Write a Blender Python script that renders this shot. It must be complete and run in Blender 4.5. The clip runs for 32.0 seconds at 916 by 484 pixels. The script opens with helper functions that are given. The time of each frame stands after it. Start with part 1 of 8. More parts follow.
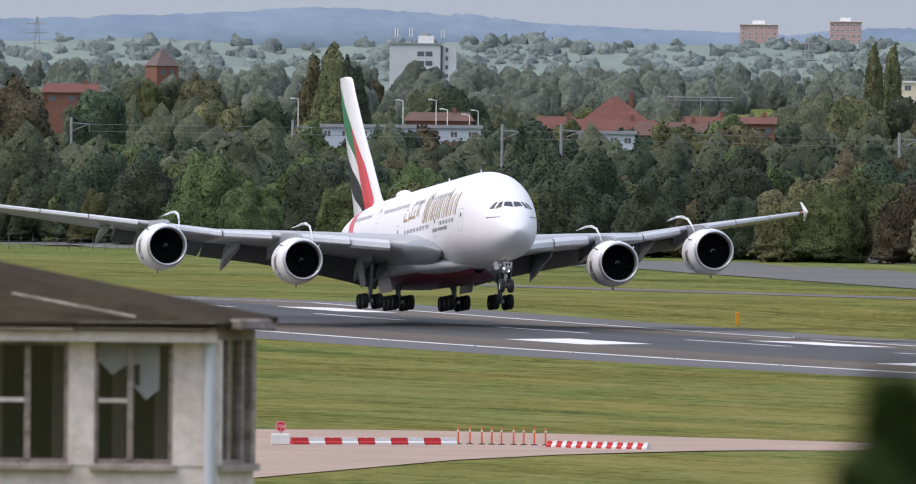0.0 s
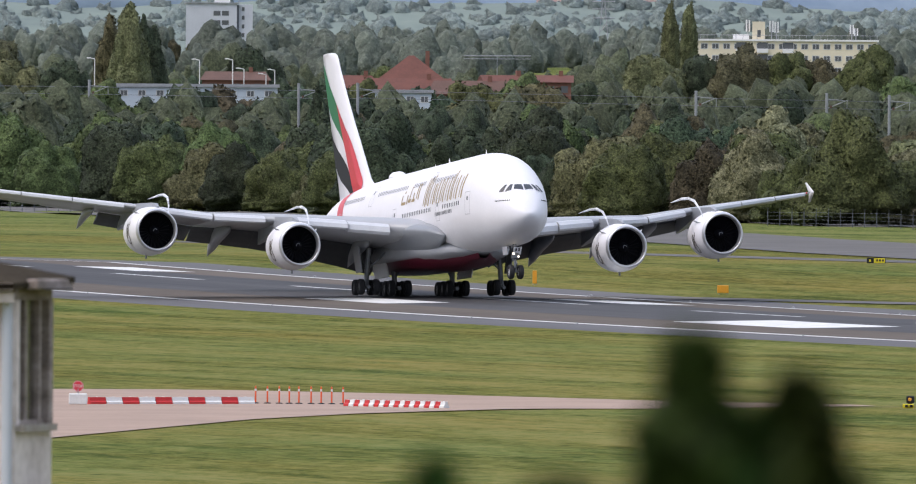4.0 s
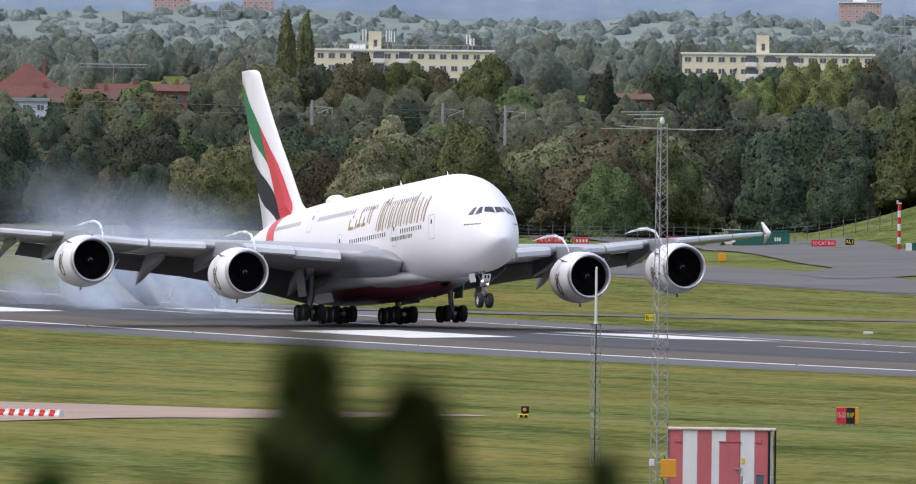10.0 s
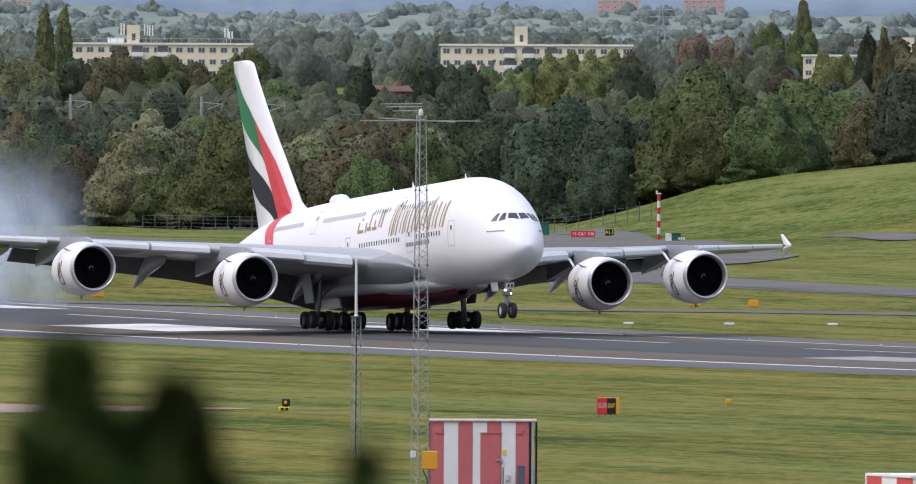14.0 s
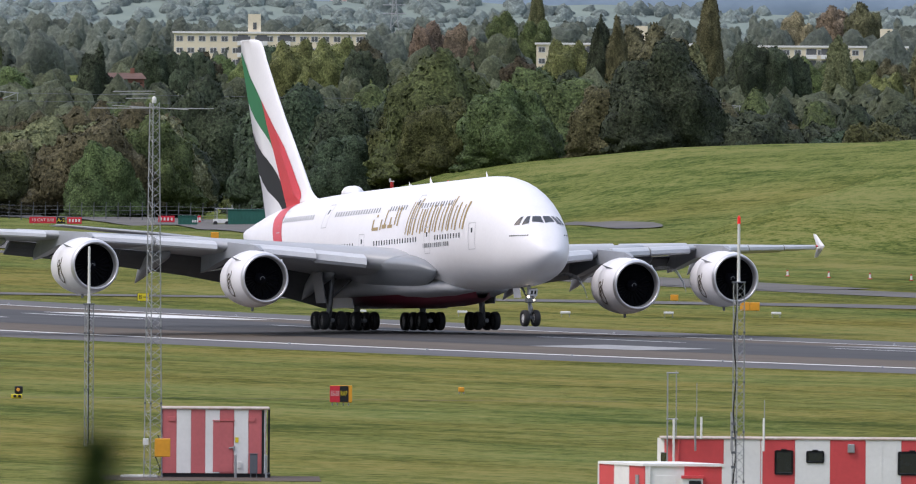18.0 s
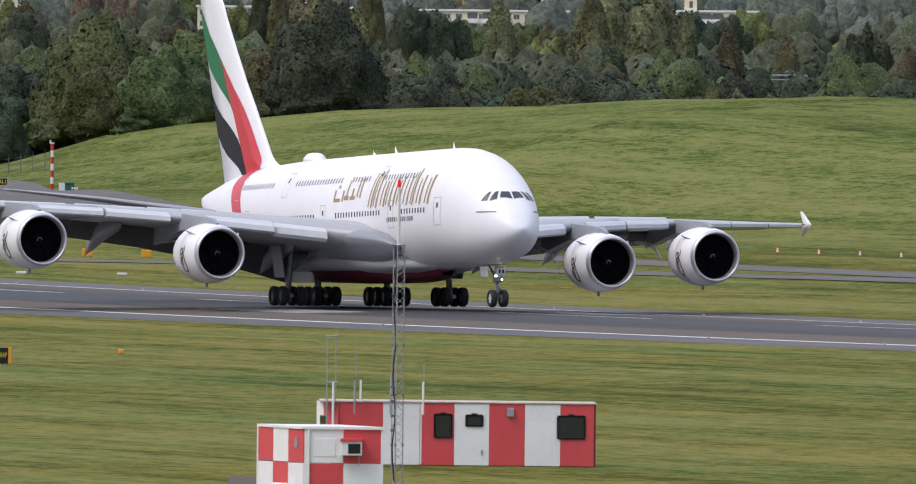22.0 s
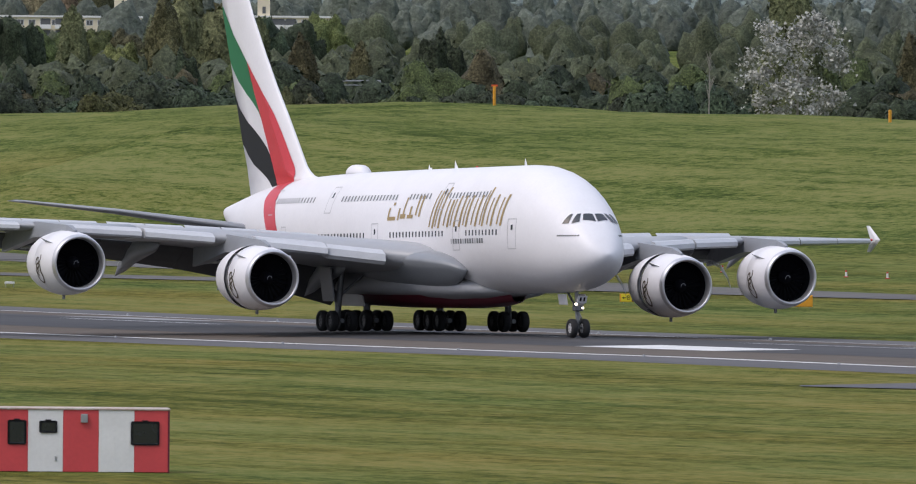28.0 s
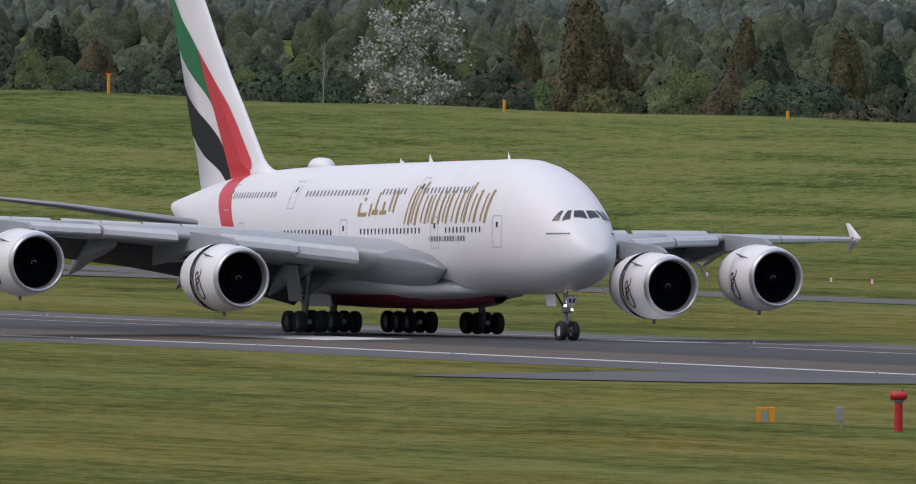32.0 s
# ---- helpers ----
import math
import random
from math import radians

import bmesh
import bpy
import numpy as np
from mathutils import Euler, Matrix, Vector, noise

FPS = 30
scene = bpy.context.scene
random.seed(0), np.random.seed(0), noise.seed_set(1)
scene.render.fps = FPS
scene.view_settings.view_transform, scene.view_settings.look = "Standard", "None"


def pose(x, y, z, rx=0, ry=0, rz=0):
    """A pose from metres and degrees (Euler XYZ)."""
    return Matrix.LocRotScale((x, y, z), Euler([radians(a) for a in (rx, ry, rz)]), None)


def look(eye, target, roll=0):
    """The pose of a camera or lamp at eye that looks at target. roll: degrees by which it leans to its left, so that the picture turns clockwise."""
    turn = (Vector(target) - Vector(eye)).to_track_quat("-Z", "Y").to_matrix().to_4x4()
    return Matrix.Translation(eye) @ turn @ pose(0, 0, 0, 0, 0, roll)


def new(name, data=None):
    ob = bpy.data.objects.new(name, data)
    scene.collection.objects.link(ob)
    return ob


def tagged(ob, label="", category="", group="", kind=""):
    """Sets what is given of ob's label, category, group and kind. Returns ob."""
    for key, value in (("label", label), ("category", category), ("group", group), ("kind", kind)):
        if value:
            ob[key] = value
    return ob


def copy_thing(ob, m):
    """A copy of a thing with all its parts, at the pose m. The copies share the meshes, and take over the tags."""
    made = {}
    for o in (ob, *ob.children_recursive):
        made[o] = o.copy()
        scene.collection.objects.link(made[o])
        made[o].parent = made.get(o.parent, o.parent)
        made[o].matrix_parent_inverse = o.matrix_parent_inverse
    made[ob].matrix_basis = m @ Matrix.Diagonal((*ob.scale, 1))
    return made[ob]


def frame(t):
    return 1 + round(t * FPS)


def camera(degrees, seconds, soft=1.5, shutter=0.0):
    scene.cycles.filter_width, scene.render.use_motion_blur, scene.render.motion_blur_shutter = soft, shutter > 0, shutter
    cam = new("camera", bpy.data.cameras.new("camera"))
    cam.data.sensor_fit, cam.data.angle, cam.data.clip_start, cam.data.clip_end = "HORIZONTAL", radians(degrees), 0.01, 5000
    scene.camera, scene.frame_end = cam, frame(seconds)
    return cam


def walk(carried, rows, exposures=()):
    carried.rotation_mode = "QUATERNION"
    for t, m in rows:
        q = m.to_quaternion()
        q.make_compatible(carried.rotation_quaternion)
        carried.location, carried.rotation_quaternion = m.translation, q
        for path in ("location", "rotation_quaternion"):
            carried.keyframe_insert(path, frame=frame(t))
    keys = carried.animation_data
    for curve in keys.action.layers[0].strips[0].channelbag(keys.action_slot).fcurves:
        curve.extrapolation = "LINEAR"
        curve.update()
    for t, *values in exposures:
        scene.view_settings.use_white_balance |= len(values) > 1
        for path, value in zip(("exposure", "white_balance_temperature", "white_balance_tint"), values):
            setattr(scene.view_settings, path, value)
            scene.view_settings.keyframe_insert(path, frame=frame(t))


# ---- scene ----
EYE = Vector((0.0, 0.0, 14.82))        # the camera stands still on a roof and pans after the aircraft
CENTRE = 425.7                         # the runway's centre line, along x


def aim(azimuth, elevation, roll):
    """A pose of the camera; azimuth in degrees from the runway's far direction (-x) towards +y."""
    a, e = radians(azimuth), radians(elevation)
    way = Vector((-math.cos(e) * math.cos(a), math.cos(e) * math.sin(a), math.sin(e)))
    return look(EYE, EYE + way * 1000, roll)


cam = camera(3.1516, 32.0, soft=1.1)
cam.data.dof.use_dof, cam.data.dof.focus_distance, cam.data.dof.aperture_fstop = True, 1250.0, 9.0
EXPOSURES = [(0, 0.32, 6550, 15), (19, 0.24, 6550, 15), (25, 0.13, 6550, 15), (29, -0.10, 6550, 15), (32, -0.30, 6550, 15)]  # the clip's camera darkens towards the end
walk(cam, [
    (0, aim(16.2347, -0.2011, 0.57)), (0.5, aim(16.3433, -0.2164, 0.58)), (1, aim(16.4471, -0.2332, 0.60)), (1.5, aim(16.5306, -0.2511, 0.57)),
    (2, aim(16.6006, -0.2694, 0.52)), (2.5, aim(16.6731, -0.2880, 0.62)), (3, aim(16.7386, -0.3048, 0.48)), (3.5, aim(16.8094, -0.3199, 0.44)),
    (4, aim(16.9346, -0.3365, 0.41)), (4.5, aim(17.1141, -0.3524, 0.39)), (6.5, aim(17.4113, -0.3375, 0.43)), (7, aim(17.4932, -0.3433, 0.58)),
    (7.5, aim(17.5906, -0.3497, 0.59)), (8, aim(17.6933, -0.3428, 0.63)), (8.5, aim(17.8156, -0.3238, 0.75)), (9, aim(17.9767, -0.3024, 0.85)),
    (9.5, aim(18.1365, -0.2926, 0.74)), (10, aim(18.2573, -0.2928, 0.65)), (10.5, aim(18.3466, -0.3003, 0.55)), (11, aim(18.4041, -0.3057, 0.37)),
    (11.5, aim(18.4478, -0.3086, 0.32)), (12, aim(18.5302, -0.3092, 0.42)), (12.5, aim(18.6788, -0.3093, 0.45)), (13, aim(18.8535, -0.3109, 0.39)),
    (13.5, aim(18.9837, -0.3117, 0.22)), (14, aim(19.0844, -0.3124, 0.26)), (14.5, aim(19.1926, -0.3143, 0.34)), (16.5, aim(19.6062, -0.3340, 0.24)),
    (17, aim(19.7205, -0.3365, 0.31)), (17.5, aim(19.8628, -0.3417, 0.35)), (18, aim(20.0035, -0.3495, 0.36)), (18.5, aim(20.1121, -0.3585, 0.28)),
    (19, aim(20.2327, -0.3677, 0.46)), (19.5, aim(20.3997, -0.3800, 0.47)), (20, aim(20.5719, -0.3946, 0.45)), (20.5, aim(20.7290, -0.4102, 0.53)),
    (21, aim(20.8892, -0.4293, 0.55)), (21.5, aim(21.0339, -0.4482, 0.54)), (22, aim(21.1740, -0.4674, 0.63)), (22.5, aim(21.3371, -0.4856, 0.59)),
    (23, aim(21.4870, -0.5040, 0.50)), (23.5, aim(21.6162, -0.5230, 0.48)), (24, aim(21.7698, -0.5383, 0.44)), (24.5, aim(21.8867, -0.5405, 0.29)),
    (25, aim(21.9822, -0.5254, 0.25)), (25.5, aim(22.0767, -0.4932, 0.15)), (26, aim(22.1656, -0.4464, 0.23)), (26.5, aim(22.2941, -0.4110, 0.23)),
    (28.5, aim(22.7701, -0.4523, 0.61)), (29, aim(22.9280, -0.4642, 0.61)), (29.5, aim(23.1310, -0.4772, 0.53)), (30, aim(23.3188, -0.4861, 0.49)),
    (30.5, aim(23.5163, -0.4862, 0.55)), (31, aim(23.7242, -0.4805, 0.59)), (31.5, aim(23.8481, -0.4709, 0.78)), (32, aim(23.9706, -0.4568, 0.73)),
], EXPOSURES)

# ---- light: a bright overcast sky and a weak, very soft sun ----
SUN_ELEVATION = radians(52)
world = bpy.data.worlds.new("overcast_sky")
scene.world = world
world.use_nodes = True
wn, wl = world.node_tree.nodes, world.node_tree.links
wn.clear()
sky = wn.new("ShaderNodeTexSky")
sky.sky_type, sky.sun_disc, sky.sun_elevation, sky.sun_rotation = "NISHITA", False, SUN_ELEVATION, radians(192)
sky.air_density, sky.dust_density, sky.ozone_density = 1.0, 4.0, 1.0
grey = wn.new("ShaderNodeMix")
grey.data_type = "RGBA"
grey.inputs[0].default_value = 0.6
grey.inputs[7].default_value = (5.4, 6.2, 7.5, 1)
wl.new(sky.outputs[0], grey.inputs[6])
# an overcast sky is brighter overhead than at the horizon
up = wn.new("ShaderNodeSeparateXYZ")
wl.new(wn.new("ShaderNodeTexCoord").outputs["Generated"], up.inputs[0])
rise = wn.new("ShaderNodeMapRange")
rise.inputs[1].default_value, rise.inputs[2].default_value, rise.inputs[3].default_value, rise.inputs[4].default_value = 0.0, 1.0, 0.78, 1.62
wl.new(up.outputs["Z"], rise.inputs[0])
overcast = wn.new("ShaderNodeVectorMath")
overcast.operation = "SCALE"
wl.new(grey.outputs[2], overcast.inputs[0])
wl.new(rise.outputs[0], overcast.inputs["Scale"])
back = wn.new("ShaderNodeBackground")
back.inputs[1].default_value = 0.126
wl.new(overcast.outputs[0], back.inputs[0])
wl.new(back.outputs[0], wn.new("ShaderNodeOutputWorld").inputs[0])
sun_data = bpy.data.lights.new("sun", "SUN")
sun_data.energy, sun_data.angle, sun_data.color = 1.2, radians(25), (1.0, 0.95, 0.88)
sun = new("sun", sun_data)
sun.matrix_basis = look((90, -350, 460), (0, 0, 0))


# ---- materials ----
def material(name, colour, rough=0.6, metal=0.0, vary=0.12, scale=3.0, stretch=(1, 1, 1), bump=0.0, fine=40.0, other=None, spec=0.5, islands=0.0, objects=0.0, coat=0.0):
    """A node material: two scales of noise between colour and other (or a darker colour), with relief."""
    m = bpy.data.materials.new(name)
    m.use_nodes = True
    n, l = m.node_tree.nodes, m.node_tree.links
    b = n["Principled BSDF"]
    b.inputs["Roughness"].default_value, b.inputs["Metallic"].default_value = rough, metal
    b.inputs["Specular IOR Level"].default_value = spec
    b.inputs["Coat Weight"].default_value = coat
    place = n.new("ShaderNodeTexCoord")
    size = n.new("ShaderNodeMapping")
    size.inputs["Scale"].default_value = stretch
    l.new(place.outputs["Object"], size.inputs[0])
    big, small = n.new("ShaderNodeTexNoise"), n.new("ShaderNodeTexNoise")
    for tex, s, d in ((big, scale, 4), (small, fine, 3)):
        tex.inputs["Scale"].default_value, tex.inputs["Detail"].default_value = s, d
        l.new(size.outputs[0], tex.inputs["Vector"])
    both = n.new("ShaderNodeMix")
    both.data_type = "FLOAT"
    both.inputs[0].default_value = 0.4
    l.new(big.outputs["Fac"], both.inputs[2])
    l.new(small.outputs["Fac"], both.inputs[3])
    ramp = n.new("ShaderNodeValToRGB")
    ramp.color_ramp.elements[0].position, ramp.color_ramp.elements[1].position = 0.34, 0.66
    dark = other or tuple(c * (1 - 2.2 * vary) for c in colour)
    ramp.color_ramp.elements[0].color, ramp.color_ramp.elements[1].color = (*dark, 1), (*colour, 1)
    l.new(both.outputs[0], ramp.inputs[0])
    last = ramp.outputs[0]
    for amount, source in ((islands, "island"), (objects, "object")):
        if amount:
            pick = n.new("ShaderNodeNewGeometry").outputs["Random Per Island"] if source == "island" else n.new("ShaderNodeObjectInfo").outputs["Random"]
            wide = n.new("ShaderNodeMapRange")
            wide.inputs[3].default_value, wide.inputs[4].default_value = 1 - amount, 1 + amount
            l.new(pick, wide.inputs[0])
            hue = n.new("ShaderNodeHueSaturation")
            l.new(wide.outputs[0], hue.inputs["Value"])
            if source == "object":
                turn = n.new("ShaderNodeMapRange")
                turn.inputs[3].default_value, turn.inputs[4].default_value = 0.46, 0.535
                l.new(pick, turn.inputs[0])
                l.new(turn.outputs[0], hue.inputs["Hue"])
            l.new(last, hue.inputs["Color"])
            last = hue.outputs[0]
    l.new(last, b.inputs["Base Color"])
    if bump:
        rise = n.new("ShaderNodeBump")
        rise.inputs["Strength"].default_value, rise.inputs["Distance"].default_value = bump, 0.05
        l.new(small.outputs["Fac"], rise.inputs["Height"])
        l.new(rise.outputs[0], b.inputs["Normal"])
    return m


def glowing(name, colour, strength):
    m = material(name, colour)
    b = m.node_tree.nodes["Principled BSDF"]
    b.inputs["Emission Color"].default_value, b.inputs["Emission Strength"].default_value = (*colour, 1), strength
    return m


def grass_material():
    """Mown turf: wide worn patches, mowing streaks along the runway and a fine mottle."""
    m = bpy.data.materials.new("mown_grass")
    m.use_nodes = True
    n, l = m.node_tree.nodes, m.node_tree.links
    b = n["Principled BSDF"]
    b.inputs["Roughness"].default_value, b.inputs["Specular IOR Level"].default_value = 0.95, 0.03
    place = n.new("ShaderNodeTexCoord")

    def speckle(scale, stretch):
        size, tex = n.new("ShaderNodeMapping"), n.new("ShaderNodeTexNoise")
        size.inputs["Scale"].default_value = stretch
        tex.inputs["Scale"].default_value, tex.inputs["Detail"].default_value, tex.inputs["Roughness"].default_value = scale, 6, 0.72
        l.new(place.outputs["Object"], size.inputs[0])
        l.new(size.outputs[0], tex.inputs["Vector"])
        return tex.outputs["Fac"]

    total = None
    for scale, stretch, share in ((0.018, (1, 1, 4), 0.10), (0.075, (0.06, 1, 4), 0.19), (0.24, (0.25, 1, 4), 0.15), (0.6, (0.7, 1, 3), 0.20), (1.2, (0.8, 1, 2), 0.22), (3.0, (0.7, 1, 2), 0.16)):
        part_ = n.new("ShaderNodeMath")
        part_.operation = "MULTIPLY_ADD"
        part_.inputs[1].default_value = share
        part_.inputs[2].default_value = 0.0
        l.new(speckle(scale, stretch), part_.inputs[0])
        if total:
            l.new(total, part_.inputs[2])
        total = part_.outputs[0]
    tones = []
    for stops in (((0.462, (0.031, 0.051, 0.009)), (0.487, (0.069, 0.099, 0.021)), (0.513, (0.109, 0.133, 0.034)), (0.542, (0.165, 0.170, 0.058))), ((0.462, (0.042, 0.045, 0.007)), (0.487, (0.096, 0.092, 0.016)), (0.513, (0.148, 0.129, 0.028)), (0.542, (0.195, 0.164, 0.052)))):
        ramp = n.new("ShaderNodeValToRGB")
        for i, (p, c) in enumerate(stops):
            e = ramp.color_ramp.elements[i] if i < 2 else ramp.color_ramp.elements.new(p)
            e.position, e.color = p, (*c, 1)
        l.new(total, ramp.inputs[0])
        tones.append(ramp.outputs[0])
    share = n.new("ShaderNodeMapRange")
    share.inputs[1].default_value, share.inputs[2].default_value = 0.36, 0.64
    l.new(speckle(0.04, (0.25, 1, 6)), share.inputs[0])
    both = n.new("ShaderNodeMix")
    both.data_type = "RGBA"
    # the sward on the bank is greener than that beside the runway
    where, bank, less = n.new("ShaderNodeSeparateXYZ"), n.new("ShaderNodeMapRange"), n.new("ShaderNodeMath")
    bank.inputs[1].default_value, bank.inputs[2].default_value, bank.inputs[3].default_value, bank.inputs[4].default_value = 560, 640, 1.0, 0.12
    less.operation = "MULTIPLY"
    l.new(place.outputs["Object"], where.inputs[0])
    l.new(where.outputs["Y"], bank.inputs[0])
    l.new(share.outputs[0], less.inputs[0])
    l.new(bank.outputs[0], less.inputs[1])
    # drier grass in the hollow beside the bank's spur
    off, far, dry, most = n.new("ShaderNodeMapping"), n.new("ShaderNodeVectorMath"), n.new("ShaderNodeMapRange"), n.new("ShaderNodeMath")
    off.inputs["Location"].default_value, off.inputs["Scale"].default_value = (1750 / 85, -668 / 24, 0), (1 / 85, 1 / 24, 0)
    far.operation, most.operation = "LENGTH", "MAXIMUM"
    dry.inputs[1].default_value, dry.inputs[2].default_value, dry.inputs[3].default_value, dry.inputs[4].default_value = 0.2, 1.2, 0.5, 0.0
    l.new(place.outputs["Object"], off.inputs[0])
    l.new(off.outputs[0], far.inputs[0])
    l.new(far.outputs["Value"], dry.inputs[0])
    l.new(less.outputs[0], most.inputs[0])
    l.new(dry.outputs[0], most.inputs[1])
    l.new(most.outputs[0], both.inputs["Factor"])
    l.new(tones[0], both.inputs[6])
    l.new(tones[1], both.inputs[7])
    l.new(both.outputs[2], b.inputs["Base Color"])
    return m


GRASS = grass_material()
ASPHALT = material("runway_asphalt", (0.139, 0.119, 0.102), 0.85, scale=0.06, stretch=(0.08, 1, 1), fine=1.5, vary=0.13, spec=0.05)
RUBBER_TRACK = material("rubber_marked_asphalt", (0.070, 0.067, 0.068), 0.75, spec=0.2, scale=0.15, stretch=(0.02, 1, 1), fine=1.2, other=(0.04, 0.04, 0.042))
SHOULDER = material("pale_shoulder_asphalt", (0.140, 0.138, 0.142), 0.75, scale=0.1, stretch=(0.1, 1, 1), fine=2.0, spec=0.05)
TAXIWAY = material("taxiway_asphalt", (0.144, 0.138, 0.132), 0.75, scale=0.08, fine=2.0, spec=0.05)
TRACK = material("bare_earth_track", (0.060, 0.046, 0.026), 0.9, scale=0.5, fine=4)
PINK_CONCRETE = material("pinkish_concrete", (0.36, 0.25, 0.185), 0.8, scale=0.15, fine=3.0)
LINE_WHITE = material("worn_white_paint", (0.75, 0.75, 0.73), 0.6, scale=0.8, fine=6.0, other=(0.5, 0.5, 0.48))
LINE_WORN = material("rubbed_white_paint", (0.34, 0.34, 0.335), 0.7, scale=0.8, fine=6.0, other=(0.16, 0.16, 0.16))
PAINT = material("glossy_white_paint", (0.79, 0.78, 0.80), 0.42, scale=0.5, fine=5.0, vary=0.03, coat=0.08)
WING_GREY = material("light_grey_paint", (0.36, 0.37, 0.39), 0.35, scale=0.8, fine=7.0, vary=0.05)
BELLY_GREY = material("mid_grey_paint", (0.27, 0.285, 0.31), 0.35, scale=0.8, fine=7.0, vary=0.05)
SLAT = material("pale_metal_slat", (0.54, 0.55, 0.57), 0.3, metal=0.2, scale=1.0, fine=8.0, vary=0.05)
# flap grey darkened: the shade under the wing is put into the colour
FLAP_SHADE = material("shaded_flap_grey", (0.085, 0.088, 0.095), 0.5, scale=1.0, fine=8.0)
LIP = material("polished_lip_metal", (0.60, 0.60, 0.62), 0.38, metal=0.7, scale=2, fine=10, vary=0.03)
# dark fan metal, near-black because the inlet's shade is in the colour too
SHADED_METAL = material("shaded_fan_metal", (0.007, 0.007, 0.010), 0.9, metal=0.0, spec=0.08, scale=3, fine=15)
STEEL = material("gear_steel", (0.22, 0.23, 0.24), 0.45, metal=0.4, scale=3, fine=20)
TYRE = material("tyre_rubber", (0.022, 0.022, 0.024), 0.8, scale=3, fine=20)
RIM = material("wheel_rim", (0.07, 0.07, 0.075), 0.4, metal=0.3, scale=4, fine=20)
NOSE_RIM = material("pale_wheel_rim", (0.62, 0.62, 0.63), 0.4, scale=4, fine=20)
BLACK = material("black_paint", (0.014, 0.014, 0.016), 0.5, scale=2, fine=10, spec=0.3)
GLASS_DARK = material("dark_glazing", (0.02, 0.024, 0.03), 0.08, scale=1, fine=4, spec=0.8)
RED = material("red_paint", (0.62, 0.035, 0.05), 0.35, scale=1, fine=6, vary=0.05)
GREEN = material("green_paint", (0.006, 0.165, 0.055), 0.45, scale=1, fine=6, vary=0.05)
FILLET = material("root_grey_paint", (0.23, 0.245, 0.265), 0.3, scale=0.8, fine=7.0, vary=0.05)
EMBLEM = material("emblem_brown_paint", (0.075, 0.055, 0.035), 0.4, scale=1, fine=6)
BURGUNDY = material("burgundy_paint", (0.14, 0.012, 0.03), 0.35, scale=1, fine=6, vary=0.05)
GOLD = material("gold_paint", (0.42, 0.29, 0.11), 0.35, metal=0.35, scale=1, fine=6, vary=0.08)
LINE_GREY = material("panel_line_grey", (0.55, 0.55, 0.57), 0.5, scale=3, fine=10)
LAMP = glowing("landing_lamp", (1.0, 0.9, 0.7), 4.0)
RED_LAMP = glowing("red_lamp", (0.75, 0.015, 0.012), 0.3)


# ---- building helpers ----
def part(name, shape, mat, parent=None, label="", smooth=False):
    """Links a bmesh, or (vertices, faces), as one mesh object, under a thing or a part."""
    data = bpy.data.meshes.new(name)
    if isinstance(shape, tuple):
        data.from_pydata([tuple(v) for v in shape[0]], [], [tuple(f) for f in shape[1]])
    else:
        shape.to_mesh(data)
        shape.free()
    if smooth:
        data.polygons.foreach_set("use_smooth", [True] * len(data.polygons))
    data.materials.append(mat)
    ob = new(name, data)
    if parent:
        ob.parent = parent
    if label:
        ob["label"] = label
    return ob


def thing(name, label, category, m=None, group="", kind=""):
    ob = tagged(new(name), label, category, group, kind)
    if m is not None:
        ob.matrix_basis = m
    return ob


def loft(rings, caps=True, closed=True):
    """A skin over rings with the same number of points each."""
    k = len(rings[0])
    vs = [p for r in rings for p in r]
    fs = []
    for i in range(len(rings) - 1):
        for j in range(k if closed else k - 1):
            a, b = i * k + j, i * k + (j + 1) % k
            fs.append((a, b, b + k, a + k))
    if caps and closed:
        fs.append(tuple(range(k))[::-1])
        fs.append(tuple(range((len(rings) - 1) * k, len(rings) * k)))
    return vs, fs


def lathe(profile, k=32, caps=False, axis="x"):
    """Turns (along, radius) pairs round an axis."""
    rings = []
    for s, r in profile:
        ring = []
        for j in range(k):
            c, d = r * math.cos(2 * math.pi * j / k), r * math.sin(2 * math.pi * j / k)
            ring.append((s, c, d) if axis == "x" else (c, s, d) if axis == "y" else (c, d, s))
        rings.append(ring)
    return loft(rings, caps)


def moved(shape, m):
    return [tuple(m @ Vector(v)) for v in shape[0]], shape[1]


def joined(*shapes):
    vs, fs = [], []
    for v, f in shapes:
        o = len(vs)
        vs += list(v)
        fs += [tuple(i + o for i in q) for q in f]
    return vs, fs


def box(x0, x1, y0, y1, z0, z1, bevel=0.0):
    bm = bmesh.new()
    bmesh.ops.create_cube(bm, size=1, matrix=Matrix.LocRotScale(((x0 + x1) / 2, (y0 + y1) / 2, (z0 + z1) / 2), None, (abs(x1 - x0), abs(y1 - y0), abs(z1 - z0))))
    if bevel:
        bmesh.ops.bevel(bm, geom=bm.edges[:], offset=bevel, segments=1, affect="EDGES")
    bmesh.ops.recalc_face_normals(bm, faces=bm.faces[:])
    bm.verts.index_update()
    out = [tuple(v.co) for v in bm.verts], [tuple(v.index for v in f.verts) for f in bm.faces]
    bm.free()
    return out


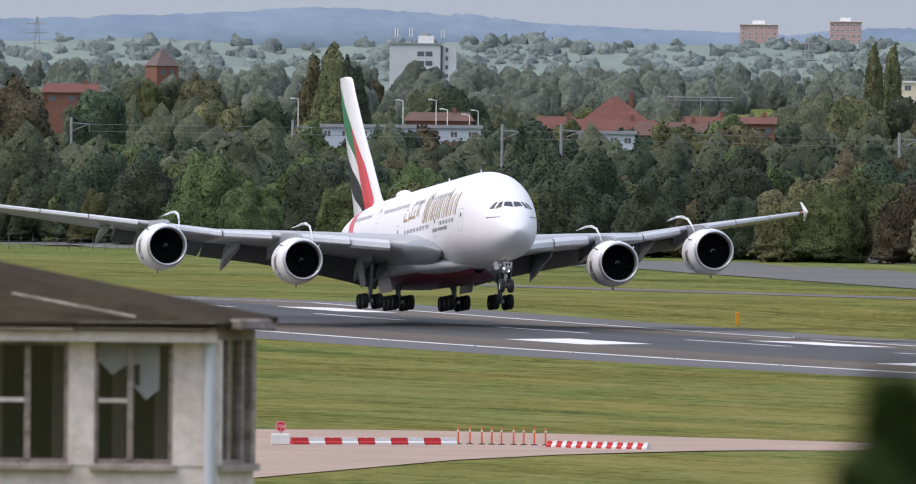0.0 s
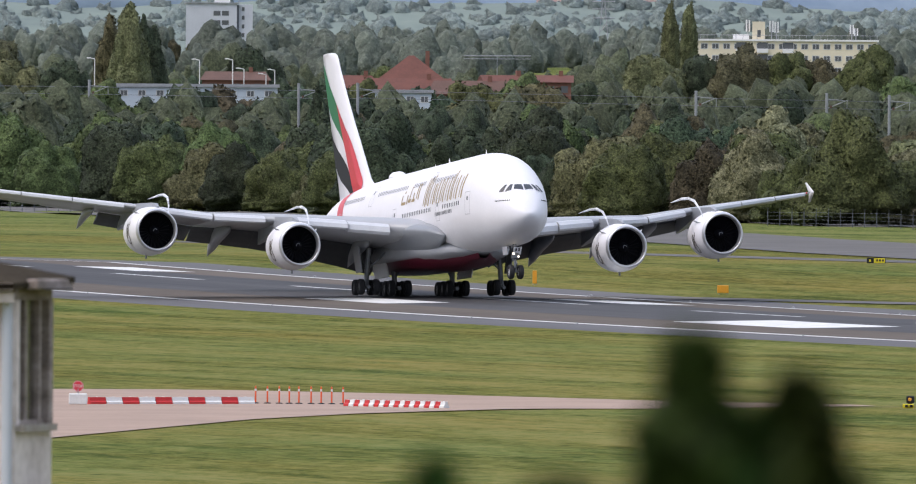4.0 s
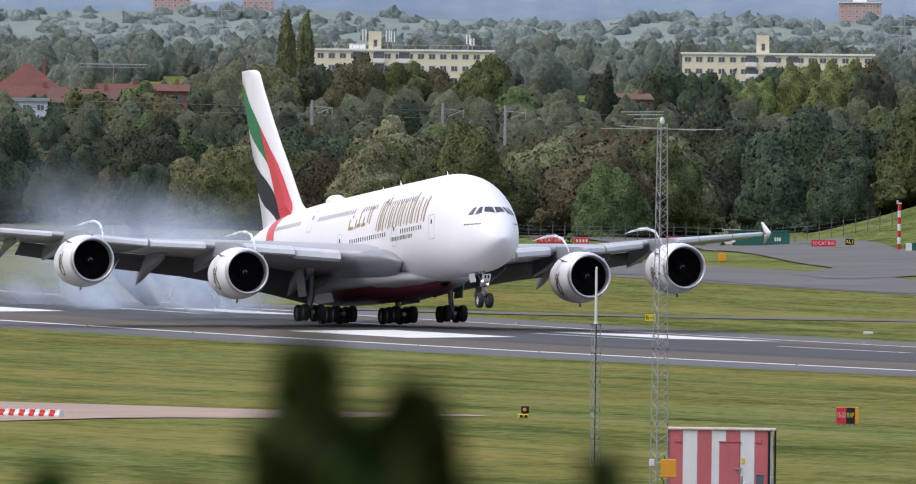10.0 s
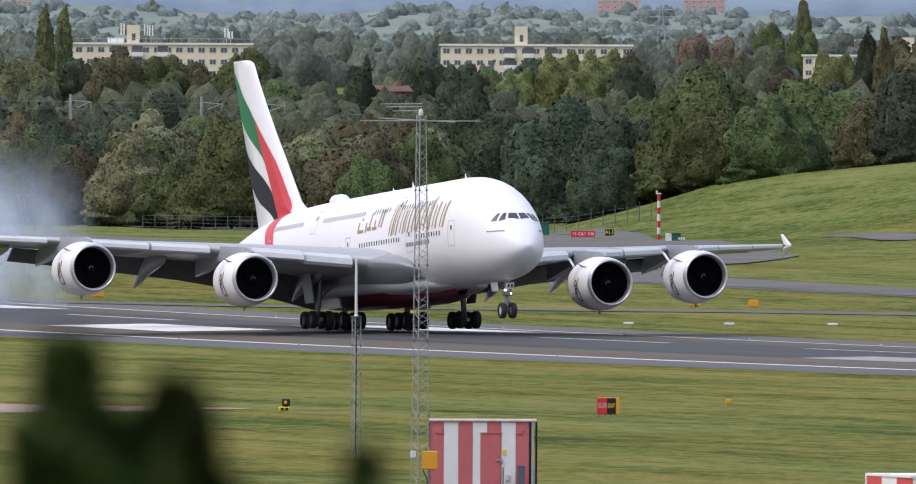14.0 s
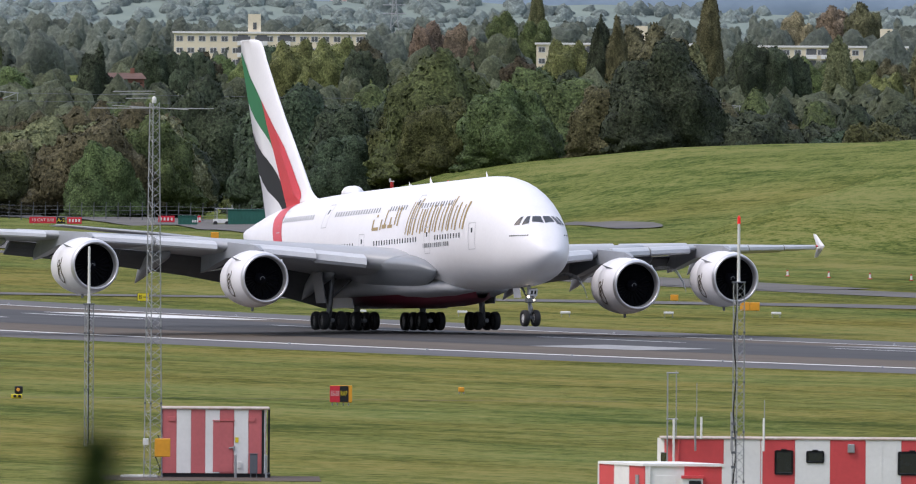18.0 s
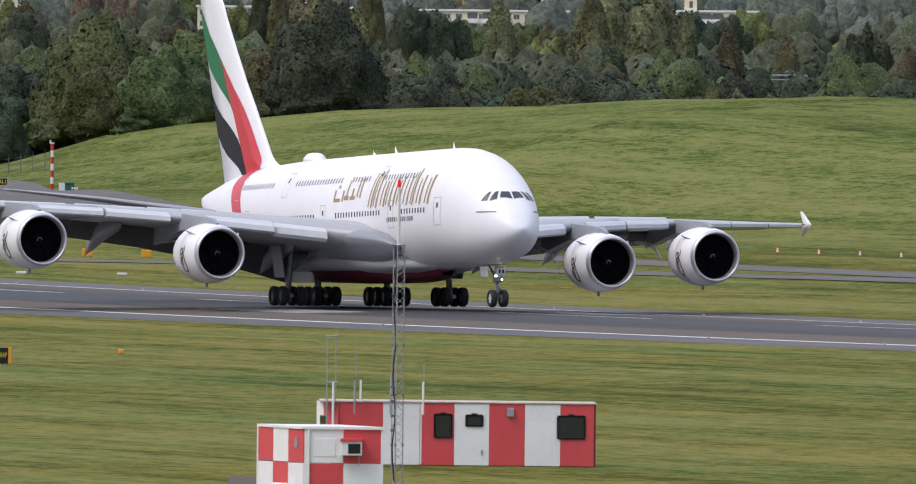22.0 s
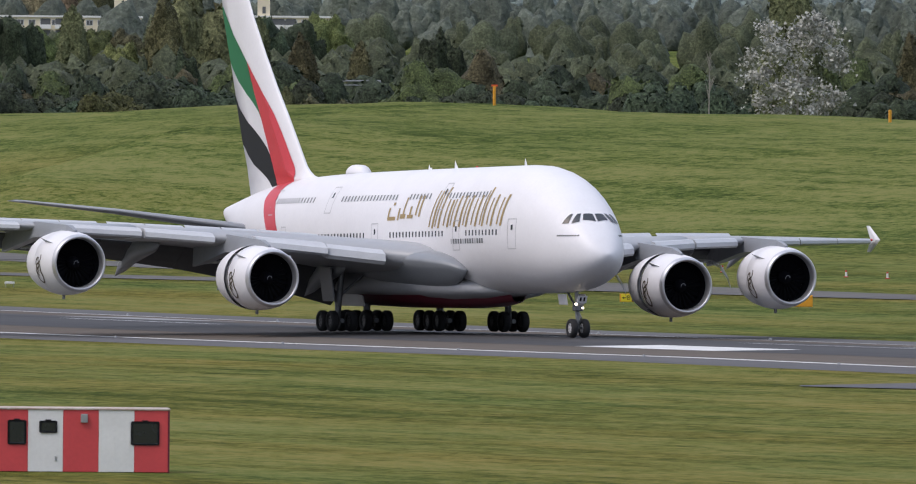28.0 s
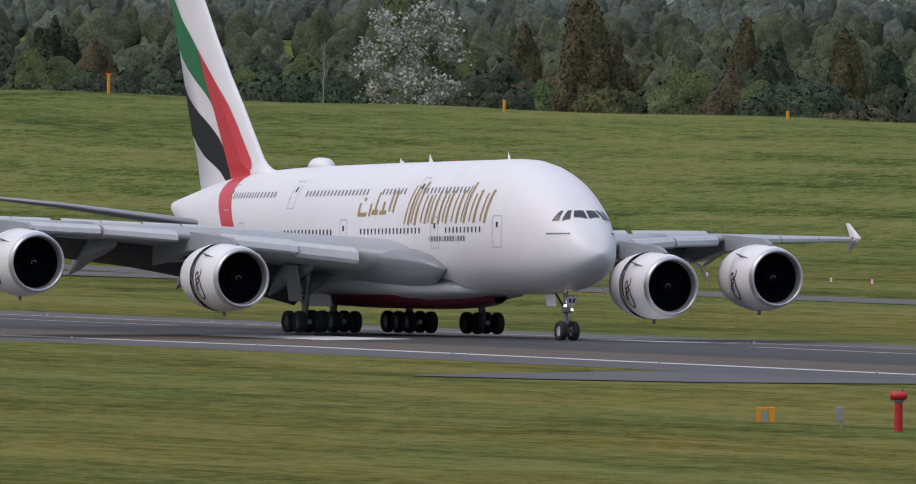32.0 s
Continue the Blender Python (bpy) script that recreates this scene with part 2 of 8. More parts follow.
def rod(a, b, r, k=8, r2=None):
    """A round bar from a to b."""
    a, b = Vector(a), Vector(b)
    q = (b - a).to_track_quat("Z", "Y").to_matrix()
    rings = []
    for p, s in ((a, r), (b, r if r2 is None else r2)):
        rings.append([tuple(p + q @ Vector((s * math.cos(2 * math.pi * j / k), s * math.sin(2 * math.pi * j / k), 0))) for j in range(k)])
    return loft(rings)


def tube(points, r, k=5):
    """A bent cable or pipe through a line of upright points."""
    return loft([[(x + r * math.cos(2 * math.pi * j / k), y + r * math.sin(2 * math.pi * j / k), z) for j in range(k)] for x, y, z in points])


def curve_at(table, s):
    """Straight lines between the rows of a table, eased."""
    for p, q in zip(table, table[1:]):
        if s <= q[0]:
            w = (s - p[0]) / (q[0] - p[0])
            return [a + (b - a) * w for a, b in zip(p[1:], q[1:])]
    return list(table[-1][1:])


def ease(x, a, b):
    w = min(1.0, max(0.0, (x - a) / (b - a)))
    return w * w * (3 - 2 * w)


# ---- the ground ----
def runway_height(x):
    u = min(0.9, max(-1.3, (x + 1200) / 300))
    return -0.654 * u + 1.062 * u * u - 0.083 * u ** 3


CREST = [(0, 0), (19.3, 0), (19.5, 1.2), (20.0, 6.8), (20.67, 9.9), (21.8, 11.6), (22.4, 12.2), (24, 11.0), (25.5, 10.0), (27, 8.0), (35, 0), (400, 0)]


SPUR = [(-1597, 613), (-1640, 638), (-1660, 657), (-1697, 681), (-1717, 698), (-1735, 715)]


def ground_height(x, y):
    """The airfield, the grass bank beyond it and the rising land behind."""
    near = runway_height(x) * ease(y, 300, 385)
    near += 0.36 * max(0.0, 1 - abs(y - CENTRE) / 23)
    z = near + (4.0 - near) * ease(y, 470, 740)
    if y > 560:
        bank = curve_at(CREST, math.degrees(math.atan2(y, -x)))[0]
        toe = curve_at([(0, 660), (20.0, 660), (20.5, 642), (21.5, 615), (22.2, 600), (400, 600)], math.degrees(math.atan2(y, -x)))[0]
        z += bank * ease(y, toe, 738) * (1 - 0.9 * ease(y, 745, 800))
        z += 2.0 * math.exp(-((x + 1660) / 150) ** 2) * math.exp(-((y - 655) / 30) ** 2)
        z += (0.5 * noise.noise((x / 55, y / 30, 1)) + 0.2 * noise.noise((x / 17, y / 11, 3))) * ease(y, 610, 700)
        z += 32 * ease(math.hypot(x, y), 2600, 4600) * ease(y, 740, 900)
        if 590 < y < 730 and -1800 < x < -1520:
            # a low spur on the bank
            near, side = 1e9, 0
            for (xa, ya), (xb, yb) in zip(SPUR, SPUR[1:]):
                dx, dy = xb - xa, yb - ya
                u = min(1.0, max(0.0, ((x - xa) * dx + (y - ya) * dy) / (dx * dx + dy * dy)))
                d = math.hypot(x - xa - u * dx, y - ya - u * dy)
                if d < near:
                    near, side = d, dx * (y - ya) - dy * (x - xa)
            z += 3.8 * math.exp(-(near / (8 if side > 0 else 26)) ** 2) * ease(y, 600, 625) * (1 - 0.9 * ease(y, 645, 720))
    elif y < 380:
        z += (0.10 * noise.noise((x / 60, y / 25, 5)) - 0.0) * ease(y, 240, 300) * (1 - ease(y, 340, 375))
    return z


def ground():
    xs = [-5200, -4800, -4400, -4000, -3700, -3400, -3200, -3000, -2800, -2650, -2500, -2400, -2300] + [-2250 + 15 * i for i in range(30)] + [-1800 + 5 * i for i in range(60)] + [-1500 + 10 * i for i in range(101)] + [-450, -350, -200, 0, 300, 900, 2500, 5200]
    ys = [-5200, -2500, -1000, -400, -100, 0, 100, 200, 230, 260, 280, 300, 320, 340, 360, 385, CENTRE - 23, CENTRE, CENTRE + 23, 470, 490, 510, 530, 550] + [565, 580, 590] + [598 + 7.5 * i for i in range(20)] + [752, 760, 775, 790, 805, 820, 835] + [870, 950, 1050, 1200, 1400, 1700, 2200, 3000, 4000, 5200]
    vs = [(x, y, ground_height(x, y)) for x in xs for y in ys]
    n = len(ys)
    fs = [(i * n + j, (i + 1) * n + j, (i + 1) * n + j + 1, i * n + j + 1) for i in range(len(xs) - 1) for j in range(n - 1)]
    tagged(part("ground", (vs, fs), GRASS, smooth=True), "mown airfield grass with paler and darker strips", "grass", kind="structure")


def strip(name, y0, y1, x0, x1, lift, mat, label="", parent=None, category=""):
    """A flat band along the runway that follows the ground's rise and fall."""
    n = max(1, round((x1 - x0) / 10))
    vs, fs = [], []
    for i in range(n + 1):
        x = x0 + (x1 - x0) * i / n
        cuts = [y0] + [y for y in (CENTRE - 23, CENTRE, CENTRE + 23) if y0 < y < y1] + [y1]
        for y in cuts:
            vs.append((x, y, ground_height(x, y) + lift))
    k = len(cuts)
    for i in range(n):
        for j in range(k - 1):
            fs.append((k * i + j, k * i + k + j, k * i + k + j + 1, k * i + j + 1))
    ob = part(name, (vs, fs), mat, parent)
    return tagged(ob, label, category, kind="structure") if label and not parent else ob


def runway():
    strip("runway_shoulder", 392.8, 457.5, -2600, 300, 0.012, SHOULDER, "pale grey asphalt shoulder beside the runway", category="shoulder")
    road = strip("runway", CENTRE - 23, CENTRE + 23, -2600, 300, 0.022, ASPHALT, "grey grooved asphalt runway with tyre marks", category="runway")
    strip("rubber_track", CENTRE - 12, CENTRE + 12, -2000, -300, 0.03, RUBBER_TRACK, "black tyre rubber", road)
    for y in (CENTRE - 22.4, CENTRE + 22.4):
        strip("edge_line", y - 0.45, y + 0.45, -2600, 300, 0.036, LINE_WHITE, "", road)
    for x0, length, width in ((-1560, 22, 6), (-1405, 25, 6), (-1293, 32, 9), (-1121, 22, 6), (-972, 22, 6), (-822, 22, 6)):
        for y in (CENTRE - 9.2, CENTRE + 13.2):
            strip("touchdown_mark", y - width / 2, y + width / 2, x0, x0 + length, 0.042, LINE_WORN if x0 == -1121 else LINE_WHITE, "", road)
    for i in range(16):
        x0 = -1580 + 60 * i
        strip("centre_dash", CENTRE + 2.6, CENTRE + 3.5, x0, x0 + 30, 0.042, LINE_WHITE, "", road)


ground()
runway()


def road(name, points, width, lift, mat, label, category="taxiway"):
    """A paved way along a line of points (a third number is its width there), laid on the ground."""
    vs, fs = [], []
    steps = []
    points = [p if len(p) > 2 else (*p, width) for p in points]
    for p, q in zip(points, points[1:]):
        n = max(1, round(math.hypot(q[0] - p[0], q[1] - p[1]) / 8))
        steps += [tuple(a + (b - a) * i / n for a, b in zip(p, q)) for i in range(n)]
    steps.append(points[-1])
    for i, (x, y, wide) in enumerate(steps):
        (xa, ya, _), (xb, yb, _) = steps[max(0, i - 2)], steps[min(len(steps) - 1, i + 2)]
        d = math.hypot(xb - xa, yb - ya)
        px, py = -(yb - ya) / d, (xb - xa) / d
        for j in range(5):
            q = wide * (j / 4 - 0.5)
            vs.append((x + px * q, y + py * q, ground_height(x + px * q, y + py * q) + lift))
    for i in range(len(steps) - 1):
        for j in range(4):
            fs.append((i * 5 + j, i * 5 + j + 1, i * 5 + j + 6, i * 5 + j + 5))
    return tagged(part(name, (vs, fs), mat, smooth=True), label, category, kind="structure")


def taxiways():
    road("taxiway_1", [(-1900, 542.5), (-1000, 542.5), (-400, 542.5)], 8.5, 0.05, TAXIWAY, "grey asphalt taxiway beside the runway")
    road("taxiway_2", [(-1430, 450), (-1398, 470), (-1385, 485), (-1368, 502), (-1335, 518), (-1280, 532), (-1200, 542)], 9.5, 0.07, TAXIWAY, "grey asphalt exit taxiway curving off the runway")
    road("taxiway_3", [(-1400, 544.5, 10), (-1440, 546, 12), (-1480, 547, 12), (-1528, 547.5, 16), (-1564, 553, 22), (-1600, 558, 27), (-1720, 578, 28), (-1900, 613, 28), (-2150, 664, 32), (-2450, 698, 36), (-2900, 740, 36)], 36, 0.09, TAXIWAY, "wide grey asphalt taxiway crossing the grass")
    road("taxiway_4", [(-1572, 559, 3), (-1590, 567, 12), (-1615, 580, 19), (-1668, 604, 22), (-1720, 618), (-1800, 641), (-1950, 684), (-2090, 716), (-2350, 745)], 22, 0.12, TAXIWAY, "grey asphalt taxiway curving past the bank")
    road("taxiway_6", [(-1775, 659, 2.5), (-1745, 653, 4), (-1722, 647, 5.5), (-1711, 644, 5), (-1704, 642.5, 3.2), (-1700, 642, 1)], 5, 0.16, TAXIWAY, "rounded asphalt end of the taxiway")
    road("taxiway_5", [(-832, 400, 38), (-832, 393, 36), (-831, 386, 33), (-829, 378, 26), (-831, 372, 14), (-833.5, 368, 3)], 13, 0.05, SHOULDER, "pale asphalt turn-off beside the runway")
    vs, fs = [], []
    edges = [(150, -960, -660), (222, -960, -799), (234, -960, -824), (249, -960, -855), (260, -958, -873), (266, -957, -880), (273, -957, -888), (277, -955, -891), (283, -947, -893), (288, -936, -897), (293, -921, -900), (300, -908, -903)]
    for y, far, near in edges:
        for j in range(9):
            x = far + (near - far) * j / 8
            vs.append((x, y, ground_height(x, y) + 0.05))
    fs = [(i * 9 + j, i * 9 + j + 1, i * 9 + j + 10, i * 9 + j + 9) for i in range(len(edges) - 1) for j in range(8)]
    tagged(part("service_road_1", (vs, fs), PINK_CONCRETE, smooth=True), "pinkish concrete service road under the barriers", "road", kind="structure")
    road("service_road_3", [(-905, 290), (-899, 303), (-890, 320), (-884, 332)], 0.8, 0.03, TRACK, "narrow earthy track across the grass", "road")


taxiways()


# ---- the airliner: local x forwards, y to its port side, z up; the main wheels stand at the origin ----
def nx(n):
    """Metres behind the nose to local x; the tail's table is drawn a little long."""
    return 35.0 - (n if n < 46 else 46 + 0.8 * (n - 46))


FUSELAGE = [  # behind the nose: top, bottom, half width
    (0.0, 5.0, 4.94, 0.03), (0.05, 5.10, 4.73, 0.28), (0.15, 5.24, 4.54, 0.50), (0.3, 5.45, 4.34, 0.73), (0.5, 5.71, 4.14, 0.96), (0.75, 6.00, 3.95, 1.18), (1, 6.27, 3.79, 1.37), (1.3, 6.57, 3.62, 1.56),
    (1.6, 6.86, 3.48, 1.73), (1.95, 7.17, 3.34, 1.91), (2.3, 7.47, 3.21, 2.07), (2.65, 7.74, 3.11, 2.21), (3, 8.00, 3.01, 2.34), (3.35, 8.25, 2.93, 2.46), (3.7, 8.49, 2.86, 2.57), (4.1, 8.74, 2.79, 2.68),
    (4.6, 9.03, 2.71, 2.81), (5.2, 9.35, 2.65, 2.95), (6, 9.73, 2.58, 3.11), (7, 10.13, 2.55, 3.27), (8, 10.45, 2.54, 3.39), (9, 10.69, 2.54, 3.48), (10.5, 10.92, 2.54, 3.55), (12, 10.98, 2.54, 3.57),
    (14, 10.98, 2.54, 3.57), (30, 10.95, 2.5, 3.57), (42, 10.88, 2.5, 3.57), (46.0, 10.8, 2.55, 3.55), (50, 10.7, 2.85, 3.45), (54, 10.52, 3.5, 3.2), (58, 10.25, 4.4, 2.8), (62, 9.86, 5.5, 2.25), (66, 9.38, 6.75, 1.55),
    (69, 9.05, 7.65, 0.95), (70.6, 8.88, 8.1, 0.5), (71.2, 8.8, 8.25, 0.3)]
TILT = 0.0205  # the fuselage sits a little nose-up over its wheels


def tip(p):
    return (p[0] - (p[2] - 2) * TILT, p[1], p[2] + (p[0] - 10.4) * TILT)


def skin_raw(n, angle, proud=0.0):
    """A point of the fuselage's skin; angle 0 at starboard, 90 at the top, seen from ahead."""
    top, bottom, half = curve_at(FUSELAGE, n)
    waist = bottom + (top - bottom) * 0.46
    c, s = math.cos(angle), math.sin(angle)
    p = 2.25
    k = (abs(c) ** p + abs(s) ** p) ** (-1 / p)
    tall = (top - waist) if s > 0 else (waist - bottom)
    return (nx(n), -(half + proud) * c * k, waist + (tall + proud) * s * k)


def skin_at(n, angle, proud=0.0):
    return tip(skin_raw(n, angle, proud))


def angle_of(n, z):
    """The angle at which the starboard skin has the height z."""
    lo, hi = -math.pi / 2, math.pi / 2
    for _ in range(30):
        mid = (lo + hi) / 2
        lo, hi = (mid, hi) if skin_raw(n, mid)[2] < z else (lo, mid)
    return (lo + hi) / 2


def skin_patch(n0, n1, z0, z1, proud=0.015, side=1, steps=3, lean=0.0):
    """A thin plate on the fuselage's side between two stations and two heights; its top leans back."""
    vs, fs = [], []
    for i in range(steps + 1):
        z = z0 + (z1 - z0) * i / steps
        for n in (n0, n1):
            m = n + lean * (z - z0)
            x, y, h = skin_at(m, angle_of(m, z), proud)
            vs.append((x, y * side, h))
    for i in range(steps):
        fs.append((2 * i, 2 * i + 1, 2 * i + 3, 2 * i + 2))
    return vs, fs


def skin_outline(n0, n1, z0, z1, w=0.06, side=1):
    return joined(skin_patch(n0, n0 + w, z0, z1, side=side), skin_patch(n1 - w, n1, z0, z1, side=side), skin_patch(n0, n1, z0, z0 + w, side=side, steps=1), skin_patch(n0, n1, z1 - w, z1, side=side, steps=1))


WING = [  # spanwise y: leading edge behind the nose, chord, height of the leading edge, thickness
    (2.6, 19.2, 18.6, 4.65, 2.35), (4.6, 21.0, 17.2, 4.9, 2.2), (7.0, 23.4, 15.2, 5.15, 1.9), (11.0, 26.4, 12.6, 5.5, 1.5), (14.8, 28.9, 10.7, 5.75, 1.2), (20.0, 32.4, 8.9, 6.0, 0.92),
    (25.7, 36.2, 7.5, 6.12, 0.72), (32.0, 40.4, 5.9, 6.15, 0.5), (38.8, 45.0, 4.0, 6.15, 0.28), (39.6, 46.2, 2.6, 6.2, 0.16)]


def wing_ring(y, side, k=9, front=0.0, rear=1.0, puff=1.0):
    lead, chord, z, thick = curve_at(WING, y)
    up, down = [], []
    for i in range(k + 1):
        u = front + (rear - front) * (0.5 - 0.5 * math.cos(math.pi * i / k))
        t = 5 * thick * (0.2969 * math.sqrt(u) - 0.126 * u - 0.3516 * u * u + 0.2843 * u ** 3 - 0.1015 * u ** 4) * puff
        x, camber = nx(lead + u * chord), 0.25 * thick * (1 - (2 * u - 1) ** 2) - 0.065 * chord * u
        up.append((x, y * side, z + camber + t))
        down.append((x, y * side, z + camber - t))
    return up + down[::-1][1:-1] if front == 0 else up + down[::-1]


def hinge(h, along, angle):
    """A turn about a line through h."""
    return Matrix.Translation(h) @ Matrix.Rotation(radians(angle), 4, along) @ Matrix.Translation(-Vector(h))


def slab(y0, y1, side, front, rear, thick, drop, angle, mat, parent, name, back=0.0, label="", top=None):
    """A flap, slat or spoiler: a thin wing-shaped piece of the chord from front to rear, set down and turned."""
    rings = []
    for y in (y0, (y0 + y1) / 2, y1):
        lead, chord, z, th = curve_at(WING, y)
        ring = []
        length = (rear - front) * chord
        for u, t in ((0, 0.0), (0.08, 0.75), (0.35, 1.0), (0.7, 0.6), (1, 0.08), (1, -0.08), (0.7, -0.45), (0.35, -0.6), (0.08, -0.5)):
            dx, dz = u * length, t * thick / 2
            a = radians(angle)
            camber = 0.25 * th * (1 - (2 * front - 1) ** 2) - 0.065 * chord * max(front, 0)
            ring.append((nx(lead + front * chord + back + dx * math.cos(a) + dz * math.sin(a)), y * side, z + camber - drop + (top or 0) - dx * math.sin(a) + dz * math.cos(a)))
        rings.append(ring)
    return part(name, loft(rings), mat, parent, label)


moving = {}


def engine(plane, side, y, n, z, inner):
    """A turbofan: nacelle with fan, spinner, lip, core and pylon."""
    at = Matrix.Translation((nx(n), y * side, z))
    outer = [(0, 1.62), (0.06, 1.72), (-0.05, 1.80), (-0.35, 1.90), (-0.9, 2.02), (-1.8, 2.12), (-2.9, 2.14)]
    tail = [(-2.9, 2.14), (-3.6, 2.08), (-4.6, 1.93), (-5.3, 1.75), (-5.3, 1.65), (-4.2, 1.78), (-2.9, 1.95)]
    nacelle = part("engine", moved(lathe([(-0.35, 1.90), (-0.9, 2.02), (-1.8, 2.12), (-2.9, 2.14), (-2.9, 1.7)], 40), at), PAINT, plane, "white engine nacelle with a grey lip", True)
    part("inlet_lip", moved(lathe([(-0.7, 1.60), (-0.35, 1.61), (-0.1, 1.65), (0.0, 1.72), (-0.03, 1.79), (-0.15, 1.85), (-0.35, 1.905)], 40), at), LIP, nacelle, "polished metal lip", True)
    part("inlet_duct", moved(lathe([(-1.75, 1.57), (-0.7, 1.60)], 40), at), SHADED_METAL, nacelle, "", True)
    blades = []
    for i in range(24):
        a = 2 * math.pi * i / 24
        c, s = math.cos(a), math.sin(a)
        c2, s2 = math.cos(a + 0.2), math.sin(a + 0.2)
        blades.append(([(-1.35, 0.4 * c, 0.4 * s), (-1.25, 1.55 * c, 1.55 * s), (-1.55, 1.55 * c2, 1.55 * s2), (-1.6, 0.4 * c2, 0.4 * s2)], [(0, 1, 2, 3)]))
    # a flat black disc behind the blades stands for the shade in the depth
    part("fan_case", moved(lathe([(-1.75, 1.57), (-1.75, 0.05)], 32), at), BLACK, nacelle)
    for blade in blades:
        part("fan_blade", moved(blade, at), SHADED_METAL, nacelle)
    part("spinner", moved(lathe([(-1.5, 0.46), (-1.2, 0.42), (-0.9, 0.3), (-0.7, 0.15), (-0.62, 0.01)], 20), at), SHADED_METAL, nacelle, "black spinner", True)
    swirl = []
    for i in range(9):
        a, b = 3.6 * i / 9, 3.6 * (i + 1) / 9
        r = lambda q: 0.06 + 0.045 * q / 1.2
        xx = lambda q: -0.58 - 0.3 * r(q)
        swirl.append(([(xx(a), r(a) * math.cos(a), r(a) * math.sin(a)), (xx(a), (r(a) + .04) * math.cos(a), (r(a) + .04) * math.sin(a)), (xx(b), (r(b) + .04) * math.cos(b), (r(b) + .04) * math.sin(b)), (xx(b), r(b) * math.cos(b), r(b) * math.sin(b))], [(0, 1, 2, 3)]))
    part("spinner_spiral", moved(joined(*swirl), at), STEEL, nacelle, "white spiral")
    # a black ring gives the gap under the sliding cowl its shade
    part("cowl_cavity", moved(lathe([(-2.75, 1.98), (-3.6, 1.9)], 40), at), BLACK, nacelle)
    cowl = part("reverser_cowl", moved(lathe(tail, 40), at), PAINT, nacelle, "sliding rear cowl", True)
    part("core", moved(lathe([(-2.9, 1.2), (-5.6, 1.05), (-6.6, 0.75), (-6.6, 0.5), (-7.4, 0.1)], 24), at), STEEL, nacelle, "bare metal core", True)
    lead, chord, wz, th = curve_at(WING, y)
    pylon = []
    for m, lo, hi, w in ((1.0, 1.95, 2.15, 0.12), (2.2, 1.9, 2.5, 0.3), (lead - n + 0.2, 1.6, wz - z + 0.3, 0.34), (lead - n + 4.2, 0.9, wz - z - 0.2, 0.3), (lead - n + 6.5, 0.6, wz - z - 0.5, 0.1)):
        pylon.append([(-m, -w, lo), (-m, w, lo), (-m, w * 0.7, hi), (-m, -w * 0.7, hi)])
    part("pylon", moved(loft(pylon), at), BELLY_GREY, nacelle, "grey pylon", False)
    part("drain_mast", moved(box(-2.9, -2.6, -0.05, 0.05, -2.42, -2.1), at), STEEL, nacelle)
    # a strake and the gold emblem, in plain strokes
    for turn in ((1, -1) if inner else (1,)):
        a = radians(52 * turn + 90)
        part("strake", moved(([(-0.9, 2.0 * math.cos(a), 2.0 * math.sin(a)), (-2.2, 2.1 * math.cos(a), 2.1 * math.sin(a)), (-2.3, 2.55 * math.cos(a), 2.55 * math.sin(a)), (-1.9, 2.45 * math.cos(a), 2.45 * math.sin(a))], [(0, 1, 2, 3)]), at), WING_GREY, nacelle)
    for away in (1, -1):
        marks = []
        for u0, a0, r0, start, end, wide in ((-2.2, -14, 0.42, -40, 250, 0.14), (-2.2, -26, 0.5, 150, 420, 0.14), (-2.3, -2, 0.34, 60, 330, 0.12), (-2.05, 8, 0.3, 200, 400, 0.1), (-2.45, -20, 0.25, 0, 200, 0.1)):
            last = None
            for q in range(13):
                w = radians(start + (end - start) * q / 12)
                pair = []
                for rr in (r0 - wide / 2, r0 + wide / 2):
                    u, a = u0 + rr * math.cos(w) * 0.8, radians(a0) + rr * math.sin(w) / 2.1
                    r = 2.15 if u < -1.8 else 2.135 - 0.1 * (u + 1.8) / 0.9
                    pair.append((u, away * r * math.cos(a), r * math.sin(a)))
                if last:
                    marks.append(([last[0], last[1], pair[1], pair[0]], [(0, 1, 2, 3)]))
                last = pair
        part("emblem", moved(joined(*marks), at), EMBLEM, nacelle, "dark gold-brown strokes")
    # white bands and condensation hooks are left to the air; the vortex is built beside the wing
    moving.setdefault("engines", []).append((nacelle, side, inner))
    if inner:
        moving.setdefault("cowls", []).append(cowl)


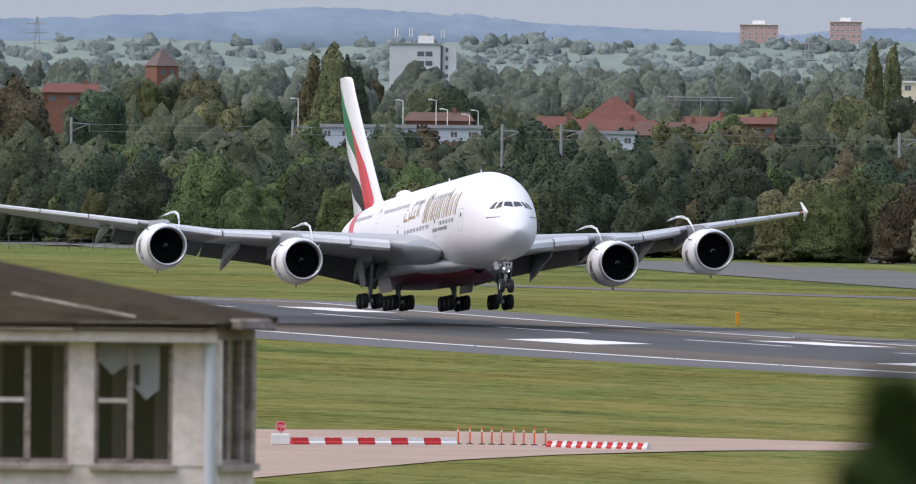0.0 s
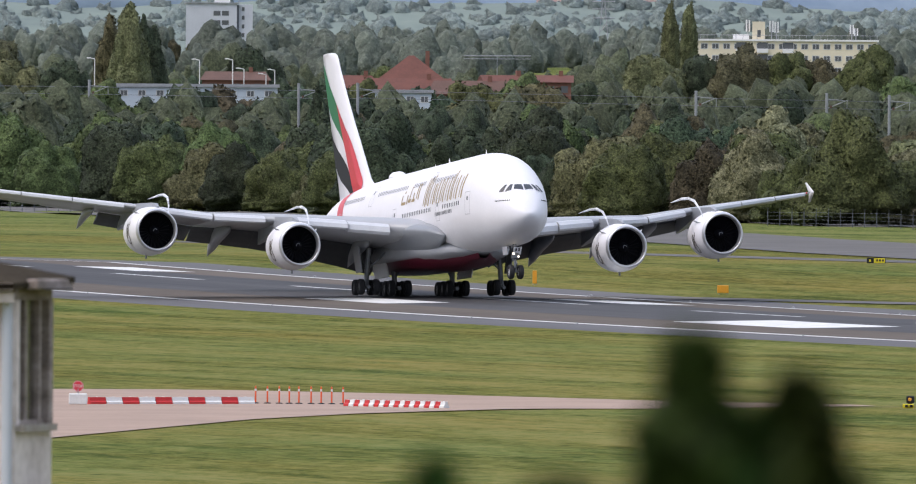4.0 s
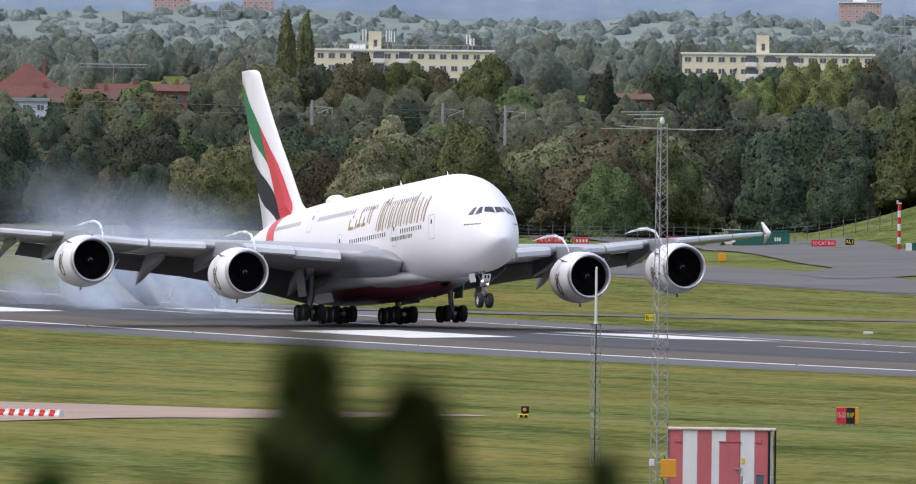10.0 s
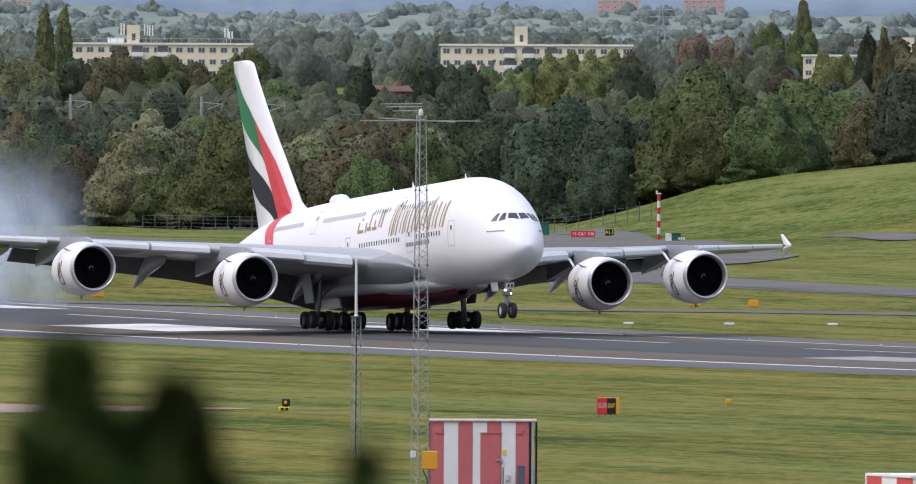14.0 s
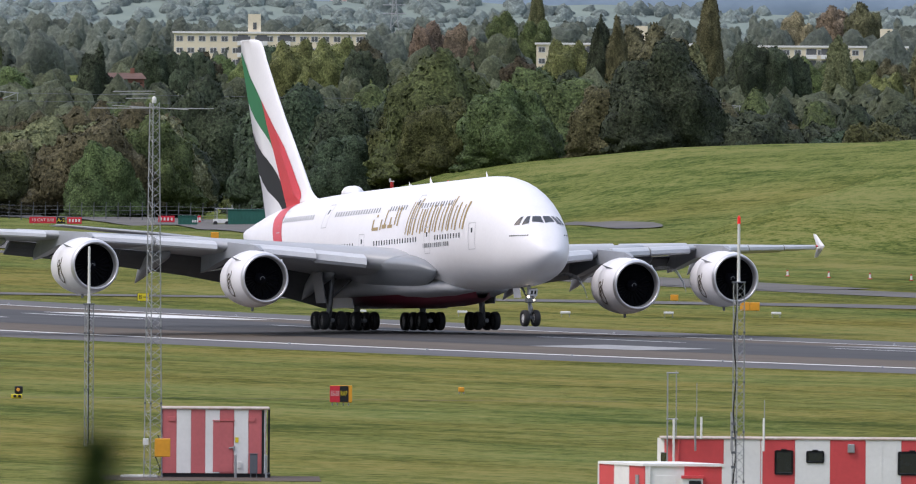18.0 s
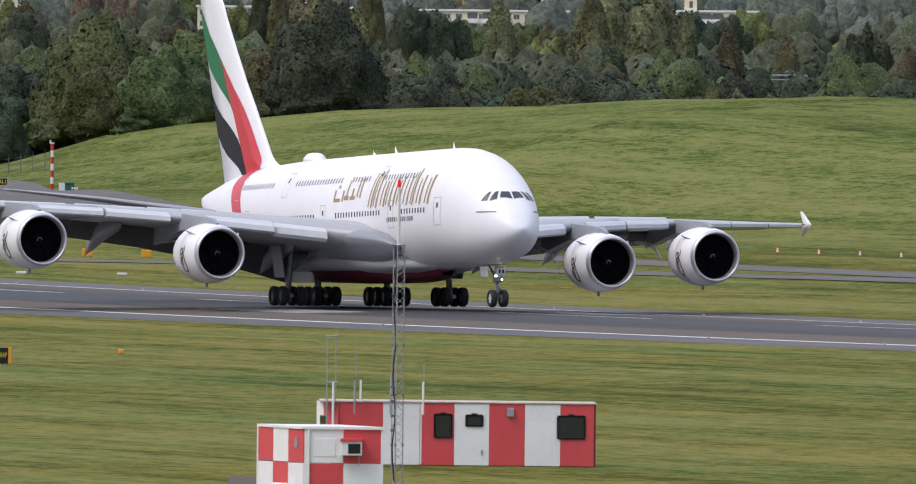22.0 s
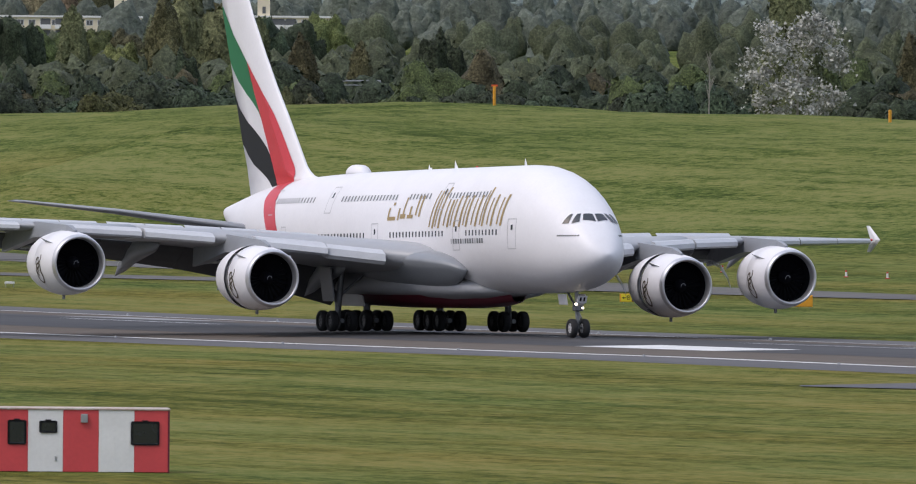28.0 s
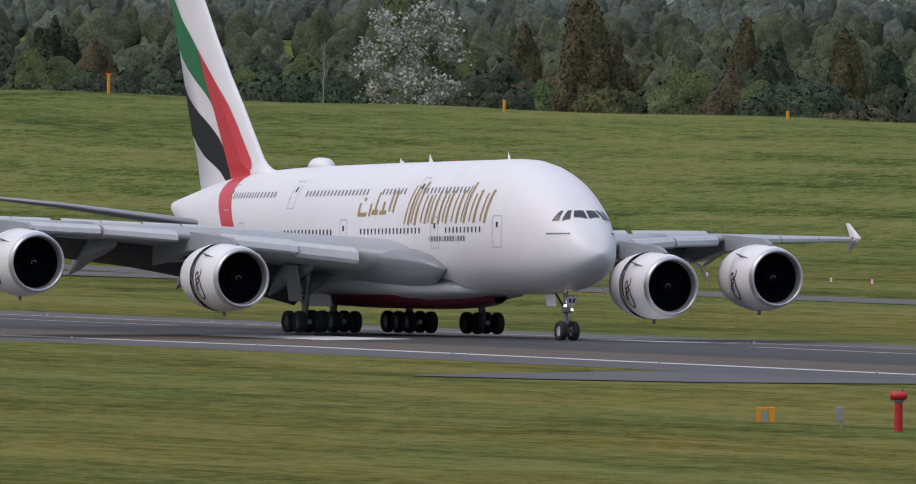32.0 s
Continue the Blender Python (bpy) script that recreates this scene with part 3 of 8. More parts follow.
def wing(plane, side):
    name = "wing"
    inner_ys = [2.6, 3.6, 4.6, 7.0, 9.0, 11.0, 14.8, 17.5, 20.0]
    outer_ys = [20.0, 23, 25.7, 29, 32.0, 35.5, 38.8, 39.6]
    inner = part(name, loft([wing_ring(y, side, rear=0.8 if y > 3.5 else 1.0) for y in inner_ys]), WING_GREY, plane, "pale grey wing with lowered flaps", True)
    outer = part("outer_wing", loft([wing_ring(y, side, rear=0.82 if y < 29 else 1.0) for y in outer_ys]), WING_GREY, plane, "pale grey wing end", True)
    moving.setdefault("wings", []).append((inner, outer, side))
    # flaps: three on the inner wing and one on the outer
    for y0, y1, host in ((3.9, 9.7, inner), (9.72, 14.8, inner), (14.82, 19.98, inner), (20.02, 27.6, outer)):
        slab(y0, y1, side, 0.78, 1.03, 0.42, 0.25, 33, FLAP_SHADE, host, "flap", label="lowered grey flap")
    for y0, y1 in ((28.0, 32.2), (32.5, 36.8)):
        slab(y0, y1, side, 0.8, 1.0, 0.16, 0.05, 8, WING_GREY, outer, "aileron")
    # slats and the droop nose
    slab(6.5, 9.6, side, -0.03, 0.13, 1.15, 0.38, -14, SLAT, inner, "droop_nose", -0.2)
    for y0, y1, host in ((9.7, 13.6, inner), (16.0, 19.9, inner), (20.1, 24.4, outer), (27.0, 31.0, outer), (31.1, 35.0, outer), (35.1, 38.6, outer)):
        slab(y0, y1, side, -0.05, 0.13, 1.0 - 0.016 * y0, 0.34 - 0.006 * y0, -19, SLAT, host, "slat", -0.25)
    # fairings over the flap tracks
    for y, length, r, host in ((6.4, 7.0, 0.52, inner), (11.2, 8.4, 0.60, inner), (17.6, 7.8, 0.56, inner), (22.4, 6.8, 0.46, outer), (28.6, 5.2, 0.32, outer)):
        lead, chord, z, th = curve_at(WING, y)
        rings = []
        for u, w, d in ((0.0, 0.05, 0.0), (0.12, 0.6, 0.0), (0.35, 1.0, 0.05), (0.55, 1.0, 0.35), (0.8, 0.7, 1.15), (1.0, 0.04, 1.95)):
            x, zz = nx(lead + chord * 0.42 + u * length), z - th * 0.3 - 0.35 - d * length / 7
            rings.append([(x, y * side + r * w * math.cos(a * math.pi / 5), zz + r * 1.5 * w * math.sin(a * math.pi / 5)) for a in range(10)])
        part("flap_fairing", loft(rings), BELLY_GREY, host, "grey canoe fairing", True)
    # spoilers along the rear of the upper skin
    for y0, y1, host in [(6.2 + 1.95 * i, 8.1 + 1.95 * i, inner) for i in range(2)] + [(10.15 + 2.4 * i, 12.5 + 2.4 * i, inner) for i in range(4)] + [(20.3 + 2.3 * i, 22.55 + 2.3 * i, outer) for i in range(3)]:
        lead, chord, z, th = curve_at(WING, (y0 + y1) / 2)
        flat = slab(y0, y1, side, 0.66, 0.8, 0.07, 0.0, 7, SLAT, host, "spoiler", top=0.26 * th + 0.03)
        moving.setdefault("spoilers", []).append((flat, Vector((nx(lead + 0.66 * chord), (y0 + y1) / 2 * side, z + 0.35 * th - 0.043 * chord)), (Vector((nx(curve_at(WING, y1)[0] + 0.66 * curve_at(WING, y1)[1]), y1 * side, 0)) - Vector((nx(curve_at(WING, y0)[0] + 0.66 * curve_at(WING, y0)[1]), y0 * side, 0))).normalized() * side))
    # the fence at the tip
    fence = []
    for z, lead, chord, w in ((5.35, 47.4, 0.8, 0.04), (6.2, 45.6, 1.9, 0.1), (7.15, 47.7, 0.7, 0.04)):
        fence.append([(nx(lead + u * chord), (39.85 + q * w) * side, z) for u, q in ((0, 0), (0.3, 1), (1, 0.1), (1, -0.1), (0.3, -1))])
    part("wingtip_fence", loft(fence), PAINT, outer, "white wingtip fence")
    part("tip_light", moved(lathe([(-0.15, 0.02), (0, 0.09), (0.2, 0.02)], 8), Matrix.Translation((nx(45.4), 39.1 * side, 6.2))), GREEN if side < 0 else RED, outer)
    # the long landing-lamp recess in the wing's root
    for dy in (0.1, 0.32):
        part("landing_light", moved(lathe([(0.06, 0.01), (0.06, 0.07), (-0.1, 0.08)], 12), Matrix.Translation((nx(curve_at(WING, 4.75)[0]) + 0.6, 4.75 * side, 4.55 + dy))), LAMP, inner, "lit landing lamp")


def wheel(plane, x, y, r, w, rim=None):
    hub = part("wheel", moved(lathe([(-w * 0.3, r * 0.55), (-w * 0.3, 0.05), (w * 0.3, 0.05), (w * 0.3, r * 0.55)], 16, axis="y"), Matrix.Identity(4)), rim or RIM, plane, "metal rim")
    part("tyre", lathe([(-w * 0.36, r * 0.52), (-w * 0.5, r * 0.7), (-w * 0.44, r * 0.92), (-w * 0.25, r), (w * 0.25, r), (w * 0.44, r * 0.92), (w * 0.5, r * 0.7), (w * 0.36, r * 0.52)], 24, axis="y"), TYRE, hub, "black tyre", True)
    for side in (1, -1):
        for j in range(5):
            a = 2 * math.pi * j / 5
            # a small black disc on the rim gives each hole its shade by colour
            part("vent_hole", moved(lathe([(-0.012, 0.02), (0.012, 0.02 + r * 0.09), (0.012, 0.005)], 8, axis="y"), Matrix.Translation((r * 0.34 * math.cos(a), side * w * 0.31, r * 0.34 * math.sin(a)))), BLACK, hub)
    hub.matrix_basis = pose(x, y, r)
    moving.setdefault("wheels", []).append((hub, x, y, r))
    return hub


def gear(plane):
    R = 0.70
    for side in (1, -1):
        # wing gear: four wheels
        x, y = nx(31.3), 6.2 * side
        leg = part("wing_gear_leg", joined(rod((x, y, 0.8), (x + 0.2, y * 0.96, 4.2), 0.22, 12), rod((x, y, 0.75), (x, y, 2.3), 0.15, 10), rod((x, y, 2.2), (x + 0.3, y - 2.0 * side, 4.0), 0.1), rod((x, y, 1.6), (x - 1.6, y, 3.8), 0.09)), STEEL, plane, "steel landing gear leg")
        moving.setdefault("legs", []).append(leg)
        part("bogie_beam", rod((x + 0.95, y, 0.72), (x - 0.95, y, 0.72), 0.16, 10), STEEL, leg)
        part("torque_link", joined(rod((x + 0.35, y, 1.5), (x + 0.1, y, 2.1), 0.07), rod((x + 0.35, y, 1.5), (x + 0.1, y, 0.95), 0.07)), STEEL, leg)
        part("gear_door", moved(box(-1.0, 1.0, -0.05, 0.05, -1.15, 1.15, 0.02), Matrix.Translation((x, y + 0.75 * side, 3.15)) @ Matrix.Rotation(radians(-8 * side), 4, "X")), BELLY_GREY, leg, "grey gear door")
        for dx in (0.85, -0.85):
            for dy in (-0.68, 0.68):
                wheel(plane, x + dx, y + dy, R, 0.53)
        # body gear: six wheels
        x, y = nx(34.7), 2.65 * side
        leg = part("body_gear_leg", joined(rod((x, y, 0.8), (x, y, 3.4), 0.24, 12), rod((x, y, 1.7), (x - 2.0, y, 3.4), 0.1), rod((x, y, 1.6), (x + 0.3, y - 0.9 * side, 3.0), 0.08)), STEEL, plane, "steel landing gear leg")
        moving.setdefault("legs", []).append(leg)
        part("bogie_beam", rod((x + 1.75, y, 0.72), (x - 1.75, y, 0.72), 0.17, 10), STEEL, leg)
        part("gear_door", moved(box(-2.3, 2.3, -0.05, 0.05, -0.7, 0.7, 0.02), Matrix.Translation((x, y + 1.25 * side, 2.35)) @ Matrix.Rotation(radians(-12 * side), 4, "X")), PAINT, leg, "white gear door")
        for dx in (1.68, 0.0, -1.68):
            for dy in (-0.75, 0.75):
                wheel(plane, x + dx, y + dy, R, 0.53)
    # nose gear: two wheels, lamps, and the front door with its mark in bars
    x = nx(5.0)
    leg = part("nose_gear_leg", joined(rod((x, 0, 0.62), (x - 0.35, 0, 3.3), 0.14, 12), rod((x - 0.1, 0, 1.8), (x - 2.0, 0, 3.1), 0.08), rod((x, -0.45, 0.64), (x, 0.45, 0.64), 0.09)), STEEL, plane, "steel nose gear leg")
    part("steering_unit", box(x - 0.32, x + 0.22, -0.3, 0.3, 1.75, 2.15, 0.06), STEEL, leg)
    part("torque_link", joined(rod((x + 0.1, 0, 1.7), (x + 0.5, 0, 1.3), 0.06), rod((x + 0.5, 0, 1.3), (x + 0.1, 0, 0.85), 0.06)), STEEL, leg)
    for y, z in ((-0.22, 2.2), (0.22, 1.95), (-0.05, 2.42)):
        part("taxi_light", moved(lathe([(0.25, 0.01), (0.25, 0.075), (0.1, 0.085)], 12), Matrix.Translation((x, y, z))), LAMP, leg, "lit taxi lamp")
    for side in (1, -1):
        door = part("nose_gear_door", moved(box(-0.9, 0.5, -0.03, 0.03, -0.32, 0.4, 0.02), Matrix.Translation((x - 0.9, 0.62 * side, 2.45)) @ Matrix.Rotation(radians(-10 * side), 4, "X")), PAINT, leg, "white nose gear door")
    plate = part("front_door", moved(box(-0.03, 0.03, -0.34, 0.34, -0.26, 0.26, 0.02), Matrix.Translation((x + 0.62, 0, 2.5)) @ Matrix.Rotation(radians(25), 4, "Y")), PAINT, leg, "white plate with black and red bars")
    for dy in (-0.12, 0.14):
        part("mark_bar", moved(box(0.032, 0.045, dy - 0.06, dy + 0.06, -0.1, 0.18), Matrix.Translation((x + 0.62, 0, 2.5)) @ Matrix.Rotation(radians(25), 4, "Y")), BLACK, leg)
    for dy in (-0.42, 0.42):
        wheel(plane, x, dy, 0.62, 0.46, NOSE_RIM)


FIN = [(8.2, -13.9, -26.7), (9.9, -14.2, -27.3), (10.15, -14.8, -27.4), (10.3, -15.7, -27.45), (10.6, -16.45, -27.55), (10.95, -17.0, -27.7), (12.6, -18.62, -28.55), (14.55, -20.56, -29.4), (16.4, -22.5, -30.2), (18.5, -24.5, -31.1),
       (21.2, -26.9, -32.3), (22.1, -27.55, -32.55), (22.5, -28.0, -32.65), (22.7, -28.7, -32.7), (22.78, -29.6, -32.6)]  # height: leading and trailing edge


def fin_point(x, z, side, proud=0.0):
    lead, rear = curve_at(FIN, z)
    w = 0.78 - 0.5 * (z - 9) / 13.8
    u = min(max((lead - x) / (lead - rear), 0), 1)
    t = w * 1.55 * math.sqrt(u) if u < 0.25 else w * 0.775 * (1 - 0.9 * (u - 0.25) / 0.75)
    return (x, (t + proud) * side, z)


def fin_band(table, proud=0.03):
    """A painted band on the fin: rows of height, front and rear; both sides."""
    vs, fs = [], []
    n = 40
    for side in (1, -1):
        o = len(vs)
        for i in range(n + 1):
            z = table[0][0] + (table[-1][0] - table[0][0]) * i / n
            a, b = curve_at(table, z)
            rear = curve_at(FIN, z)[1] + 0.03
            for j in range(7):
                vs.append(fin_point(max(a + (b - a) * j / 6, rear), z, side, proud))
        for i in range(n):
            for j in range(6):
                q = o + i * 7 + j
                fs.append((q, q + 1, q + 8, q + 7))
    return vs, fs


def airliner():
    plane = thing("airliner", "white double-deck airliner with gold marks and a red, green, black fin", "aeroplane")
    stations = sorted({f[0] for f in FUSELAGE} | {18 + 2 * i for i in range(14)})
    stations = sorted(set(stations) | {0.05, 0.3, 0.75, 1.3, 1.95, 2.65, 3.35, 4.1, 5.2, 7, 9, 12})
    rings = [[skin_at(n, 2 * math.pi * j / 48) for j in range(48)] for n in stations]
    body = part("fuselage", loft(rings), PAINT, plane, "glossy white double-deck fuselage", True)
    # belly fairing
    fair = []
    for n, half, lo, hi in ((14.5, 0.8, 2.75, 2.95), (17, 2.9, 2.35, 3.7), (20, 3.7, 2.05, 4.2), (23, 4.2, 1.9, 4.6), (28, 4.5, 1.75, 4.9), (36, 4.5, 1.75, 4.7), (41, 4.0, 1.9, 4.2), (45, 2.8, 2.15, 3.4), (48, 1.0, 2.4, 2.7)):
        fair.append([(nx(n), half * math.copysign(abs(math.cos(a)) ** (0.62 if math.sin(a) > 0 else 1.15), math.cos(a)), (lo + hi) / 2 + (hi - lo) / 2 * math.copysign(abs(math.sin(a)) ** 0.75, math.sin(a))) for a in (2 * math.pi * j / 32 for j in range(32))])
    part("belly_fairing", loft(fair), WING_GREY, plane, "pale grey belly fairing", True)
    under = []
    for n, half, lo in ((15.0, 0.6, 2.25), (18, 2.2, 1.98), (21, 3.3, 1.8), (24, 4.0, 1.7), (30, 4.2, 1.65), (40, 3.6, 1.72), (45, 1.8, 2.1)):
        under.append([(nx(n), half * (j - 6) / 6, lo - 0.03 + 0.85 * abs((j - 6) / 6) ** 4) for j in range(13)])
    part("belly_panel", loft(under, closed=False), BURGUNDY, plane, "dark red belly panel", True)
    # grey root fillet ahead of the wing on either side
    for side in (1, -1):
        rings = []
        for n, half, lo, hi in ((16.4, 0.1, 4.1, 4.3), (17.0, 0.6, 3.7, 4.7), (18.0, 1.15, 3.3, 5.1), (20.0, 1.8, 2.9, 5.45), (23, 2.4, 2.7, 5.65), (28, 2.4, 2.6, 5.55), (33, 1.4, 2.8, 4.9), (37, 0.2, 3.4, 4.2)):
            ring = []
            for j in range(24):
                a = 2 * math.pi * j / 24
                c, d = math.cos(a), math.sin(a)
                waist = lo + (hi - lo) * 0.74
                wide = abs(c) ** 0.9 if d > 0 else (1 - abs(d)) ** 0.7 * 0.85 + 0.15 * abs(c)
                ring.append((nx(n), side * (3.2 + half * math.copysign(wide, c)), waist + ((hi - waist) if d > 0 else (waist - lo)) * d))
            rings.append(ring)
        part("wing_root_fillet", loft(rings), FILLET, plane, "grey wing root fillet", True)
    # cockpit windows: corners by station and angle
    for side in (1, -1):
        for quad in (((2.2, 65), (1.92, 88), (2.52, 88), (2.62, 72.5)), ((2.5, 45), (2.22, 58), (2.7, 69.5), (2.78, 64)), ((3.08, 36), (2.66, 43), (2.93, 58.5), (3.03, 55.5))):
            vs, steps = [], 6
            for i in range(steps + 1):
                for j in range(steps + 1):
                    u, v = j / steps, i / steps
                    n, a = [(quad[0][q] * (1 - u) + quad[1][q] * u) * (1 - v) + (quad[3][q] * (1 - u) + quad[2][q] * u) * v for q in (0, 1)]
                    x, y, z = skin_at(n, radians(a), 0.022)
                    vs.append((x + 0.015, y * side, z + 0.008))
            k = steps + 1
            fs = [(i * k + j, i * k + j + 1, (i + 1) * k + j + 1, (i + 1) * k + j) for i in range(steps) for j in range(steps)]
            part("cockpit_window", (vs, fs), GLASS_DARK, body, "dark cockpit window", True)
    # cabin windows, doors and painted marks
    for side in (1, -1):
        main = [n for a, b in ((10.3, 16.3), (19.4, 29.2), (33.0, 46.5)) for n in [a + 0.56 * i for i in range(int((b - a) / 0.56))]]
        upper = [n for a, b in ((13.0, 20.6), (22.6, 27.0), (28.4, 38.8), (43.0, 51.6)) for n in [a + 0.56 * i for i in range(int((b - a) / 0.56))]]
        for row, z0 in ((main, 6.36), (upper, 8.87)):
            base = None
            for n in row:
                part("cabin_window", skin_patch(n, n + 0.2, z0, z0 + 0.36, 0.014, side, 1), GLASS_DARK if z0 < 7 else STEEL, body)
        for n0, n1, z0, z1 in ((7.6, 8.75, 5.4, 7.4), (16.6, 17.75, 5.4, 7.4), (30.6, 31.75, 5.4, 7.35), (47.3, 48.4, 5.4, 7.3), (19.8, 20.8, 8.1, 9.9), (39.4, 40.5, 8.1, 9.9), (51.2, 52.3, 8.1, 9.8)):
            part("cabin_door", skin_outline(n0, n1, z0, z1, side=side), LINE_GREY, body, "thin door outline")
            part("door_window", skin_patch((n0 + n1) / 2 - 0.12, (n0 + n1) / 2 + 0.12, z1 - 0.75, z1 - 0.4, 0.016, side, 1), GLASS_DARK, body)
        # the gold title, in plain slanting strokes of each letter's size
        strokes = [(9.6, 1.0, 6.95, 9.0), (11.1, 1.15, 6.95, 9.0), (12.6, 0.75, 6.95, 9.5), (13.7, 1.25, 6.95, 9.0), (15.3, 0.95, 6.95, 9.0), (16.5, 0.5, 6.95, 9.0), (17.3, 2.3, 6.95, 9.0), (20.0, 2.0, 6.9, 9.6)]
        for n0, w, z0, z1 in strokes:
            for q in range(2 if w > 1.4 else 1):
                m, wide = (n0 + q * w / 2, w / 2) if w > 1.4 else (n0, w)
                part("title_stroke", skin_patch(m + wide * 0.1, m + wide * 0.1 + 0.30, z0, z1 - 0.25 * q, 0.017, side, 4, -0.26), GOLD, body)
                if wide > 0.6:
                    part("title_stroke", skin_patch(m + wide * 0.72, m + wide * 0.72 + 0.19, z0 + 0.1, z1 - 0.2, 0.017, side, 4, -0.28), GOLD, body)
        for n0, w, z0, z1 in ((23.6, 0.28, 7.7, 9.1), (24.2, 0.26, 7.8, 9.1), (24.8, 1.0, 7.6, 7.85), (25.2, 0.28, 7.8, 8.4), (26.1, 0.9, 7.6, 7.9), (26.4, 0.24, 7.6, 9.0), (27.2, 0.26, 7.5, 8.3), (27.8, 1.3, 7.5, 7.75), (28.9, 0.26, 7.6, 8.35), (28.2, 0.35, 8.5, 8.7)):
            part("side_stroke", skin_patch(n0, n0 + w, z0, z1, 0.017, side, 3, -0.1), GOLD, body)
        for i in range(14):
            n0 = 12.6 + i * 0.4
            part("web_mark", skin_patch(n0, n0 + 0.26, 5.85, 6.17, 0.016, side, 1), LINE_GREY if i % 5 == 3 else STEEL, body)
        for i in range(10):
            part("type_mark", skin_patch(1.6 + i * 0.16, 1.7 + i * 0.16, 6.17, 6.27, 0.016, side, 1), BLACK, body)
        # red band from the fin round the rear fuselage
        vs, fs = [], []
        for i in range(25):
            a = radians(88 - i * 6.1)
            n = curve_at(((0, 53.2), (8, 51.8), (14, 48.9), (24, 45.0)), i)[0]
            for d in (0.0, 1.35, 2.7):
                x, y, z = skin_at(n + d * (1.25 - 0.25 * i / 24), a, 0.016)
                vs.append((x, y * side, z))
        fs = [(i * 3 + j, i * 3 + j + 1, i * 3 + j + 4, i * 3 + j + 3) for i in range(24) for j in range(2)]
        part("red_band", (vs, fs), RED, body, "red band", True)
    # fin with its bands
    rings = []
    for z in sorted({f[0] for f in FIN} | {9, 11.5, 13.5, 15.5, 17.5, 19.5, 20.5}):
        lead, rear = curve_at(FIN, z)
        xs = [lead + (rear - lead) * u for u in (0, 0.01, 0.04, 0.1, 0.25, 0.5, 0.75, 1.0)]
        rings.append([fin_point(x, z, 1) for x in xs] + [fin_point(x, z, -1) for x in xs[::-1][:-1]])
    fin = part("fin", loft(rings), PAINT, plane, "white fin with flag-coloured waves", True)
    part("red_wave", fin_band([(9.3, -17.8, -21.2), (10.41, -17.89, -21.75), (10.78, -18.09, -22.0), (11.72, -19.06, -22.64), (13.15, -20.52, -23.7), (14.43, -21.97, -24.65), (15.48, -23.43, -25.5), (16.43, -24.88, -26.25), (17.22, -26.14, -26.8), (17.98, -27.25, -27.3)]), RED, fin, "red wave")
    part("green_wave", fin_band([(14.15, -24.43, -24.46), (14.64, -24.8, -25.01), (15.28, -25.35, -26.27), (15.92, -25.85, -27.71), (16.68, -26.35, -29.17), (17.36, -26.8, -30.15), (17.98, -27.3, -30.8), (18.8, -28.5, -33), (19.84, -30.1, -33), (20.99, -31.4, -33), (21.8, -32.3, -33)]), GREEN, fin, "green wave")
    part("black_wave", fin_band([(9.0, -21.0, -21.6), (9.81, -21.36, -22.9), (10.09, -21.55, -23.44), (10.54, -21.85, -24.69), (10.98, -22.1, -26.13), (11.66, -22.6, -27.39), (12.22, -23.4, -28.07), (12.72, -24.4, -33), (13.01, -25.05, -33), (13.49, -26.21, -33), (13.83, -27.17, -33), (14.32, -28.14, -33), (14.89, -29.11, -33), (15.65, -29.85, -33)]), BLACK, fin, "black wave")
    # tailplane
    for side in (1, -1):
        rings = []
        for y, lead, chord, z, t in ((0.6, 57.0, 11.2, 6.35, 0.85), (4, 60.1, 9.4, 6.88, 0.66), (10, 64.7, 6.4, 7.72, 0.4), (15.8, 69.2, 3.7, 8.35, 0.2)):
            rings.append([(nx(lead + u * chord), y * side, z + q * t / 2) for u, q in ((0, 0), (0.03, 0.55), (0.15, 0.9), (0.4, 1), (1, 0.05), (1, -0.05), (0.4, -0.8), (0.15, -0.8), (0.03, -0.5))])
        part("tailplane", loft(rings), BELLY_GREY, plane, "grey tailplane", True)
    rings = []
    for u, w in ((0, 0.05), (0.1, 0.6), (0.3, 0.95), (0.7, 1.0), (0.9, 0.7), (1, 0.1)):
        rings.append([tip((nx(41.2 + 2.7 * u), 0.75 * w * math.cos(a), 10.8 + 0.66 * w * max(0, math.sin(a)))) for a in (math.pi * j / 8 for j in range(9))])
    part("antenna_dome", loft(rings), PAINT, plane, "white antenna dome", True)
    for n, h in ((13.6, 0.45), (25.5, 0.5), (30, 0.3)):
        h += (nx(n) - 10.4) * TILT
        part("blade_antenna", ([(nx(n), 0.03, 10.95), (nx(n + 0.5), 0.03, 10.95), (nx(n + 0.5), 0.02, 11.0 + h), (nx(n + 0.3), 0.02, 10.75 + h), (nx(n), -0.03, 10.7), (nx(n + 0.5), -0.03, 10.7), (nx(n + 0.5), -0.02, 10.75 + h), (nx(n + 0.3), -0.02, 10.75 + h)], [(0, 1, 2, 3), (7, 6, 5, 4), (0, 3, 7, 4), (1, 5, 6, 2), (2, 6, 7, 3)]), PAINT, plane)
    part("beacon", moved(lathe([(0, 0.08), (0.08, 0.07), (0.12, 0.02)], 10, True, "z"), Matrix.Translation(tip((nx(22.0), 0, 10.95)))), RED, plane, "red beacon")
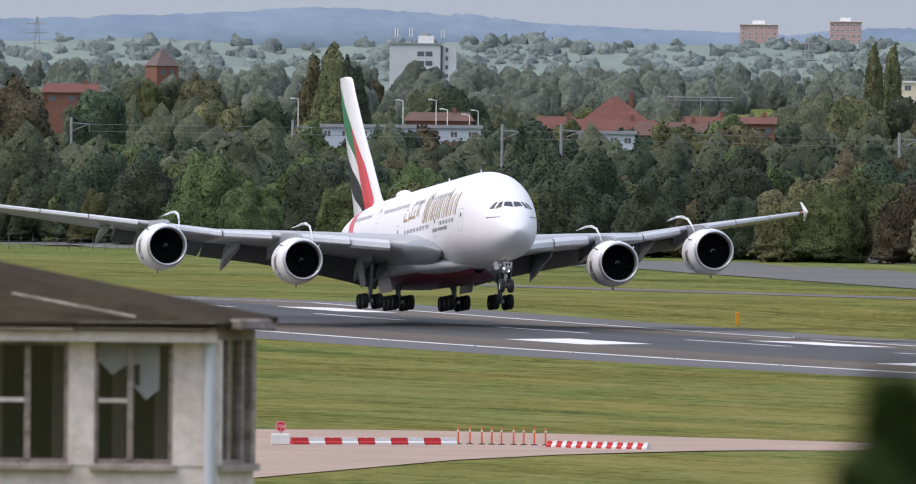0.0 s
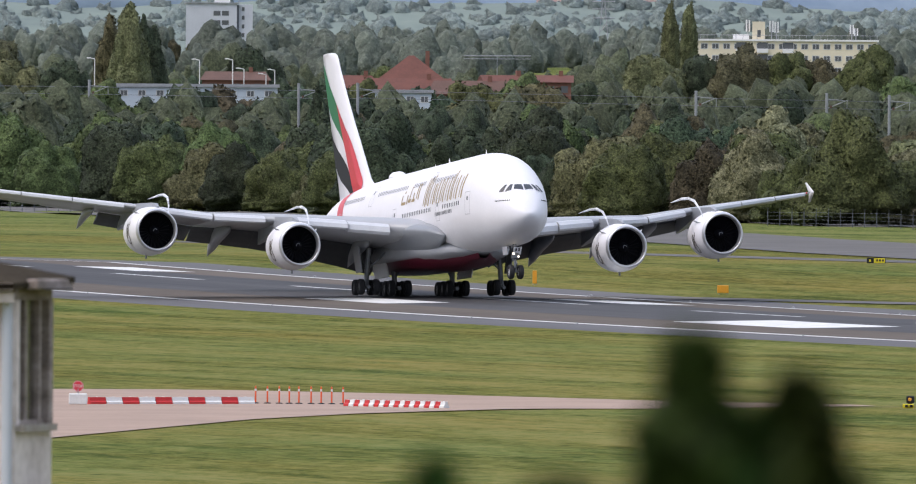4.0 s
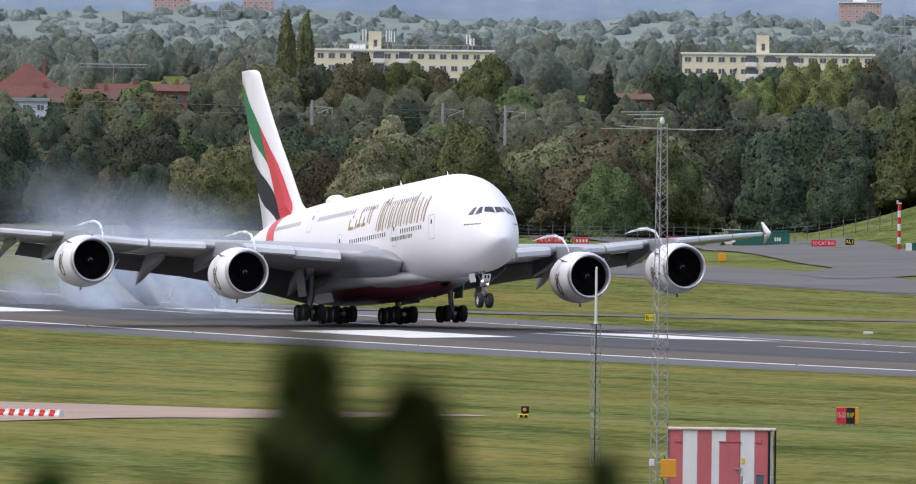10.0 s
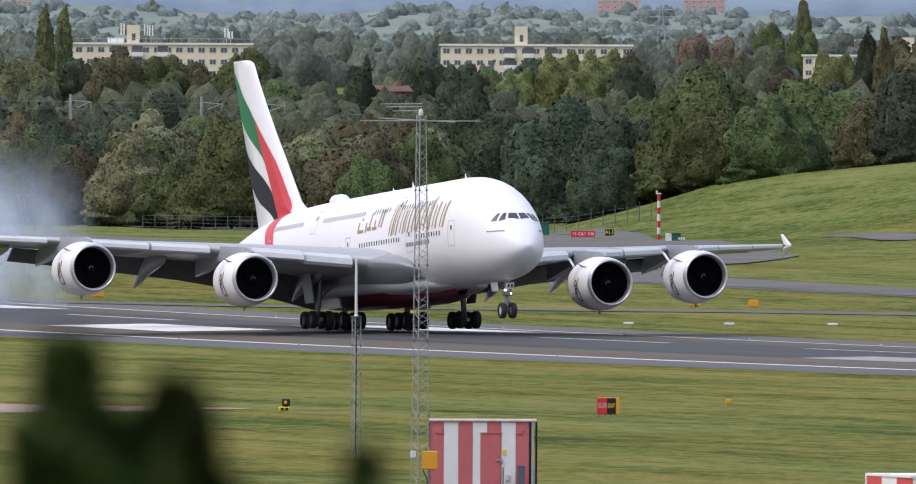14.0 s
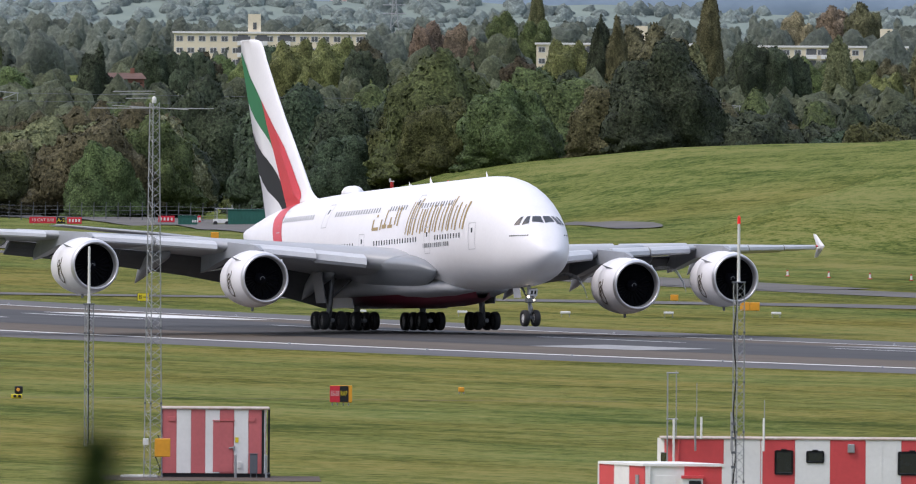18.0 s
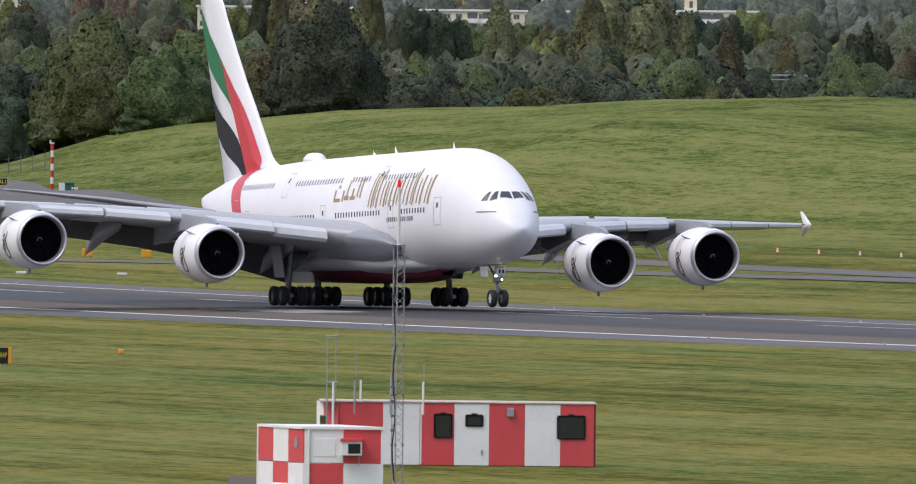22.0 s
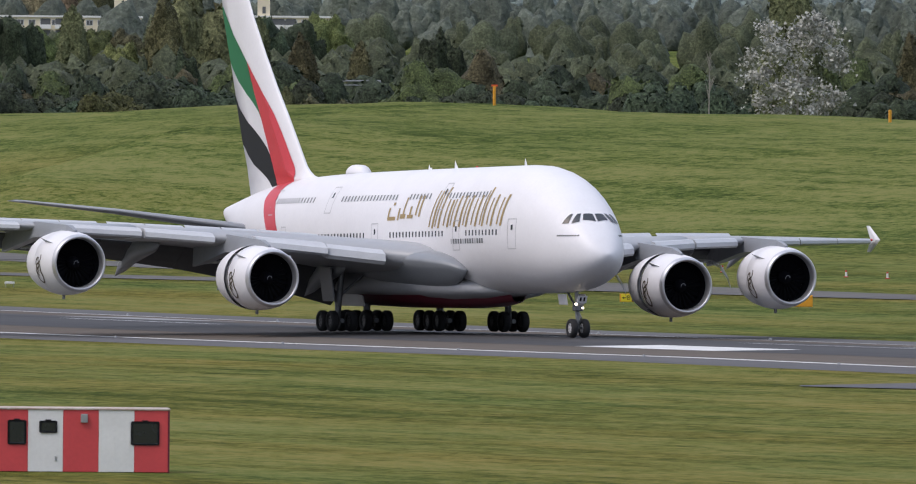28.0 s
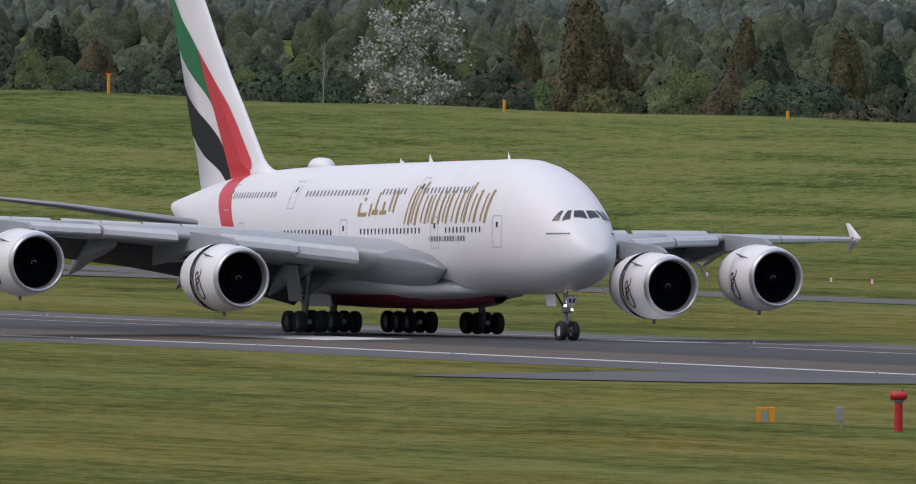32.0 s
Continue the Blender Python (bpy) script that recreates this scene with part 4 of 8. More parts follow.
    for side in (1, -1):
        wing(plane, side)
        engine(plane, side, 14.85, 21.2, 3.25, True)
        engine(plane, side, 25.7, 28.5, 3.75, False)
    gear(plane)
    return plane


def roll_out(x, lift, pitch, yaw):
    return pose(x, CENTRE, runway_height(x) + 0.45 + lift, 0, -pitch, yaw)


PLANE = airliner()


# ---- trees and far land ----
def spot(azimuth, k, z=None):
    """A frame at k metres from the roof where the camera stands: x to the right, y away, z up."""
    a = radians(azimuth)
    x, y = -k * math.cos(a), k * math.sin(a)
    right, away = Vector((math.sin(a), math.cos(a), 0)), Vector((-math.cos(a), math.sin(a), 0))
    m = Matrix((right, away, Vector((0, 0, 1)))).transposed().to_4x4()
    m.translation = (x, y, ground_height(x, y) if z is None else z)
    return m


def height_at(elevation, k):
    return EYE.z + k * math.tan(radians(elevation))


def leaf_material(name, colour, other, grain=3.0, relief=0.5, spread=1.0, islands=0.12):
    """Foliage: single bright leaves over gaps whose shade is put into the colour, tones that change from spray to spray
    and tree to tree, and a leafy relief.
    """
    m = material(name, colour, 0.65, scale=0.4, fine=grain, other=other, spec=0.1, islands=islands, objects=0.26)
    n, l = m.node_tree.nodes, m.node_tree.links
    small = [q for q in n if q.type == "TEX_NOISE"][1]
    small.inputs["Detail"].default_value, small.inputs["Roughness"].default_value = 4, 0.7
    ramp = [q for q in n if q.type == "VALTORGB"][0].color_ramp
    [q for q in n if q.type == "MIX" and q.data_type == "FLOAT"][0].inputs[0].default_value = 0.68
    # the low end of the noise is the leaves' shade on each other, as colour
    ramp.elements[0].position, ramp.elements[0].color = 0.42, (*[(1 - 0.50 * spread) * c for c in other], 1)
    ramp.elements[1].position, ramp.elements[1].color = 0.68, (*[(1 + 0.80 * spread) * c for c in colour], 1)
    middle = ramp.elements.new(0.54)
    middle.color = (*[0.5 * (p + q) for p, q in zip(colour, other)], 1)
    rise = n.new("ShaderNodeBump")
    rise.inputs["Strength"].default_value, rise.inputs["Distance"].default_value = 0.9, relief
    l.new(small.outputs["Fac"], rise.inputs["Height"])
    l.new(rise.outputs[0], n["Principled BSDF"].inputs["Normal"])
    return m


# some blue of the distance haze is mixed into these leaf colours
LEAF = leaf_material("green_leaves", (0.100, 0.122, 0.047), (0.064, 0.081, 0.032))
LEAF_DARK = leaf_material("dark_green_leaves", (0.060, 0.081, 0.047), (0.039, 0.054, 0.033))
LEAF_OLIVE = leaf_material("olive_leaves", (0.140, 0.139, 0.068), (0.094, 0.096, 0.046))
LEAF_BROWN = leaf_material("browning_leaves", (0.100, 0.092, 0.052), (0.068, 0.065, 0.037))
LEAF_LIGHT = leaf_material("light_green_leaves", (0.165, 0.200, 0.075), (0.105, 0.132, 0.048))
LEAF_AUTUMN = leaf_material("pale_brown_leaves", (0.270, 0.228, 0.145), (0.185, 0.160, 0.105))
LEAF_PALE = leaf_material("silvery_leaves", (0.22, 0.215, 0.125), (0.13, 0.135, 0.065))
LEAF_WHITE = leaf_material("white_leaf_undersides", (0.64, 0.65, 0.60), (0.40, 0.41, 0.36), 3.0, 0.1, 0.25)
# far foliage: distance haze is put into these colours, except the white leaves
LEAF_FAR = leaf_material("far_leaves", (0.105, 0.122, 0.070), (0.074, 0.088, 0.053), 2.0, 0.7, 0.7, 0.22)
LEAF_MIST = leaf_material("haze_tinted_slope_leaves", (0.186, 0.222, 0.196), (0.146, 0.180, 0.164), 0.9, 1.6, 0.45, 0.22)
LEAF_HAZY = leaf_material("haze_tinted_far_leaves", (0.142, 0.166, 0.130), (0.110, 0.132, 0.108), 0.9, 1.4, 0.5, 0.26)
BARK = material("bark", (0.10, 0.075, 0.05), 0.9, scale=2, stretch=(1, 1, 0.2), fine=20, bump=0.5)
PALE_BARK = material("pale_bark", (0.3, 0.28, 0.24), 0.9, scale=2, stretch=(1, 1, 0.2), fine=20)
LEAF_SHAPE = np.array([(-0.62, -0.42, 0.0), (0.66, -0.36, 0.06), (0.02, 0.72, -0.04)])


def ball(level):
    bm = bmesh.new()
    bmesh.ops.create_icosphere(bm, subdivisions=level, radius=1)
    bm.verts.index_update()
    v, f = np.array([tuple(p.co) for p in bm.verts]), np.array([[p.index for p in face.verts] for face in bm.faces])
    bm.free()
    return v, f


BALLS = {k: ball(k) for k in (2, 3, 4, 5)}


def crown_mesh(seed, height, width, base, boughs, leaves, size, form="round", core=5, rough=0.5, per=9):
    """The outer hull of many overlapping boughs and sprays, laid with small leaf clumps over a rough inner shell."""
    rng = np.random.default_rng(seed)

    def ways(n):
        d = rng.normal(size=(n, 3))
        return d / np.linalg.norm(d, axis=1)[:, None]

    # boughs and the sprays on them, in a space where the crown is a unit ball
    i = np.arange(boughs) + rng.uniform(0.2, 0.8, boughs)
    z, a = 1 - 2 * i / boughs, 2.39996 * i + rng.uniform(-0.5, 0.5, boughs)
    d = np.stack([np.sqrt(1 - z * z) * np.cos(a), np.sqrt(1 - z * z) * np.sin(a), z], 1)
    big = rng.uniform(0.22, 0.46, boughs)
    mid = d * ((0.98 - big) * rng.uniform(0.78, 1.06, boughs))[:, None]
    out = np.repeat(d, per, 0) * 0.55 + ways(boughs * per)
    out /= np.linalg.norm(out, axis=1)[:, None]
    small = np.repeat(big, per) * rng.uniform(0.28, 0.52, boughs * per)
    centre, radius = np.concatenate([mid, np.repeat(mid, per, 0) + out * np.repeat(big, per)[:, None] * 0.86]), np.concatenate([big, small])

    def hull(way):
        b = way @ centre.T
        disc = radius ** 2 - ((centre ** 2).sum(1)[None] - b * b)
        reach = np.where(disc > 0, b + np.sqrt(np.maximum(disc, 0)), 0.0)
        return way * np.maximum(reach.max(1), 0.58)[:, None]

    def shape(p):
        q = {"round": 0.22, "dome": 0.1, "column": 0.4, "cone": 0.25}[form]
        u = np.clip(np.where(p[:, 2:3] > 0, q + (1 - q) * p[:, 2:3], q * (1 + p[:, 2:3])), 0, 1.1)
        if form in ("round", "dome"):
            k = np.where(p[:, 2:3] < 0, 1 / np.sqrt(np.maximum(0.3, 1 - p[:, 2:3] ** 2)), 1.0)
        elif form == "column":
            k = 1.12 - 0.3 * u
        else:
            k = np.clip(1.45 - 1.25 * u, 0.12, 1.2)
        return np.concatenate([p[:, :2] * k * width / 2, base + u * (height - base)], 1)

    bv, bf = BALLS[core]
    shell = shape(hull(bv) * rng.uniform(0.97, 1.02, (len(bv), 1)))
    vs, fs, o = [shell], [bf], len(bv)
    corner = shell[bf]
    flat = np.cross(corner[:, 1] - corner[:, 0], corner[:, 2] - corner[:, 0])
    area = np.linalg.norm(flat, axis=1)
    face = rng.choice(len(bf), leaves, p=area / area.sum())
    share = rng.dirichlet((1, 1, 1), leaves)
    normal = flat[face] / area[face][:, None]
    p = (corner[face] * share[:, :, None]).sum(1) + normal * size * rng.uniform(-0.1, 0.7, (leaves, 1))
    d = normal + rng.normal(size=(leaves, 3)) * rough
    d /= np.linalg.norm(d, axis=1)[:, None]
    side = np.cross(d, rng.normal(size=(leaves, 3)))
    side /= np.linalg.norm(side, axis=1)[:, None]
    up = np.cross(d, side)
    s = size * rng.uniform(0.55, 1.35, (leaves, 1, 1))
    v = p[:, None, :] + s * (LEAF_SHAPE[None, :, 0:1] * side[:, None, :] + LEAF_SHAPE[None, :, 1:2] * up[:, None, :] + LEAF_SHAPE[None, :, 2:3] * d[:, None, :])
    vs.append(v.reshape(-1, 3))
    fs.append(np.arange(3 * leaves).reshape(leaves, 3) + o)
    return np.concatenate(vs), np.concatenate(fs), [(q, 1.0) for q in shape(mid * 0.9)]


def airy_crown(seed, height, width, base, sprays, leaves, size):
    """Loose sprays of leaves with gaps between them."""
    rng = np.random.default_rng(seed)
    pts, centres = [], []
    for _ in range(sprays):
        u, a = rng.uniform(0.02, 1.0), rng.uniform(0, 2 * math.pi)
        reach = width / 2 * math.sqrt(max(0.05, 1 - (1.5 * u - 0.62) ** 2)) * math.sqrt(rng.uniform(0.1, 1))
        r = width * rng.uniform(0.04, 0.10)
        c = np.array([reach * math.cos(a), reach * math.sin(a), base + u * (height - base)])
        centres.append((c, r))
        n = int(leaves / sprays * rng.uniform(0.6, 1.4))
        q = rng.normal(size=(n, 3)) * np.array([0.75, 0.75, 0.6])
        pts.append(c + q * r)
    p = np.concatenate(pts)
    n = len(p)
    d = rng.normal(size=(n, 3)) + np.array([0, 0, 0.7])
    d /= np.linalg.norm(d, axis=1)[:, None]
    side = np.cross(d, rng.normal(size=(n, 3)))
    side /= np.linalg.norm(side, axis=1)[:, None]
    up = np.cross(d, side)
    s = size * rng.uniform(0.55, 1.35, (n, 1, 1))
    v = p[:, None, :] + s * (LEAF_SHAPE[None, :, 0:1] * side[:, None, :] + LEAF_SHAPE[None, :, 1:2] * up[:, None, :])
    return v.reshape(-1, 3), np.arange(3 * n).reshape(n, 3), centres


def quick_mesh(name, v, f, mat):
    data = bpy.data.meshes.new(name)
    data.from_pydata(v.tolist(), [], f.tolist())
    data.materials.append(mat)
    data.polygons.foreach_set("use_smooth", [True] * len(data.polygons))
    return data


def trunk_shape(height, base, centres, rng, thick):
    shapes = []
    knots = [(0, 0, -1.0), (rng.uniform(-.2, .2), rng.uniform(-.2, .2), base), (rng.uniform(-.5, .5), rng.uniform(-.5, .5), base + (height - base) * 0.6)]
    shapes.append(rod(knots[0], knots[1], thick, 8, thick * 0.75))
    shapes.append(rod(knots[1], knots[2], thick * 0.75, 7, thick * 0.3))
    for c, r in centres[:9]:
        w = rng.uniform(0, 0.7)
        start = Vector(knots[1]).lerp(Vector(knots[2]), w)
        shapes.append(rod(start, c, thick * 0.38, 6, thick * 0.1))
    return joined(*shapes)


def make_tree(label, seed, height, width, base, boughs, leaves, size, mat, form="round", bark=None, thick=0.32, category="tree", core=4):
    """One tree at the origin, a trunk with limbs and a crown; it is copied from there."""
    v, f, centres = crown_mesh(seed, height, width, base, boughs, leaves, size, form, core) if core else airy_crown(seed, height, width, base, boughs, leaves, size)
    top = part("tree", trunk_shape(height, base, centres, random.Random(seed), thick), bark or BARK)
    tagged(top, label, category)
    crown = new("crown", quick_mesh("crown", v, f, mat))
    crown.parent = top
    return top


def plant(kind, x, y, turn, size=1.0, group="", sink=0.3):
    ob = copy_thing(kind, pose(x, y, ground_height(x, y) - sink, 0, 0, turn))
    ob.scale = (size, size, size)
    if group:
        ob["group"] = group
    return ob


def woods():
    kinds = {
        "green": [make_tree("broad green deciduous tree in the belt behind the airfield", 10 + i, 15, 17.5, 0.3, 15 + 3 * i, 3000, 0.40, LEAF) for i in range(4)],
        "dark": [make_tree("dark green dense tree in the belt behind the airfield", 20 + i, 16, 16.5, 0.3, 16 + 4 * i, 3000, 0.40, LEAF_DARK) for i in range(3)],
        "olive": [make_tree("olive green round tree in the belt behind the airfield", 30 + i, 13, 17, 0.2, 18 + 4 * i, 3000, 0.40, LEAF_OLIVE) for i in range(3)],
        "brown": [make_tree("browning autumn tree in the belt behind the airfield", 40 + i, 14, 14.5, 0.3, 18, 3000, 0.40, LEAF_BROWN) for i in range(2)],
        "pale": [make_tree("silvery pale willow at the edge of the belt", 50, 13, 17, 0.2, 30, 3200, 0.42, LEAF_PALE)],
        "poplar": [make_tree("tall narrow poplar with brownish leaves", 60 + i, 25, 8.0, 0.8, 40, 2000, 0.38, LEAF_DARK if i else LEAF_OLIVE, "column") for i in range(2)],
        "slim": [make_tree("slender grey-green poplar above the other trees", 66, 25, 4.4, 0.8, 40, 1500, 0.36, LEAF_OLIVE, "column", core=4)],
        "conifer": [make_tree("dark pointed conifer standing among the other trees", 70, 19, 10, 0.6, 36, 2000, 0.38, LEAF_DARK, "cone")],
    }
    screen = {
        "green": [make_tree("green tree among the houses", 110 + i, 15, 15.5, 0.3, 14, 1100, 0.5, LEAF, core=4) for i in range(2)],
        "dark": [make_tree("dark green tree among the houses", 120 + i, 16, 15, 0.3, 15, 1100, 0.5, LEAF_DARK, core=4) for i in range(2)],
        "olive": [make_tree("olive green tree among the houses", 130 + i, 13, 14.5, 0.2, 15, 1100, 0.5, LEAF_OLIVE, core=4) for i in range(2)],
        "brown": [make_tree("browning tree among the houses", 140, 14, 13, 0.3, 15, 1100, 0.5, LEAF_BROWN, core=4)],
        "light": [make_tree("light yellow-green tree among the houses", 150, 14, 15, 0.3, 15, 1300, 0.45, LEAF_LIGHT, core=4)],
        "autumn": [make_tree("pale brown autumn tree among the houses", 155, 15, 13, 0.3, 15, 1300, 0.45, LEAF_AUTUMN, core=4)],
    }
    rnd = random.Random(7)

    def pick(weights):
        name = rnd.choices([w[0] for w in weights], [w[1] for w in weights])[0]
        return rnd.choice(kinds[name])

    left = [("green", 5), ("dark", 3.2), ("olive", 1.6), ("brown", 0.7)]
    right = [("green", 3.8), ("dark", 3.4), ("olive", 1.6), ("brown", 0.5), ("poplar", 0.4)]
    middle = [("green", 3), ("olive", 3.2), ("pale", 0.9), ("brown", 1.4), ("dark", 1.0)]
    bank = [("green", 2.2), ("dark", 5), ("olive", 0.8), ("brown", 0.5), ("poplar", 0.4)]
    # the belt behind the airfield: the front rows tree by tree, those behind as one wood
    behind = {}
    low = [crown_mesh(200 + i, 14, 15, 0.3, 13 + i, 600, 0.5, "dome", core=4, per=6)[:2] for i in range(6)]

    def back_tree(mix, x, y, size):
        name = rnd.choices([w[0] for w in mix], [w[1] for w in mix])[0]
        mat = {"green": LEAF, "dark": LEAF_DARK, "olive": LEAF_OLIVE, "brown": LEAF_BROWN, "poplar": LEAF_OLIVE, "pale": LEAF_PALE}[name]
        v, f = rnd.choice(low)
        t = rnd.uniform(0, 6.28)
        c, q = math.cos(t) * size, math.sin(t) * size
        w = np.stack([v[:, 0] * c - v[:, 1] * q + x, v[:, 0] * q + v[:, 1] * c + y, v[:, 2] * size + ground_height(x, y) - 0.5], 1)
        behind.setdefault(mat, []).append((w, f))

    for row in range(5):
        y = 728 + 25 * row
        x = -y / math.tan(radians(14.3))
        while x < -y / math.tan(radians(20.2)):
            a = math.degrees(math.atan2(y, -x))
            size = rnd.choice((0.6, 0.75, 0.9, 1.0)) * rnd.uniform(0.9, 1.1) + 0.03 * row
            mix = left if a < 17.5 else right if a > 18.9 else middle
            if a > 18.6:
                size *= 1.12
            yy = y + rnd.uniform(-8, 8) + (20 if a > 19.0 else 0)
            if row < 2:
                plant(pick(mix), x, yy, rnd.uniform(0, 360), size, "belt of trees behind the airfield", 2.0 * size if a > 18.9 else 0.3)
                x += rnd.uniform(10.5, 16.5)
            else:
                back_tree(mix, x, yy, size * 1.08)
                x += rnd.uniform(10, 15)
    # behind the grass bank
    for row in range(4):
        y = 800 + 26 * row
        x = -y / math.tan(radians(20.0))
        while x < -y / math.tan(radians(26.2)):
            size = rnd.choice((0.55, 0.75, 0.95, 1.1)) * rnd.uniform(0.9, 1.1) + 0.03 * row
            if row < 2:
                plant(pick(bank), x, y + rnd.uniform(-8, 8), rnd.uniform(0, 360), size, "trees behind the grass bank", 2.6 * size)
                x += rnd.uniform(11.5, 18)
            else:
                back_tree(bank, x, y + rnd.uniform(-8, 8), size * 1.1)
                x += rnd.uniform(10, 16)
    for mat, trees in behind.items():
        o, vs, fs = 0, [], []
        for w, f in trees:
            vs.append(w)
            fs.append(f + o)
            o += len(w)
        tagged(new("back_woods", quick_mesh("back_woods", np.concatenate(vs), np.concatenate(fs), mat)), "mixed " + mat.name.replace("_", " ") + " of the trees behind", "woodland", kind="stuff")
    # single trees that stand out
    for a, k, name, size in ((18.0, 2395, "pale", 1.08), (18.95, 2350, "pale", 1.05), (18.75, 2370, "olive", 1.1), (15.8, 3300, "poplar", 1.15), (15.74, 3310, "poplar", 1.05), (15.86, 3320, "poplar", 1.08), (16.85, 2860, "conifer", 1.0), (16.45, 2840, "conifer", 1.08), (16.52, 2860, "dark", 1.3),
                             (15.02, 2900, "conifer", 0.9), (16.15, 3400, "conifer", 0.9), (16.22, 3420, "dark", 1.2), (17.42, 2850, "poplar", 0.72), (17.5, 2880, "poplar", 0.7), (15.3, 2880, "dark", 1.15), (15.2, 2870, "dark", 1.05),
                             (17.66, 3750, "slim", 1.0), (17.725, 3760, "slim", 0.98), (18.03, 2900, "dark", 1.2), (19.15, 2700, "dark", 1.35), 
                             (21.7, 2500, "poplar", 0.8), (22.1, 2450, "poplar", 0.85), (22.3, 2450, "poplar", 0.8), (22.55, 2450, "poplar", 0.9), (22.62, 2470, "poplar", 0.85), (24.2, 2300, "poplar", 0.85), (24.5, 2300, "poplar", 0.8), (24.95, 2280, "poplar", 0.9), (25.05, 2300, "poplar", 0.85), (25.3, 2280, "poplar", 0.85), (25.45, 2290, "poplar", 0.8)):
        m = spot(a, k)
        plant(kinds[name][0] if name != "poplar" else rnd.choice(kinds[name]), m.translation.x, m.translation.y, rnd.uniform(0, 360), size)
    # trees that stand before the houses and hide all but their roofs
    for a0, a1, k, top in ((16.44, 16.62, 3140, 0.205), (16.84, 17.06, 3060, 0.165), (17.0, 17.24, 3060, 0.205), (17.16, 17.38, 3120, 0.225), (15.72, 16.0, 3030, 0.176), (16.0, 16.34, 3030, 0.166), (16.60, 16.68, 2960, 0.17), (16.68, 16.86, 2960, 0.140), (17.6, 17.9, 3650, 0.305), (17.9, 18.4, 3650, 0.318), (18.98, 19.2, 3650, 0.30), (19.2, 19.33, 3650, 0.262), (19.33, 19.72, 3650, 0.322), (20.22, 20.84, 3650, 0.275), (21.0, 21.6, 3650, 0.28), (21.83, 22.24, 3650, 0.285),
                            (14.7, 15.1, 3400, 0.312), (15.06, 15.37, 3860, 0.345), (15.94, 16.24, 4440, 0.315), (14.3, 14.7, 3500, 0.27), (15.4, 15.72, 3500, 0.27), (18.76, 19.08, 3040, 0.205), (17.05, 17.4, 3300, 0.215), (16.5, 16.66, 3300, 0.225), (18.42, 18.84, 3100, 0.205), (15.94, 16.34, 3500, 0.235)):
        a = a0
        while a < a1:
            m = spot(a, k + rnd.uniform(-25, 25))
            name = rnd.choice(("green", "dark", "dark", "olive", "green", "brown"))
            kind, high = rnd.choice(screen[name]), {"green": 15, "dark": 16, "olive": 13, "brown": 14}[name]
            need = EYE.z + k * math.tan(radians(top + rnd.uniform(-0.02, 0.012))) - m.translation.z
            ob = plant(kind, m.translation.x, m.translation.y, rnd.uniform(0, 360), max(0.5, 1.13 * need / high))
            a += rnd.uniform(8, 12) / k * 57.3 * max(0.6, need / high)
    # those before and behind the cream flats that overtop them: azimuth, width, distance and top
    for a, wide, k, top, name, high, spread in ((19.10, 0.20, 3500, 0.318, "dark", 16, 15), (19.42, 0.20, 3560, 0.345, "light", 14, 15), (19.56, 0.20, 3540, 0.352, "light", 14, 15), (19.68, 0.16, 3520, 0.325, "dark", 16, 15), (19.28, 0.12, 3560, 0.290, "light", 14, 15),
                                                (19.90, 0.13, 3900, 0.418, "autumn", 15, 13), (20.01, 0.13, 3880, 0.412, "autumn", 15, 13), (20.15, 0.15, 4100, 0.435, "green", 15, 15.5), (20.26, 0.17, 4080, 0.425, "green", 15, 15.5), (20.27, 0.06, 4300, 0.515, "poplar", 25, 8),
                                                (20.39, 0.15, 3560, 0.350, "light", 14, 15), (20.49, 0.10, 3500, 0.420, "poplar", 25, 8), (20.55, 0.09, 3480, 0.405, "poplar", 25, 8), (20.63, 0.12, 3500, 0.385, "brown", 14, 13), (20.72, 0.13, 3460, 0.392, "brown", 14, 13), (20.865, 0.095, 3600, 0.483, "poplar", 25, 8),
                                                (20.985, 0.13, 3450, 0.345, "dark", 16, 13), (21.12, 0.14, 3450, 0.330, "dark", 16, 13), (21.17, 0.16, 4200, 0.46, "autumn", 15, 13), (21.30, 0.18, 4220, 0.48, "autumn", 15, 13), (21.40, 0.15, 4200, 0.475, "brown", 14, 13), (21.46, 0.17, 3300, 0.245, "light", 14, 15),
                                                (21.63, 0.16, 3300, 0.385, "poplar", 25, 8), (21.72, 0.18, 3320, 0.425, "olive", 13, 14.5), (21.82, 0.15, 3340, 0.405, "olive", 13, 14.5), (21.94, 0.15, 3380, 0.353, "dark", 16, 13), (22.08, 0.14, 3420, 0.325, "dark", 16, 15), (22.19, 0.16, 3600, 0.35, "light", 14, 15)):
        m = spot(a, k)
        need = EYE.z + k * math.tan(radians(top)) - m.translation.z
        ob = plant(rnd.choice(screen.get(name) or kinds[name]), m.translation.x, m.translation.y, rnd.uniform(0, 360), 1.0, "trees round the cream flats")
        tall = 1.06 * need / high
        broad = min(1.5 * tall, max(0.8 * tall, radians(wide) * k / spread))
        ob.scale = (broad, broad, tall)
    # low bushes where the bank meets the trees
    a = 19.3
    while a < 21.3:
        y = 768 + rnd.uniform(-5, 9)
